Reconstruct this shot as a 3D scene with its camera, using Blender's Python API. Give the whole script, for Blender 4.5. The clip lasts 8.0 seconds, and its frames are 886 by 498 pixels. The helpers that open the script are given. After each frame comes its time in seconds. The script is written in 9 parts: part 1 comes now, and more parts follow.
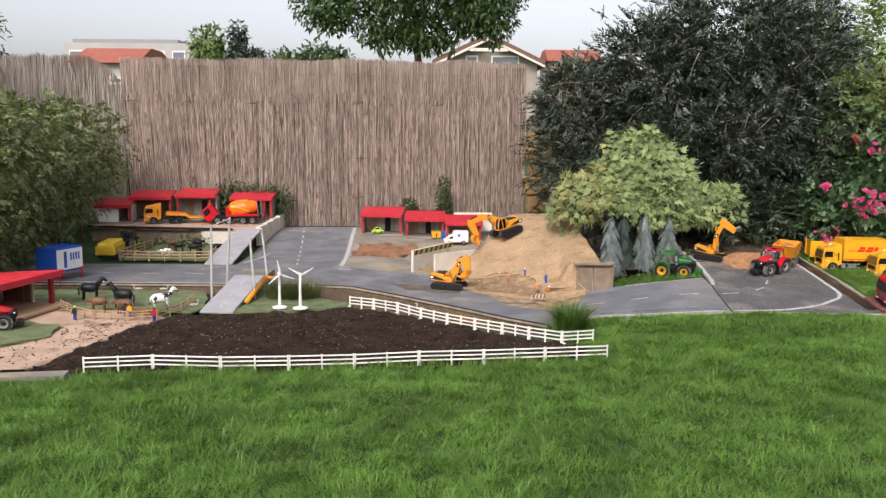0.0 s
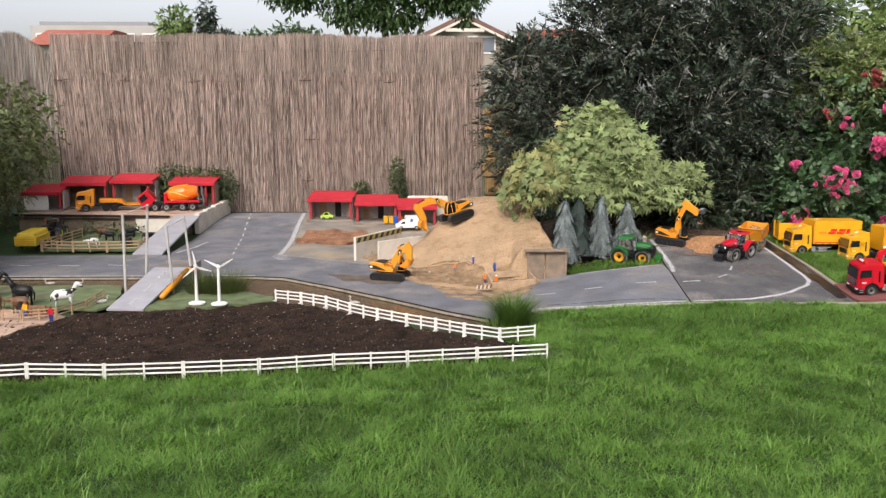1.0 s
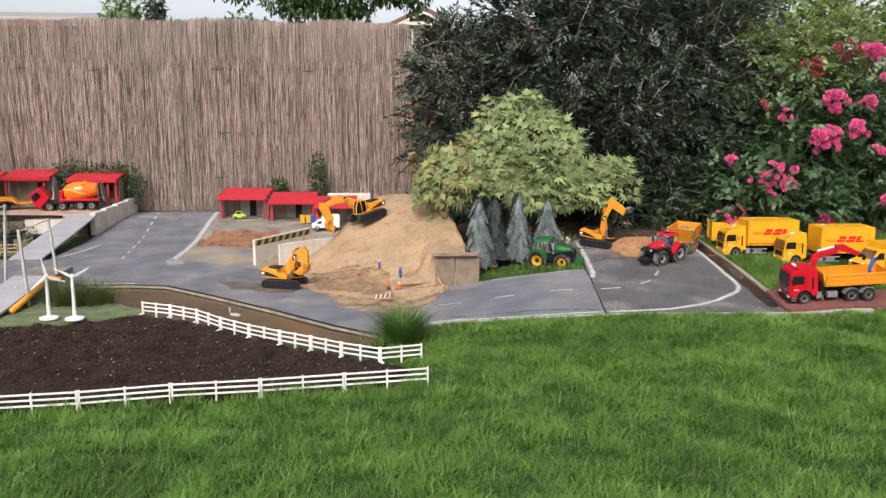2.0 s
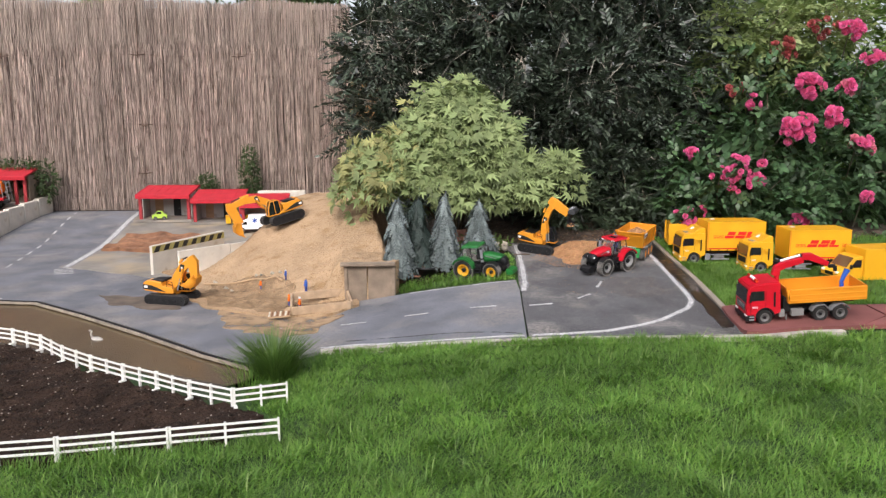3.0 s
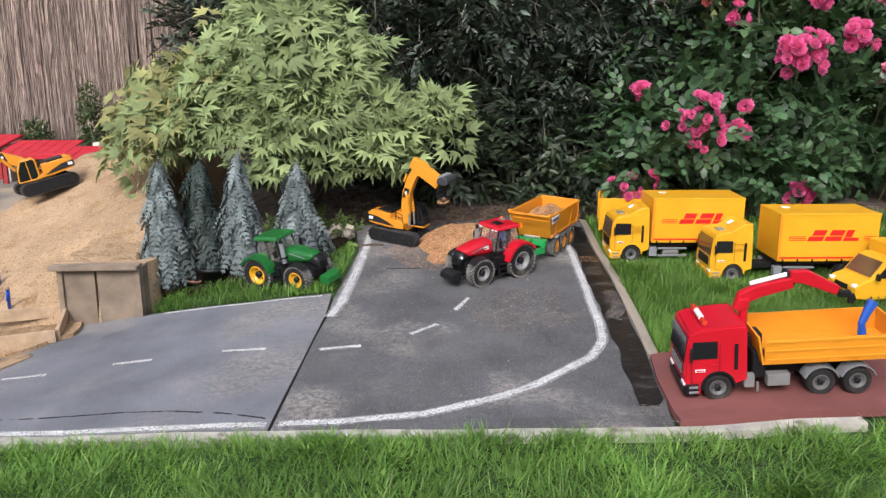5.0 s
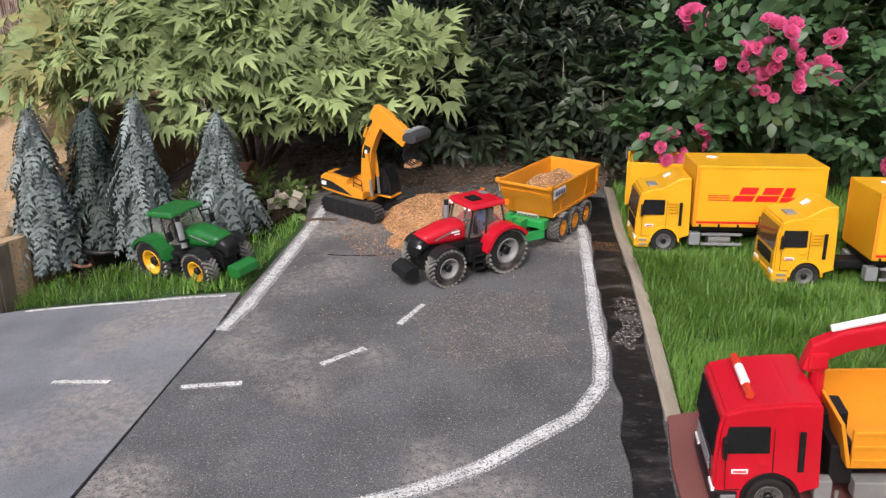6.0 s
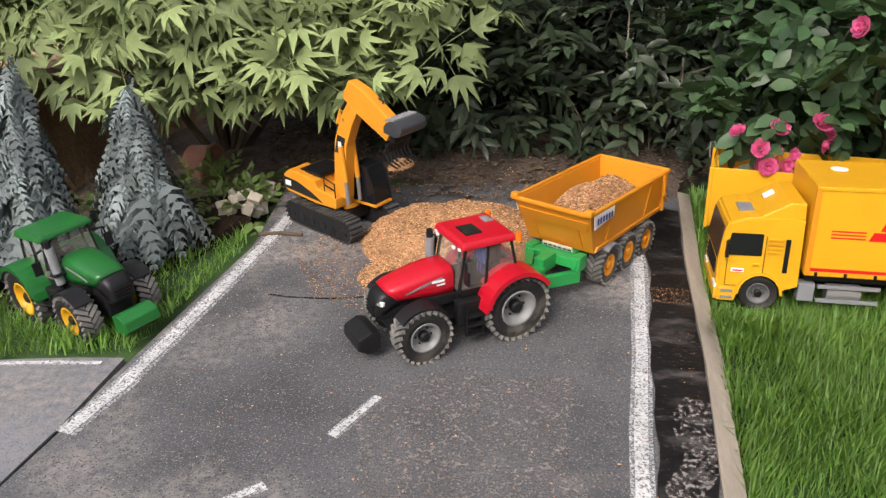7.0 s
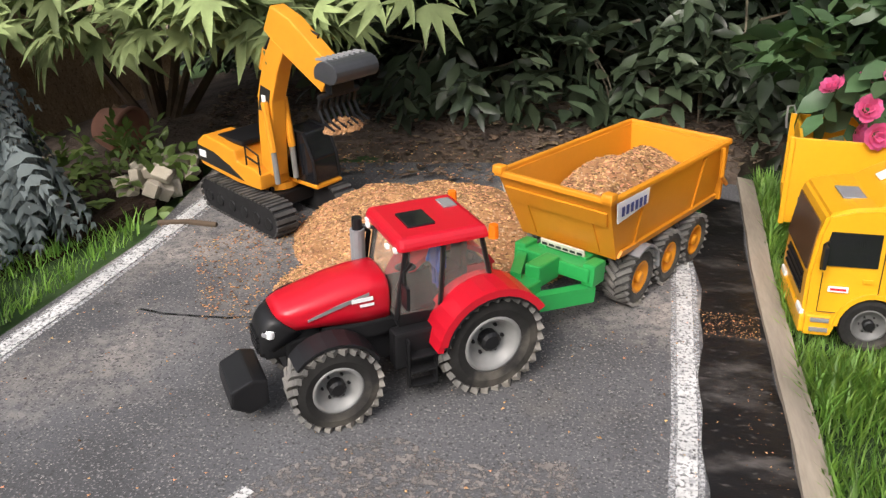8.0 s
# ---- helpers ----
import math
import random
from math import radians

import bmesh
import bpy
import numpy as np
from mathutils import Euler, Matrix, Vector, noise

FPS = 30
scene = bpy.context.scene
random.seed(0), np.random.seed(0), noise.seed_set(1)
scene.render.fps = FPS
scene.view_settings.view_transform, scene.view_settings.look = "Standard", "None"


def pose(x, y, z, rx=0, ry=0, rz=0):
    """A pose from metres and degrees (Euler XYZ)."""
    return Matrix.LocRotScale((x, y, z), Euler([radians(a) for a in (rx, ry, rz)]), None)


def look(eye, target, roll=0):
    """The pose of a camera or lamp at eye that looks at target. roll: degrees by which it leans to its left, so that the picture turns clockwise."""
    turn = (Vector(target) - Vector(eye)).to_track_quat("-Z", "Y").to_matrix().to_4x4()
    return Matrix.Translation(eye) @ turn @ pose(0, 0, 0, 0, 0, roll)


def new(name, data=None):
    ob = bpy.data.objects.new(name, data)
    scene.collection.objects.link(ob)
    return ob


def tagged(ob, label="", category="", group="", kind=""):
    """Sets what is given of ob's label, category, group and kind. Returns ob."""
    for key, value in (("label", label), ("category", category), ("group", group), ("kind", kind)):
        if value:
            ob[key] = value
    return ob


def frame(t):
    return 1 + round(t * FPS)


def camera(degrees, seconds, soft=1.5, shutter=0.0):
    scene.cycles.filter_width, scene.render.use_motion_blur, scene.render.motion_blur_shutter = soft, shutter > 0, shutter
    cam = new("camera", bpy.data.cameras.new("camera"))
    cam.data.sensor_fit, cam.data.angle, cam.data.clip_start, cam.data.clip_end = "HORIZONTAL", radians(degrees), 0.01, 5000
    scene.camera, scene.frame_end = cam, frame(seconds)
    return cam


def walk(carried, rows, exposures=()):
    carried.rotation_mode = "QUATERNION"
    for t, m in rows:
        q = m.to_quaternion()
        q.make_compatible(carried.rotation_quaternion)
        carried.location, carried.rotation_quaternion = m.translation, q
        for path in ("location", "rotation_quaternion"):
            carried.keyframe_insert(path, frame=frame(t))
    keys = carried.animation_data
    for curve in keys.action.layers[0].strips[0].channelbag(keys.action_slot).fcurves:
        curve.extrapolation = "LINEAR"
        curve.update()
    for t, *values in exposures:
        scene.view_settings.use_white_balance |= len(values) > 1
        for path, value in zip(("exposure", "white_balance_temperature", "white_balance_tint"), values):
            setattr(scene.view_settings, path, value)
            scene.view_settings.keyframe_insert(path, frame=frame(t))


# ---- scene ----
EXPOSURE = 0.84
cam = camera(56.0, 8.0, 1.35)
PATH = [
    (0, (0.000, 0.000, 1.215), (-0.000, 1.981, 0.936), 0.50),
    (0.5, (0.131, 0.189, 1.182), (0.136, 2.168, 0.888), 0.35),
    (1, (0.308, 0.498, 1.173), (0.349, 2.472, 0.854), 0.02),
    (1.5, (0.513, 0.767, 1.169), (0.606, 2.737, 0.836), -0.11),
    (1.7, (0.604, 0.871, 1.157), (0.717, 2.841, 0.829), 0.20),
    (3, (1.258, 1.740, 1.112), (1.392, 3.704, 0.762), -0.11),
    (3.5, (1.498, 2.111, 1.094), (1.629, 4.075, 0.738), -0.15),
    (4, (1.751, 2.589, 1.057), (1.875, 4.549, 0.681), -0.21),
    (4.5, (1.986, 2.976, 1.023), (2.103, 4.929, 0.607), -0.18),
    (5, (2.205, 3.443, 0.965), (2.302, 5.383, 0.490), -0.09),
    (5.2, (2.289, 3.614, 0.950), (2.371, 5.549, 0.451), -0.05),
    (6.3, (2.586, 4.466, 0.865), (2.464, 6.354, 0.214), -0.12),
    (6.5, (2.611, 4.607, 0.872), (2.455, 6.482, 0.192), 0.00),
    (7, (2.680, 4.996, 0.837), (2.432, 6.844, 0.114), -0.16),
    (7.5, (2.703, 5.270, 0.785), (2.407, 7.108, 0.054), -0.22),
    (8, (2.729, 5.503, 0.649), (2.394, 7.335, -0.080), -0.01),
]
walk(cam, [(t, look(eye, target, roll)) for t, eye, target, roll in PATH], [(0.0, EXPOSURE - 0.09, 6600, 15), (3.5, EXPOSURE - 0.05, 6300, 15), (5.0, EXPOSURE - 0.03, 6150, 14), (6.5, EXPOSURE - 0.08, 6550, 15), (8.0, EXPOSURE + 0.16, 6600, 13)])

# ---------------------------------------------------------------- light: overcast afternoon
world = bpy.data.worlds.new("overcast_sky")
scene.world = world
world.use_nodes = True
wn, wl = world.node_tree.nodes, world.node_tree.links
sky = wn.new("ShaderNodeTexSky")
sky.sky_type, sky.sun_disc = "NISHITA", False
sky.sun_elevation, sky.sun_rotation = radians(42), radians(200)
sky.air_density, sky.dust_density, sky.ozone_density = 1.0, 4.0, 1.0
pale = wn.new("ShaderNodeHueSaturation")
pale.inputs["Saturation"].default_value = 0.4
wl.new(sky.outputs[0], pale.inputs["Color"])
wl.new(pale.outputs[0], wn["Background"].inputs["Color"])
wn["Background"].inputs["Strength"].default_value = 0.142
sun = new("sun", bpy.data.lights.new("sun", "SUN"))
sun.data.energy, sun.data.angle, sun.data.color = 1.15, radians(22), (1.0, 0.95, 0.88)
sun.matrix_world = look((-3, -9, 12), (1, 6, 0))

# ---------------------------------------------------------------- materials


def material(name, colour, rough=0.6, metal=0.0, spread=0.0, scale=30.0, fine=200.0, bump=0.0, dark=None, island=0.0, per_object=0.0,
             spots=None, spot_scale=8.0, spot_at=0.6, coat=0.0, transmit=0.0, stretch=(1, 1, 1), bump_scale=None, spec=0.5, ramp_soft=0.15, grit=None, pits=None, grit_scale=330.0, dust=None, dust_scale=4.0):
    """A surface: base colour varied at two scales by noise, with optional spots of another colour, relief, and chance per island or object."""
    m = bpy.data.materials.new(name)
    m.use_nodes = True
    n, l = m.node_tree.nodes, m.node_tree.links
    b = n["Principled BSDF"]
    b.inputs["Roughness"].default_value, b.inputs["Metallic"].default_value = rough, metal
    b.inputs["Coat Weight"].default_value = coat
    b.inputs["Specular IOR Level"].default_value = spec
    if transmit:
        b.inputs["Transmission Weight"].default_value = transmit
    place = n.new("ShaderNodeTexCoord")
    mapping = n.new("ShaderNodeMapping")
    mapping.inputs["Scale"].default_value = stretch
    l.new(place.outputs["Object"], mapping.inputs[0])

    def cloud(size, detail=4.0):
        t = n.new("ShaderNodeTexNoise")
        t.inputs["Scale"].default_value, t.inputs["Detail"].default_value = size, detail
        l.new(mapping.outputs[0], t.inputs["Vector"])
        return t.outputs["Fac"]

    def mix(fac, a, c):
        x = n.new("ShaderNodeMix")
        x.data_type = "RGBA"
        l.new(fac, x.inputs["Factor"])
        for v, k in ((a, 6), (c, 7)):
            if isinstance(v, tuple):
                x.inputs[k].default_value = (*v, 1)
            else:
                l.new(v, x.inputs[k])
        return x.outputs[2]

    def curve(fac, lo, hi):
        r = n.new("ShaderNodeMapRange")
        r.inputs["From Min"].default_value, r.inputs["From Max"].default_value = lo, hi
        l.new(fac, r.inputs["Value"])
        return r.outputs[0]

    low = tuple(c * (1 - spread) for c in colour) if dark is None else dark
    high = tuple(min(1.0, c * (1 + spread)) for c in colour)
    out = mix(curve(cloud(scale), 0.3, 0.7), low, high)
    grain = mix(curve(cloud(fine, 2.0), 0.25, 0.75), tuple(c * (1 - 0.6 * spread) for c in (1, 1, 1)), (1.0, 1.0, 1.0))
    mul = n.new("ShaderNodeMix")
    mul.data_type, mul.blend_type = "RGBA", "MULTIPLY"
    mul.inputs["Factor"].default_value = 1.0
    l.new(out, mul.inputs[6]), l.new(grain, mul.inputs[7])
    out = mul.outputs[2]
    if spots:
        out = mix(curve(cloud(spot_scale, 5.0), spot_at, spot_at + ramp_soft), out, spots)
    if dust:
        both = n.new("ShaderNodeMath")
        both.operation = "MULTIPLY"
        l.new(curve(cloud(dust_scale, 6.0), 0.5, 0.74), both.inputs[0]), l.new(curve(cloud(70.0, 6.0), 0.32, 0.62), both.inputs[1])
        out = mix(both.outputs[0], out, dust)
    if pits:
        out = mix(curve(cloud(grit_scale * 0.8, 2.5), 0.46, 0.32), out, pits)
    if grit:
        out = mix(curve(cloud(grit_scale, 2.5), 0.565, 0.68), out, grit)
    if island or per_object:
        src = n.new("ShaderNodeNewGeometry").outputs["Random Per Island"] if island else n.new("ShaderNodeObjectInfo").outputs["Random"]
        amount = island or per_object
        hsv = n.new("ShaderNodeHueSaturation")
        val = n.new("ShaderNodeMapRange")
        val.inputs["To Min"].default_value, val.inputs["To Max"].default_value = 1 - amount, 1 + amount
        l.new(src, val.inputs["Value"]), l.new(val.outputs[0], hsv.inputs["Value"])
        hue = n.new("ShaderNodeMath")
        hue.operation = "MULTIPLY"
        hue.inputs[1].default_value = 37.7
        fract = n.new("ShaderNodeMath")
        fract.operation = "FRACT"
        l.new(src, hue.inputs[0]), l.new(hue.outputs[0], fract.inputs[0])
        turn = n.new("ShaderNodeMapRange")
        turn.inputs["To Min"].default_value, turn.inputs["To Max"].default_value = 0.5 - 0.03 * amount, 0.5 + 0.03 * amount
        l.new(fract.outputs[0], turn.inputs["Value"]), l.new(turn.outputs[0], hsv.inputs["Hue"])
        l.new(out, hsv.inputs["Color"])
        out = hsv.outputs["Color"]
    l.new(out, b.inputs["Base Color"])
    if bump:
        k = n.new("ShaderNodeBump")
        k.inputs["Strength"].default_value, k.inputs["Distance"].default_value = min(1.0, bump * 100), bump
        l.new(cloud(bump_scale or fine, 5.0), k.inputs["Height"])
        l.new(k.outputs[0], b.inputs["Normal"])
    return m


def leafy(name, colour, back, island=0.25, rough=0.45, through_light=0.25, spec=0.4, scale=14, spread=0.25):
    """A leaf: varied from leaf to leaf, with some light passing through."""
    m = material(name, colour, rough, spread=spread, scale=scale, fine=120, island=island, spec=spec)
    n, l = m.node_tree.nodes, m.node_tree.links
    b = n["Principled BSDF"]
    t = n.new("ShaderNodeBsdfTranslucent")
    t.inputs["Color"].default_value = (*back, 1)
    x = n.new("ShaderNodeMixShader")
    x.inputs[0].default_value = through_light
    l.new(b.outputs[0], x.inputs[1]), l.new(t.outputs[0], x.inputs[2])
    l.new(x.outputs[0], n["Material Output"].inputs["Surface"])
    return m


def glass(name, colour=(0.9, 0.95, 0.95), rough=0.05, alpha=0.35):
    """Thin clear plastic: mostly see-through, with gloss."""
    m = bpy.data.materials.new(name)
    m.use_nodes = True
    b = m.node_tree.nodes["Principled BSDF"]
    b.inputs["Base Color"].default_value = (*colour, 1)
    b.inputs["Roughness"].default_value, b.inputs["Alpha"].default_value = rough, alpha
    return m


LAWN_SOIL = material("lawn_soil", (0.036, 0.078, 0.017), 0.95, spread=0.45, scale=3, fine=60, bump=0.006)
GRASS = leafy("grass_blade", (0.130, 0.246, 0.042), (0.225, 0.45, 0.066), 0.55, 0.5, 0.34, 0.4, 2.4, 0.42)
ASPHALT = material("old_asphalt_felt", (0.150, 0.157, 0.176), 0.85, spread=0.32, scale=5, fine=420, bump=0.0018, spots=(0.245, 0.235, 0.22), spot_scale=3.6, spot_at=0.55, ramp_soft=0.16, grit=(0.175, 0.178, 0.185), pits=(0.085, 0.088, 0.095), grit_scale=420, dust=(0.30, 0.27, 0.235), dust_scale=2.6)
ASPHALT_DARK = material("dark_asphalt_felt", (0.097, 0.098, 0.102), 0.85, spread=0.3, scale=6, fine=500, bump=0.003, bump_scale=330, spots=(0.19, 0.175, 0.15), spot_scale=5.0, spot_at=0.62, ramp_soft=0.2, grit=(0.215, 0.205, 0.20), pits=(0.050, 0.049, 0.05), grit_scale=330, dust=(0.36, 0.325, 0.29), dust_scale=4.0, spec=0.3)
CONCRETE = material("worn_concrete", (0.235, 0.215, 0.185), 0.9, spread=0.3, scale=4, fine=260, bump=0.002, spots=(0.34, 0.27, 0.18), spot_scale=2.5, spot_at=0.5, ramp_soft=0.2)
PAINT = material("chalky_white_paint", (0.56, 0.56, 0.55), 0.85, spread=0.2, scale=20, fine=400, bump=0.001, spots=(0.30, 0.30, 0.30), spot_scale=90, spot_at=0.54, ramp_soft=0.12, pits=(0.12, 0.12, 0.12), grit_scale=300)
PAINT_THIN = material("rubbed_white_paint", (0.46, 0.46, 0.46), 0.85, spread=0.2, scale=20, fine=400, bump=0.001)


def rubbed(m, low, high, size):
    """Paint that is worn away in small flakes."""
    n, l = m.node_tree.nodes, m.node_tree.links
    at = n.new("ShaderNodeTexCoord")
    flakes = n.new("ShaderNodeTexNoise")
    flakes.inputs["Scale"].default_value, flakes.inputs["Detail"].default_value = size, 4.0
    cut = n.new("ShaderNodeMapRange")
    cut.inputs["From Min"].default_value, cut.inputs["From Max"].default_value = low, high
    l.new(at.outputs["Object"], flakes.inputs["Vector"]), l.new(flakes.outputs["Fac"], cut.inputs["Value"])
    l.new(cut.outputs[0], n["Principled BSDF"].inputs["Alpha"])


rubbed(PAINT, 0.22, 0.52, 240)
rubbed(PAINT_THIN, 0.36, 0.70, 260)
SCUFF = material("pale_dried_scuff", (0.20, 0.18, 0.165), 0.9, spread=0.3, scale=30, fine=300)
rubbed(SCUFF, 0.46, 0.64, 130)
CRACK = material("dark_crack", (0.03, 0.03, 0.032), 0.9, spread=0.2, scale=30)
rubbed(CRACK, 0.38, 0.66, 26)
EDGE_PALE = material("pale_weathered_board", (0.44, 0.415, 0.36), 0.9, spread=0.3, scale=16, fine=240, bump=0.002, spots=(0.16, 0.15, 0.10), spot_scale=20, spot_at=0.56)
TAR = material("black_tar_strip", (0.011, 0.0105, 0.011), 0.38, spread=0.4, scale=12, fine=300, bump=0.003, bump_scale=120, spots=(0.085, 0.078, 0.074), spot_scale=150, spot_at=0.61, ramp_soft=0.14, stretch=(0.5, 1, 1), spec=0.3, dust=(0.10, 0.092, 0.086), dust_scale=22)
RUBBER = material("black_rubber", (0.016, 0.016, 0.017), 0.7, spec=0.25, spread=0.3, scale=60, fine=700, bump=0.0006)
DAMP = material("damp_dark_wood", (0.075, 0.055, 0.036), 0.7, spread=0.35, scale=12, fine=200, bump=0.002)
KERB = material("weathered_board", (0.30, 0.255, 0.20), 0.9, spread=0.3, scale=20, fine=300, bump=0.002, stretch=(1, 0.12, 1))
SOIL = material("garden_soil", (0.036, 0.022, 0.015), 0.95, spread=0.55, scale=9, fine=120, bump=0.02, bump_scale=60, spec=0.15)
CLOD = material("soil_clod", (0.042, 0.027, 0.019), 0.95, spread=0.4, scale=60, fine=400, island=0.7, spec=0.15)
SAND = material("yellow_sand", (0.40, 0.278, 0.167), 0.95, spread=0.2, scale=5, fine=400, bump=0.006, bump_scale=45, spots=(0.27, 0.17, 0.085), spot_scale=9, spot_at=0.55, pits=(0.20, 0.13, 0.07), grit=(0.46, 0.34, 0.22), grit_scale=160, spec=0.15)
SAND_THIN = material("thin_spilled_sand", (0.36, 0.25, 0.15), 0.95, spread=0.2, scale=5, fine=400, bump=0.003, bump_scale=60, spec=0.15)
rubbed(SAND_THIN, 0.22, 0.58, 11)
SAWDUST = material("wood_chips", (0.36, 0.188, 0.088), 0.95, spread=0.35, scale=30, fine=350, bump=0.0012, bump_scale=160, spec=0.15, pits=(0.16, 0.085, 0.045), grit=(0.5, 0.33, 0.2), grit_scale=190)
CHIP = material("wood_chip", (0.44, 0.238, 0.112), 0.9, spread=0.15, scale=90, fine=400, island=0.8, spec=0.2)
CLAY = material("reddish_clay", (0.26, 0.125, 0.065), 0.95, spread=0.4, scale=12, fine=200, bump=0.01, bump_scale=40)
PLANK = material("pale_plank", (0.42, 0.30, 0.19), 0.75, spread=0.2, scale=25, fine=200, bump=0.001)
SAND_TROD = material("trodden_sand", (0.345, 0.232, 0.132), 0.95, spread=0.35, scale=14, fine=300, bump=0.008, bump_scale=50, spec=0.15, pits=(0.20, 0.135, 0.08), grit=(0.38, 0.27, 0.17), grit_scale=150)
rubbed(SAND_TROD, 0.25, 0.75, 11)
TAN = material("tan_paving", (0.48, 0.335, 0.245), 0.9, spread=0.2, scale=6, fine=300, bump=0.002, spots=(0.14, 0.09, 0.06), spot_scale=5, spot_at=0.57, ramp_soft=0.12)
WATER = material("murky_water", (0.10, 0.068, 0.032), 0.22, spread=0.25, scale=3, fine=20, spec=0.6)
RED_MAT = material("red_rubber_mat", (0.19, 0.064, 0.056), 0.85, spread=0.18, scale=6, fine=420, bump=0.0012)
FELT = material("green_turf_mat", (0.13, 0.17, 0.075), 0.95, spots=(0.12, 0.09, 0.055), spot_scale=7, spot_at=0.58, spread=0.35, scale=10, fine=600, bump=0.002)
REED = material("dry_reed", (0.475, 0.382, 0.327), 0.8, spread=0.34, scale=34, fine=260, island=0.55, stretch=(1, 1, 0.16), spec=0.2, spots=(0.17, 0.125, 0.10), spot_scale=60, spot_at=0.56, ramp_soft=0.1)
REED_PALE = material("pale_dry_reed", (0.46, 0.375, 0.32), 0.8, spread=0.25, scale=20, fine=220, island=0.4, stretch=(1, 1, 0.12), spec=0.2)
REED_OLD = material("grey_dry_reed", (0.30, 0.245, 0.20), 0.85, spread=0.35, scale=6, fine=60, island=0.4, stretch=(1, 1, 0.3))
WIRE = material("rusty_wire", (0.10, 0.06, 0.04), 0.6, 0.6, spread=0.3)
WHITE = material("white_plastic", (0.74, 0.74, 0.70), 0.45, spread=0.06, scale=15, fine=200, spots=(0.50, 0.49, 0.42), spot_scale=25, spot_at=0.66)
OFF_WHITE = material("dusty_off_white_plastic", (0.46, 0.44, 0.40), 0.6, spread=0.25, scale=40, fine=200)
WHITE_WALL = material("white_board", (0.62, 0.58, 0.50), 0.7, spread=0.12, scale=9, fine=200, spots=(0.45, 0.38, 0.28), spot_scale=14, spot_at=0.6)
YELLOW = material("yellow_plastic", (0.70, 0.355, 0.014), 0.33, spread=0.05, scale=9, fine=150, spec=0.45)
AMBER = material("amber_plastic", (0.68, 0.258, 0.016), 0.36, spread=0.06, scale=9, fine=150, spec=0.45)
CAT_YELLOW = material("machine_yellow_plastic", (0.70, 0.285, 0.022), 0.36, spread=0.06, scale=12, fine=160, spec=0.45)
RED = material("red_plastic", (0.50, 0.007, 0.020), 0.28, spread=0.06, scale=9, fine=150, spec=0.5)
RED_ROOF = material("red_roof_paint", (0.50, 0.020, 0.035), 0.6, spread=0.12, scale=12, fine=200, bump=0.0008)
RED_POST = material("dark_red_paint", (0.33, 0.025, 0.03), 0.6, spread=0.15, scale=20, fine=200)
GREEN = material("green_plastic", (0.012, 0.125, 0.024), 0.3, spread=0.08, scale=12, fine=150)
BRIGHT_GREEN = material("bright_green_plastic", (0.02, 0.30, 0.07), 0.35, spread=0.08, scale=12, fine=150)
BLUE = material("blue_plastic", (0.015, 0.085, 0.42), 0.4, spread=0.1, scale=12, fine=150)
BLACK = material("black_plastic", (0.011, 0.011, 0.012), 0.42, spread=0.2, scale=30, fine=200, spec=0.3)
GREY = material("grey_plastic", (0.22, 0.225, 0.235), 0.45, spread=0.1, scale=30, fine=200)
SILVER = material("silver_plastic", (0.22, 0.22, 0.215), 0.5, 0.1, spread=0.1, scale=30, fine=200)
TYRE = material("dusty_tyre_rubber", (0.022, 0.021, 0.02), 0.8, spec=0.25, spread=0.35, scale=25, fine=200, spots=(0.16, 0.145, 0.12), spot_scale=16, spot_at=0.56, ramp_soft=0.2)
TYRE_WORN = material("worn_tread_rubber", (0.135, 0.130, 0.120), 0.85, spread=0.35, scale=25, fine=200, spots=(0.24, 0.22, 0.19), spot_scale=18, spot_at=0.5, ramp_soft=0.2)
TYRE_GREY = material("grey_dusted_rubber", (0.062, 0.060, 0.057), 0.8, spread=0.4, scale=40, fine=200, spots=(0.13, 0.12, 0.10), spot_scale=30, spot_at=0.58, ramp_soft=0.2)
RIM_DARK = material("dull_grey_rim", (0.115, 0.115, 0.112), 0.5, spread=0.2, scale=30, fine=200)
PANE_DARK = material("dark_window_plastic", (0.012, 0.012, 0.014), 0.08, spread=0.1)
PANE_TINT = material("brown_tinted_window", (0.11, 0.06, 0.03), 0.1, spread=0.2, scale=10)
CLEAR = glass("clear_window_plastic", (0.62, 0.58, 0.52), 0.06, 0.085)
LAMP_CLEAR = material("clear_lamp", (0.85, 0.85, 0.85), 0.1, spread=0.05)
ORANGE_LAMP = material("orange_lamp", (0.85, 0.17, 0.01), 0.2, spread=0.05)
BEACON_RED = material("red_lamp", (0.55, 0.045, 0.02), 0.2, spread=0.05)
DECAL_RED = material("red_print", (0.62, 0.012, 0.012), 0.4, spread=0.04)
DECAL_WHITE = material("white_print", (0.8, 0.8, 0.8), 0.4, spread=0.04)
DECAL_BLACK = material("black_print", (0.02, 0.02, 0.02), 0.4, spread=0.04)
DECAL_BLUE = material("blue_print", (0.03, 0.05, 0.22), 0.4, spread=0.04)
WOOD = material("pale_wood", (0.42, 0.285, 0.165), 0.75, spread=0.22, scale=25, fine=200, bump=0.001, stretch=(0.15, 1, 1))
WOOD_GREY = material("grey_wood", (0.235, 0.18, 0.13), 0.85, spread=0.25, scale=14, fine=200, bump=0.0015)
RAMP_GREY = material("grey_painted_board", (0.34, 0.34, 0.36), 0.7, spread=0.1, scale=8, fine=250, bump=0.0008)
STONE = material("sandstone_block", (0.33, 0.20, 0.085), 0.9, spread=0.3, scale=9, fine=120, bump=0.004, per_object=0.18)
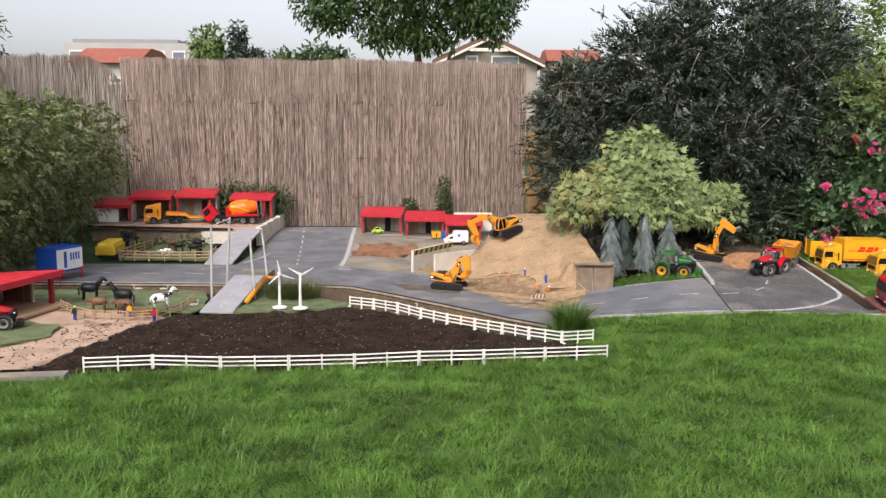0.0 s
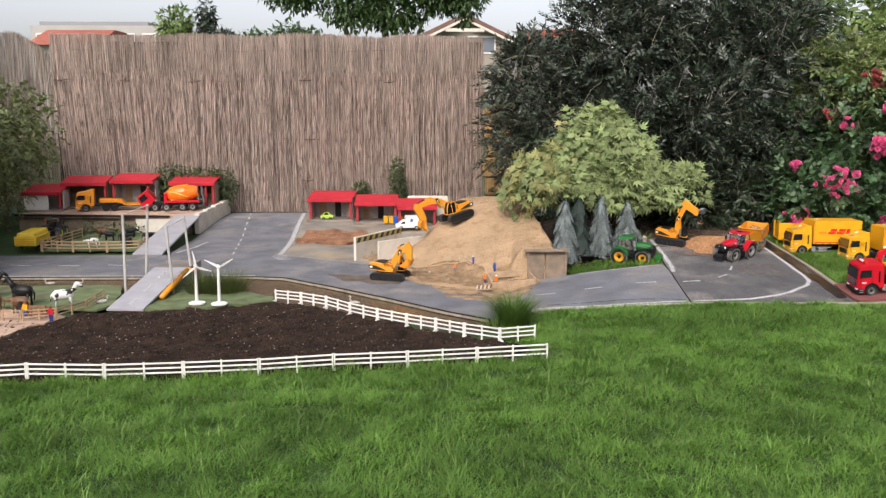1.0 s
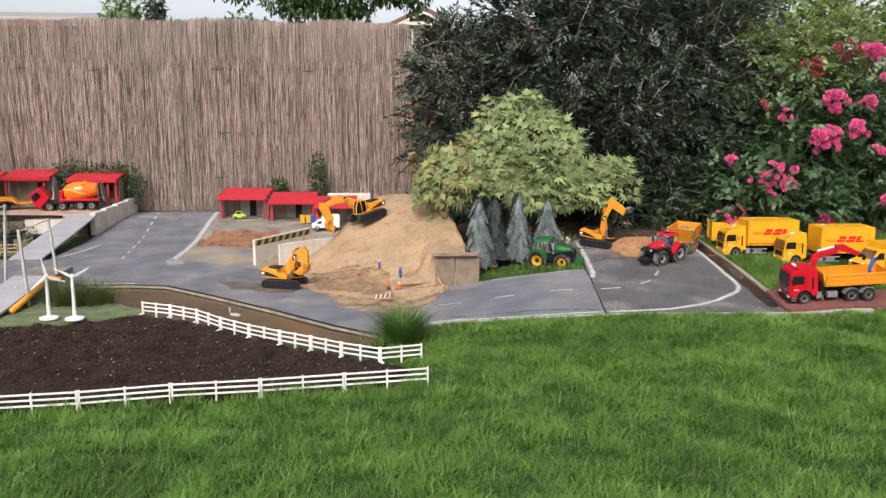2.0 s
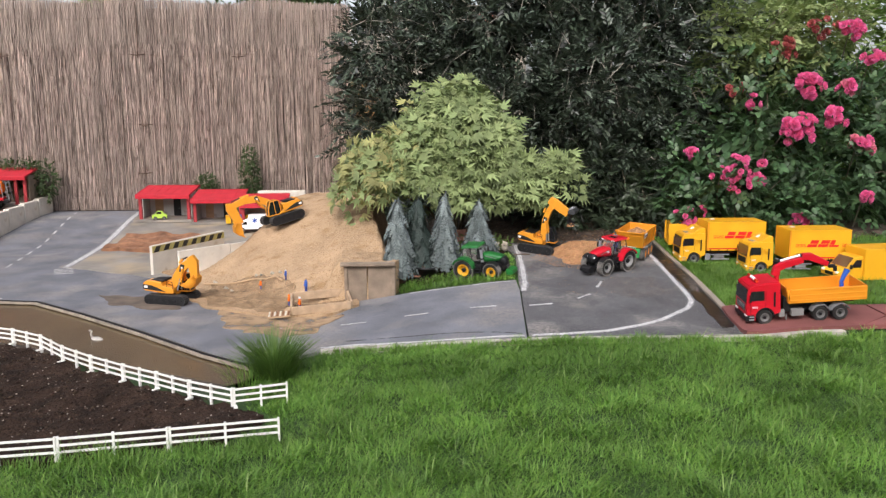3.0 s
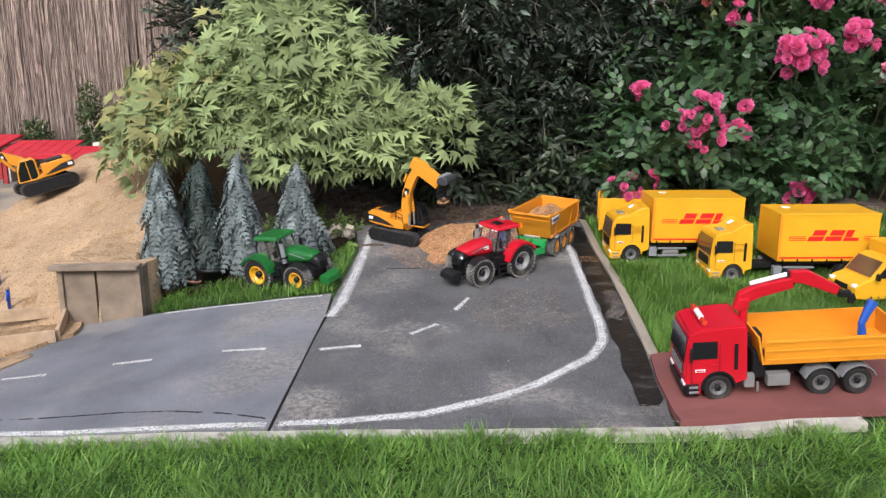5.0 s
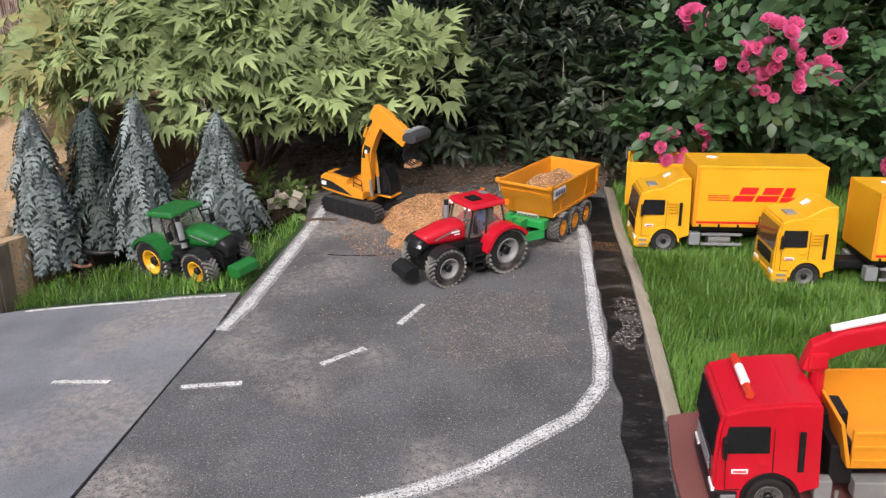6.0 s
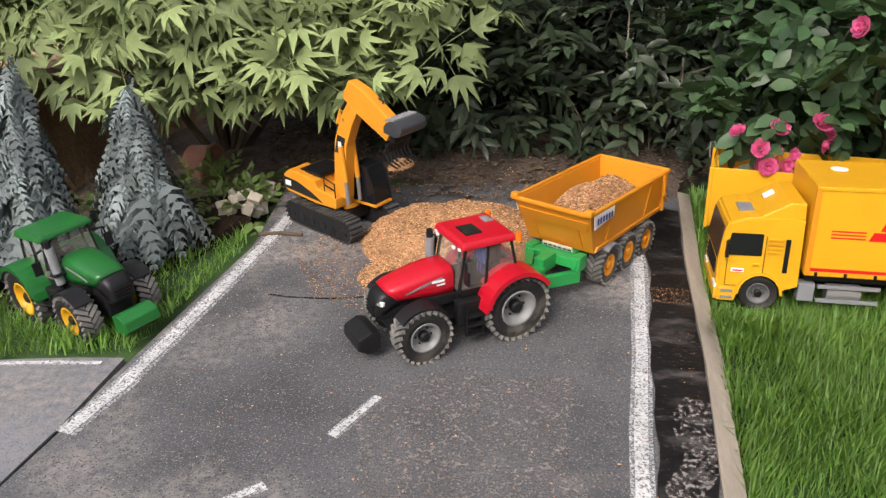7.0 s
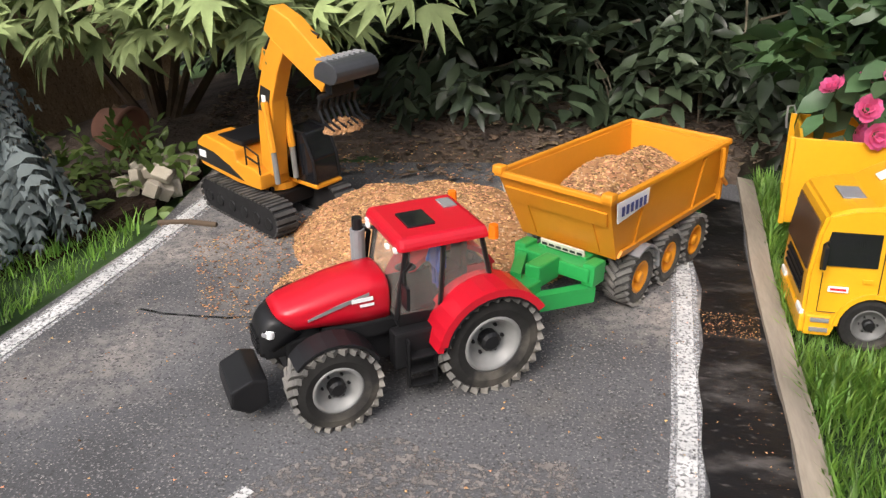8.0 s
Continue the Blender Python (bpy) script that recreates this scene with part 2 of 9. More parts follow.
RUBBLE = material("pale_cobble", (0.38, 0.34, 0.27), 0.9, spread=0.25, scale=30, fine=200, bump=0.002, per_object=0.2)
BARK = material("bark", (0.10, 0.07, 0.045), 0.9, spread=0.4, scale=12, fine=90, bump=0.004)
PALE_TWIG = material("pale_twig", (0.27, 0.25, 0.205), 0.8, spread=0.3, scale=12, fine=90)
TWIG = material("olive_twig", (0.17, 0.145, 0.10), 0.8, spread=0.3, scale=12, fine=90)
LEAF_DARK = leafy("dark_shrub_leaf", (0.050, 0.068, 0.046), (0.05, 0.07, 0.035), 0.95, 0.38, 0.08, 0.45)
LEAF_HEDGE = leafy("hedge_leaf", (0.125, 0.155, 0.058), (0.18, 0.23, 0.06), 0.65, 0.42, 0.2)
LEAF_PEONY = leafy("peony_leaf", (0.21, 0.265, 0.11), (0.31, 0.38, 0.14), 0.38, 0.6, 0.15, 0.22)
LEAF_PEONY_SUN = leafy("sun_bleached_peony_leaf", (0.27, 0.27, 0.105), (0.40, 0.36, 0.12), 0.38, 0.6, 0.15, 0.22)
LEAF_LAUREL = leafy("laurel_leaf", (0.046, 0.066, 0.036), (0.08, 0.12, 0.05), 0.6, 0.4, 0.1, 0.45)
LEAF_ROSE = leafy("rose_leaf", (0.059, 0.112, 0.047), (0.09, 0.17, 0.04), 0.6, 0.42, 0.2)
LEAF_SHOOT = leafy("rose_shoot_leaf", (0.21, 0.265, 0.105), (0.32, 0.42, 0.12), 0.5, 0.5, 0.3)
LEAF_LIGHT = leafy("light_shrub_leaf", (0.125, 0.185, 0.05), (0.2, 0.34, 0.06), 0.4, 0.5, 0.25)
LEAF_TREE = leafy("tree_leaf", (0.055, 0.10, 0.03), (0.12, 0.22, 0.05), 0.4, 0.5, 0.25)
NEEDLE = leafy("blue_spruce_needle", (0.172, 0.205, 0.200), (0.08, 0.11, 0.105), 0.5, 0.7, 0.12, 0.2)
PETAL = leafy("pink_petal", (0.88, 0.17, 0.40), (0.95, 0.30, 0.52), 0.25, 0.5, 0.4)
PETAL_PALE = leafy("pale_pink_petal", (0.78, 0.26, 0.36), (0.88, 0.34, 0.4), 0.25, 0.5, 0.25)
PLASTER = material("house_plaster", (0.30, 0.265, 0.22), 0.9, spread=0.08, scale=2, fine=20)
ROOF_TILE = material("brown_roof_tiles", (0.15, 0.085, 0.065), 0.85, spread=0.2, scale=5, fine=30)
ROOF_RED = material("red_roof_tiles", (0.33, 0.10, 0.065), 0.85, spread=0.2, scale=5, fine=30)
FACADE = material("pale_facade", (0.36, 0.35, 0.33), 0.9, spread=0.06, scale=1, fine=9)
FAR_GLASS = material("far_window_glass", (0.12, 0.14, 0.17), 0.1, spread=0.1, scale=1)

# ---------------------------------------------------------------- building helpers


def smooth_step(a, b, v):
    t = min(1.0, max(0.0, (v - a) / (b - a)))
    return t * t * (3 - 2 * t)


def ground_z(x, y):
    """The height of the garden: level by the pond, rising to the back and to the right."""
    left = 0.10 * smooth_step(8.2, 9.6, y)
    right = 0.08 + 0.075 * (min(max(y, 4.2), 7.6) - 5.3) - 0.01 * (x - 2)
    right = right if y > 5.3 else 0.08 * smooth_step(3.2, 5.3, y)
    far = 0.10 * smooth_step(4.2, 5.4, y) + 0.04 * (min(max(y, 5.4), 7.6) - 5.4)
    right += (far - right) * smooth_step(2.9, 3.2, x)
    return left + (right - left) * smooth_step(0.8, 2.1, x)


def link(name, bm, mat, smooth=False):
    me = bpy.data.meshes.new(name)
    bm.normal_update()
    bm.to_mesh(me)
    bm.free()
    for k in (mat if isinstance(mat, (list, tuple)) else (mat,)):
        me.materials.append(k)
    if smooth:
        me.polygons.foreach_set("use_smooth", [True] * len(me.polygons))
    return new(name, me)


def part(name, bm, mat, parent, label="", smooth=False):
    ob = link(name, bm, mat, smooth)
    ob.parent = parent
    return tagged(ob, label) if label else ob


def thing(name, m, label, category, group=""):
    """The empty base of a thing that is made of parts."""
    ob = new(name)
    ob.empty_display_size = 0.05
    ob.matrix_basis = m
    return tagged(ob, label, category, group)


def box(bm, c, s, bevel=0.0, m=None, taper=(1, 1), shift=(0, 0)):
    """A box with its centre at c and the sizes s; taper: its top's size; shift: how far the top is moved; m: a pose before that."""
    vs = []
    for k in (-0.5, 0.5):
        for i, j in ((-0.5, -0.5), (0.5, -0.5), (0.5, 0.5), (-0.5, 0.5)):
            tx, ty = taper if k > 0 else (1, 1)
            ox, oy = shift if k > 0 else (0, 0)
            v = Vector((c[0] + i * s[0] * tx + ox, c[1] + j * s[1] * ty + oy, c[2] + k * s[2]))
            vs.append(bm.verts.new(m @ v if m else v))
    fs = [bm.faces.new([vs[q] for q in f]) for f in ((3, 2, 1, 0), (4, 5, 6, 7), (0, 1, 5, 4), (1, 2, 6, 5), (2, 3, 7, 6), (3, 0, 4, 7))]
    if bevel:
        es = list({e for f in fs for e in f.edges})
        bmesh.ops.bevel(bm, geom=es, offset=bevel, segments=2, affect="EDGES", profile=0.6)
    return bm


def prism(bm, outline, y0, y1, bevel=0.0, m=None):
    """A side view (x, z points) drawn out from y0 to y1."""
    a = [bm.verts.new(m @ Vector((x, y0, z)) if m else (x, y0, z)) for x, z in outline]
    b = [bm.verts.new(m @ Vector((x, y1, z)) if m else (x, y1, z)) for x, z in outline]
    fs = [bm.faces.new(a), bm.faces.new(b[::-1])]
    for i in range(len(a)):
        j = (i + 1) % len(a)
        fs.append(bm.faces.new((a[j], a[i], b[i], b[j])))
    bmesh.ops.recalc_face_normals(bm, faces=fs)
    if bevel:
        bmesh.ops.bevel(bm, geom=list({e for f in fs for e in f.edges}), offset=bevel, segments=2, affect="EDGES", profile=0.6)
    return bm


def rod(bm, p, q, r0, r1=None, n=8, caps=True):
    """A round bar from p to q."""
    p, q = Vector(p), Vector(q)
    r1 = r0 if r1 is None else r1
    d = (q - p).normalized()
    u = d.orthogonal().normalized()
    w = d.cross(u)
    rings = []
    for c, r in ((p, r0), (q, r1)):
        rings.append([bm.verts.new(c + (u * math.cos(2 * math.pi * k / n) + w * math.sin(2 * math.pi * k / n)) * r) for k in range(n)])
    for k in range(n):
        j = (k + 1) % n
        bm.faces.new((rings[0][k], rings[0][j], rings[1][j], rings[1][k]))
    if caps:
        bm.faces.new(rings[0][::-1])
        bm.faces.new(rings[1])
    return bm


def tube(bm, points, r, n=6):
    """A bent bar through points; r: one radius or one for each point."""
    points = [Vector(p) for p in points]
    rs = r if isinstance(r, (list, tuple)) else [r] * len(points)
    prev, u = None, None
    for i, p in enumerate(points):
        d = ((points[min(i + 1, len(points) - 1)] - points[max(i - 1, 0)])).normalized()
        u = d.orthogonal().normalized() if u is None else (u - d * u.dot(d)).normalized()
        w = d.cross(u)
        ring = [bm.verts.new(p + (u * math.cos(2 * math.pi * k / n) + w * math.sin(2 * math.pi * k / n)) * rs[i]) for k in range(n)]
        if prev:
            for k in range(n):
                j = (k + 1) % n
                bm.faces.new((prev[k], prev[j], ring[j], ring[k]))
        else:
            bm.faces.new(ring[::-1])
        prev = ring
    bm.faces.new(prev)
    return bm


def lathe(bm, profile, c, axis="y", n=24, m=None, hollow=False):
    """A turned body: profile of (radius, offset along the axis) round c; hollow: a ring whose profile closes on itself."""
    rings = []
    for r, o in profile:
        ring = []
        for k in range(n):
            a, b = r * math.cos(2 * math.pi * k / n), r * math.sin(2 * math.pi * k / n)
            v = {"y": (a, o, b), "x": (o, a, b), "z": (a, b, o)}[axis]
            v = Vector(c) + Vector(v)
            ring.append(bm.verts.new(m @ v if m else v))
        rings.append(ring)
    fs = []
    for a, b in zip(rings, rings[1:] + (rings[:1] if hollow else [])):
        for k in range(n):
            j = (k + 1) % n
            fs.append(bm.faces.new((a[k], a[j], b[j], b[k])))
    if not hollow:
        fs += [bm.faces.new(rings[0][::-1]), bm.faces.new(rings[-1])]
    bmesh.ops.recalc_face_normals(bm, faces=fs)
    return bm


def inside(poly, x, y):
    hit = False
    for (x0, y0), (x1, y1) in zip(poly, poly[1:] + poly[:1]):
        if (y0 > y) != (y1 > y) and x < (x1 - x0) * (y - y0) / (y1 - y0) + x0:
            hit = not hit
    return hit


def resample(poly, step, closed=True):
    out = []
    for a, b in zip(poly, poly[1:] + poly[:1] if closed else poly[1:]):
        k = max(1, math.ceil(math.dist(a, b) / step))
        out += [(a[0] + (b[0] - a[0]) * i / k, a[1] + (b[1] - a[1]) * i / k) for i in range(k)]
    return out if closed else out + [tuple(poly[-1])]


def draped(poly, height, thick, step=0.08, rough_edge=0.0):
    """A sheet with the outline poly that lies on height(x, y), with sides of the given thickness."""
    from mathutils import geometry
    rim = resample(poly, step)
    if rough_edge:
        rim = [(x + rough_edge * noise.noise((x * 9, y * 9, 1)), y + rough_edge * noise.noise((x * 9, y * 9, 7))) for x, y in rim]
    xs, ys = [p[0] for p in rim], [p[1] for p in rim]
    pts = list(rim)
    for i in range(1, int((max(xs) - min(xs)) / step) + 1):
        for j in range(1, int((max(ys) - min(ys)) / step) + 1):
            x, y = min(xs) + i * step + 0.2 * step * (j % 2), min(ys) + j * step
            if inside(rim, x, y):
                pts.append((x, y))
    k = len(rim)
    vs, _, fs, *_ = geometry.delaunay_2d_cdt([Vector(p) for p in pts], [(i, (i + 1) % k) for i in range(k)], [], 1, 1e-5)
    bm = bmesh.new()
    top = [bm.verts.new((v.x, v.y, height(v.x, v.y))) for v in vs]
    for f in fs:
        bm.faces.new([top[i] for i in f])
    bmesh.ops.recalc_face_normals(bm, faces=bm.faces)
    if bm.faces and sum(f.normal.z for f in bm.faces) < 0:
        bmesh.ops.reverse_faces(bm, faces=bm.faces)
    edge = [e for e in bm.edges if e.is_boundary]
    made = bmesh.ops.extrude_edge_only(bm, edges=edge)
    for v in made["geom"]:
        if isinstance(v, bmesh.types.BMVert):
            v.co.z -= thick
    return bm


def ribbon(points, width, height, thick=0.003, step=0.05, wobble=0.0):
    """A band of the given width along points, lying on height(x, y)."""
    line = resample(points, step, False)
    bm = bmesh.new()
    rows = []
    for i, (x, y) in enumerate(line):
        a, b = line[max(i - 1, 0)], line[min(i + 1, len(line) - 1)]
        d = Vector((b[0] - a[0], b[1] - a[1])).normalized()
        w0, w1 = (width / 2 * (1 + wobble * noise.noise((x * 14, y * 14, k))) for k in (3, 8))
        p, q = (x - d.y * w0, y + d.x * w0), (x + d.y * w1, y - d.x * w1)
        rows.append([bm.verts.new((*p, height(*p))), bm.verts.new((*q, height(*q))), bm.verts.new((*q, height(*q) - thick)), bm.verts.new((*p, height(*p) - thick))])
    for a, b in zip(rows, rows[1:]):
        for k in range(4):
            bm.faces.new((a[k], a[(k + 1) % 4], b[(k + 1) % 4], b[k]))
    bm.faces.new(rows[0]), bm.faces.new(rows[-1][::-1])
    bmesh.ops.recalc_face_normals(bm, faces=bm.faces)
    return bm


def bulk(name, verts, faces, mat, smooth=False):
    """One mesh from arrays of vertices and of faces of one size."""
    me = bpy.data.meshes.new(name)
    verts, faces = np.asarray(verts, dtype=np.float32), np.asarray(faces, dtype=np.int32)
    me.vertices.add(len(verts))
    me.vertices.foreach_set("co", verts.ravel())
    me.loops.add(faces.size)
    me.loops.foreach_set("vertex_index", faces.ravel())
    me.polygons.add(len(faces))
    me.polygons.foreach_set("loop_start", np.arange(0, faces.size, faces.shape[1], dtype=np.int32))
    me.update(calc_edges=True)
    me.validate()
    me.materials.append(mat)
    if smooth:
        me.polygons.foreach_set("use_smooth", [True] * len(me.polygons))
    return new(name, me)


def scatter(shape_verts, shape_faces, places, forward, up, size):
    """Copies of a small shape (x along, y across, z up) at many places: arrays for bulk()."""
    sv = np.asarray(shape_verts, dtype=np.float64)
    f = forward / np.linalg.norm(forward, axis=1, keepdims=True)
    s = np.cross(up, f)
    s /= np.linalg.norm(s, axis=1, keepdims=True) + 1e-9
    u = np.cross(f, s)
    axes = np.stack([f, s, u], 1)
    v = np.einsum("vk,nkj->nvj", sv, axes) * np.asarray(size).reshape(-1, 1, 1) + places[:, None, :]
    faces = np.asarray(shape_faces)[None] + (np.arange(len(places)) * len(sv))[:, None, None]
    return v.reshape(-1, 3), faces.reshape(-1, faces.shape[-1])


LEAF = ([(0, 0, 0), (0.33, 0.17, 0.05), (0.36, 0, 0.0), (0.33, -0.17, 0.05), (0.72, 0.13, 0.02), (0.72, 0, -0.03), (0.72, -0.13, 0.02), (1, 0, -0.12)],
        [(0, 2, 1), (0, 3, 2), (1, 2, 5), (1, 5, 4), (2, 3, 6), (2, 6, 5), (4, 5, 7), (5, 6, 7)])
LEAF_FINE = ([(0, 0, 0), (0.16, 0.085, 0.03), (0.16, 0, 0.0), (0.16, -0.085, 0.03), (0.42, 0.165, 0.05), (0.42, 0, 0.0), (0.42, -0.165, 0.05), (0.72, 0.115, 0.02), (0.72, 0, -0.03), (0.72, -0.115, 0.02), (1, 0, -0.12)],
             [(0, 2, 1), (0, 3, 2), (1, 2, 5), (1, 5, 4), (2, 3, 6), (2, 6, 5), (4, 5, 8), (4, 8, 7), (5, 6, 9), (5, 9, 8), (7, 8, 10), (8, 9, 10)])
LEAF_MID = ([(0, 0, 0), (0.42, 0.17, 0.05), (0.42, 0, 0), (0.42, -0.17, 0.05), (1, 0, -0.12)], [(0, 2, 1), (0, 3, 2), (1, 2, 4), (2, 3, 4)])
LEAF_FLAT = ([(0, 0, 0), (0.45, 0.2, 0.05), (1, 0, -0.1), (0.45, -0.2, 0.05)], [(0, 3, 1), (1, 3, 2)])



def sprig(leaf, count, reach, open_out, seed, wide=1.0, roll=0.5):
    """A shoot one unit long with leaves set along it in turn: reach is a leaf's length, open_out how far it leans from the shoot."""
    r = np.random.default_rng(seed)
    lv = np.array(leaf[0], float) * (1.0, wide, 1.0)
    vs, fs, n = [], [], 0
    for k in range(count):
        t = (k + 0.6) / count
        tip = k == count - 1
        side = (1 if k % 2 else -1) * (0.15 if tip else open_out) * r.uniform(0.8, 1.2)
        f = np.array([1.0, side, r.uniform(-0.1, 0.35) * roll])
        f /= np.linalg.norm(f)
        up = np.array([r.normal(0, 0.2), r.normal(0, roll), 1.0])
        sd = np.cross(up, f)
        sd /= np.linalg.norm(sd)
        size = reach * r.uniform(0.75, 1.1) * (1.0 - 0.25 * t)
        vs.append(lv @ np.stack([f, sd, np.cross(f, sd)]) * size + np.array([t * 0.9, 0, -0.12 * t * t]))
        fs.append(np.array(leaf[1]) + n)
        n += len(lv)
    return np.concatenate(vs), np.concatenate(fs)


# ---------------------------------------------------------------- the setting
FAR_BANK = [(-4.4, 6.52), (-0.95, 6.52), (-0.71, 6.47), (-0.36, 6.17), (0.07, 5.77), (0.44, 5.40), (0.68, 5.20)]
NEAR_BANK = [(0.60, 4.98), (-0.02, 5.36), (-0.66, 5.72), (-0.97, 6.02), (-1.3, 6.2), (-4.4, 6.25)]
POND = FAR_BANK + NEAR_BANK
ROAD_Z = -0.002


def bed(x, y):
    return -0.16 if inside(POND, x, y) else ground_z(x, y) - 0.02


def road_top(x, y):
    return ground_z(x, y) + ROAD_Z


def ground():
    xs = [-600, -150, -45, -16, -9, *np.arange(-6.0, 6.61, 0.08), 9, 16, 45, 150, 600]
    ys = [-600, -150, -45, -12, -5, *np.arange(-2.0, 11.01, 0.08), 14, 20, 45, 150, 700]
    vs = [(x, y, bed(x, y)) for y in ys for x in xs]
    w = len(xs)
    fs = [(j * w + i, j * w + i + 1, (j + 1) * w + i + 1, (j + 1) * w + i) for j in range(len(ys) - 1) for i in range(w - 1)]
    tagged(bulk("ground", vs, fs, LAWN_SOIL, True), "grass-green garden soil under the lawn and beds", "ground", kind="structure")


ground()


def structure(name, bm, mat, label, category):
    return tagged(link(name, bm, mat), label, category, kind="structure")


water = structure("water", draped([(-4.4, 6.6), (-0.6, 6.6), (0.8, 5.3), (0.73, 4.94), (-0.03, 5.33), (-0.68, 5.68), (-1.2, 6.10), (-4.4, 6.2)], lambda x, y: -0.020, 0.02, 0.3), WATER,
                  "murky brown still water of a narrow toy canal", "water")
bank_wall = structure("bank_wall", ribbon([(x, y + 0.005) for x, y in FAR_BANK], 0.02, lambda x, y: -0.004, 0.15), DAMP, "stained dark wall along the canal", "wall")
structure("bank_edge", ribbon([(x - 0.004, y - 0.004) for x, y in FAR_BANK], 0.005, lambda x, y: 0.003, 0.03, 0.05, 0.6), RUBBER, "black rubber edging above the canal", "edging")
structure("bank_ledge", ribbon([(x - 0.014, y - 0.013) for x, y in FAR_BANK], 0.012, lambda x, y: -0.003, 0.012, 0.05, 0.3), KERB, "pale weathered ledge along the canal", "edging")
structure("near_bank_wall", ribbon(NEAR_BANK, 0.02, lambda x, y: -0.010, 0.14), DAMP, "dark wooden edge of the canal", "wall")

# roads
ROAD_LEFT = [(-4.4, 6.53), (-0.95, 6.53), (-0.70, 6.485), (-0.35, 6.185), (0.08, 5.785), (0.45, 5.415), (0.72, 5.20), (0.90, 5.36), (1.05, 5.43), (1.35, 5.365), (1.64, 5.325), (1.876, 5.30),
             (1.932, 5.80), (1.955, 6.0), (1.962, 6.19), (1.7, 6.195), (1.39, 6.25), (1.05, 6.27), (0.6, 6.5), (0.6, 9.72), (-1.84, 9.72), (-1.9, 8.5), (-1.88, 7.5), (-4.4, 7.47)]
road_left = structure("road", draped(ROAD_LEFT, road_top, 0.016, 0.09), ASPHALT, "grey roofing-felt toy road with worn patches", "road")
ROAD_RIGHT = [(1.884, 5.285), (2.3, 5.262), (2.85, 5.25), (2.885, 5.45), (2.935, 5.9), (2.985, 6.6), (3.0, 7.07), (2.6, 7.10), (2.0, 7.0), (2.035, 6.65), (1.970, 6.12), (1.962, 5.98), (1.938, 5.80)]
road_right = structure("road", draped(ROAD_RIGHT, lambda x, y: road_top(x, y) + 0.001, 0.017, 0.07), ASPHALT_DARK, "dark grey gritty roofing-felt toy road", "road")
structure("pavement", draped([(-0.95, 7.5), (-0.3, 7.1), (0.2, 6.75), (0.7, 7.2), (0.9, 9.7), (-0.99, 9.7), (-0.98, 8.6)], lambda x, y: road_top(x, y) + 0.004, 0.006, 0.12, 0.1), CONCRETE,
          "sandy worn concrete yard before the garages", "pavement")


def paint(road, points, width, top=lambda x, y: road_top(x, y) + 0.0028, wobble=0.25, name="road_marking"):
    core = ribbon(points, width * 0.66, top, 0.0008, 0.02, wobble)
    ob = link(name, core, PAINT)
    ob.parent = road
    fringe = link("worn_edge", ribbon(points, width * 1.12, lambda x, y: top(x, y) - 0.0011, 0.0006, 0.02, wobble), PAINT_THIN)
    fringe.parent = ob
    return ob


for a, b in (((1.02, 5.80), (1.15, 5.80)), ((1.34, 5.81), (1.46, 5.80)), ((1.67, 5.79), (1.80, 5.77)), ((0.70, 5.80), (0.82, 5.80))):
    paint(road_left, [a, b], 0.018)
for a, b in (((1.96, 5.735), (2.08, 5.75)), ((2.225, 5.83), (2.31, 5.905)), ((2.375, 6.02), (2.425, 6.125))):
    paint(road_right, [a, b], 0.018)
paint(road_right, [(2.875, 7.0), (2.872, 6.66), (2.85, 6.3), (2.832, 6.1), (2.82, 5.90), (2.80, 5.77), (2.74, 5.66), (2.65, 5.58), (2.55, 5.49), (2.44, 5.425), (2.25, 5.345), (2.05, 5.315), (1.90, 5.315)], 0.031, wobble=0.1)
paint(road_right, [(2.075, 6.95), (2.06, 6.66), (2.035, 6.4), (2.00, 6.10), (1.972, 5.98)], 0.036, wobble=0.12)
paint(road_left, [(0.95, 5.43), (1.1, 5.435), (1.35, 5.38), (1.64, 5.34), (1.87, 5.317)], 0.028)
paint(road_left, [(1.38, 6.235), (1.7, 6.18), (1.93, 6.17)], 0.012)
paint(road_left, [(-1.02, 9.6), (-0.985, 8.8), (-0.93, 7.9), (-0.92, 7.45)], 0.055, lambda x, y: road_top(x, y) + 0.0065)
for k in range(9):
    y = 7.5 + k * 0.25
    paint(road_left, [(-1.33 - 0.065 * k / 2, y), (-1.345 - 0.065 * k / 2, y + 0.11)], 0.022)
for k in range(6):
    x = -4.1 + k * 0.38
    paint(road_left, [(x, 7.0 + 0.02 * (k % 2)), (x + 0.17, 6.99)], 0.022)
for k in range(4):
    paint(road_left, [(-0.86 + 0.02 * k, 7.42 - 0.05 * k), (-0.98 + 0.02 * k, 7.40 - 0.05 * k)], 0.02)
paint(road_left, [(-4.3, 6.56), (-0.95, 6.56)], 0.03)
paint(road_left, [(-1.83, 7.6), (-1.75, 7.9), (-1.72, 8.2)], 0.03)
structure("road_joint", ribbon([(1.881, 5.29), (1.909, 5.55), (1.936, 5.80), (1.960, 5.99), (1.967, 6.05)], 0.0024, lambda x, y: road_top(x, y) + 0.0016, 0.006, 0.05, 0.4), RUBBER, "black seam between two felt sheets", "joint")
structure("tar_strip", draped([(2.798, 5.372), (2.850, 5.370), (2.868, 5.40), (2.90, 5.65), (2.931, 6.0), (2.951, 6.27), (2.966, 6.67), (2.99, 6.97), (2.905, 6.97), (2.89, 6.62), (2.874, 6.4), (2.860, 6.2), (2.842, 5.91), (2.820, 5.63)], lambda x, y: road_top(x, y) + 0.0035, 0.004, 0.04, 0.012), TAR,
          "black tar strip strewn with chips", "road")
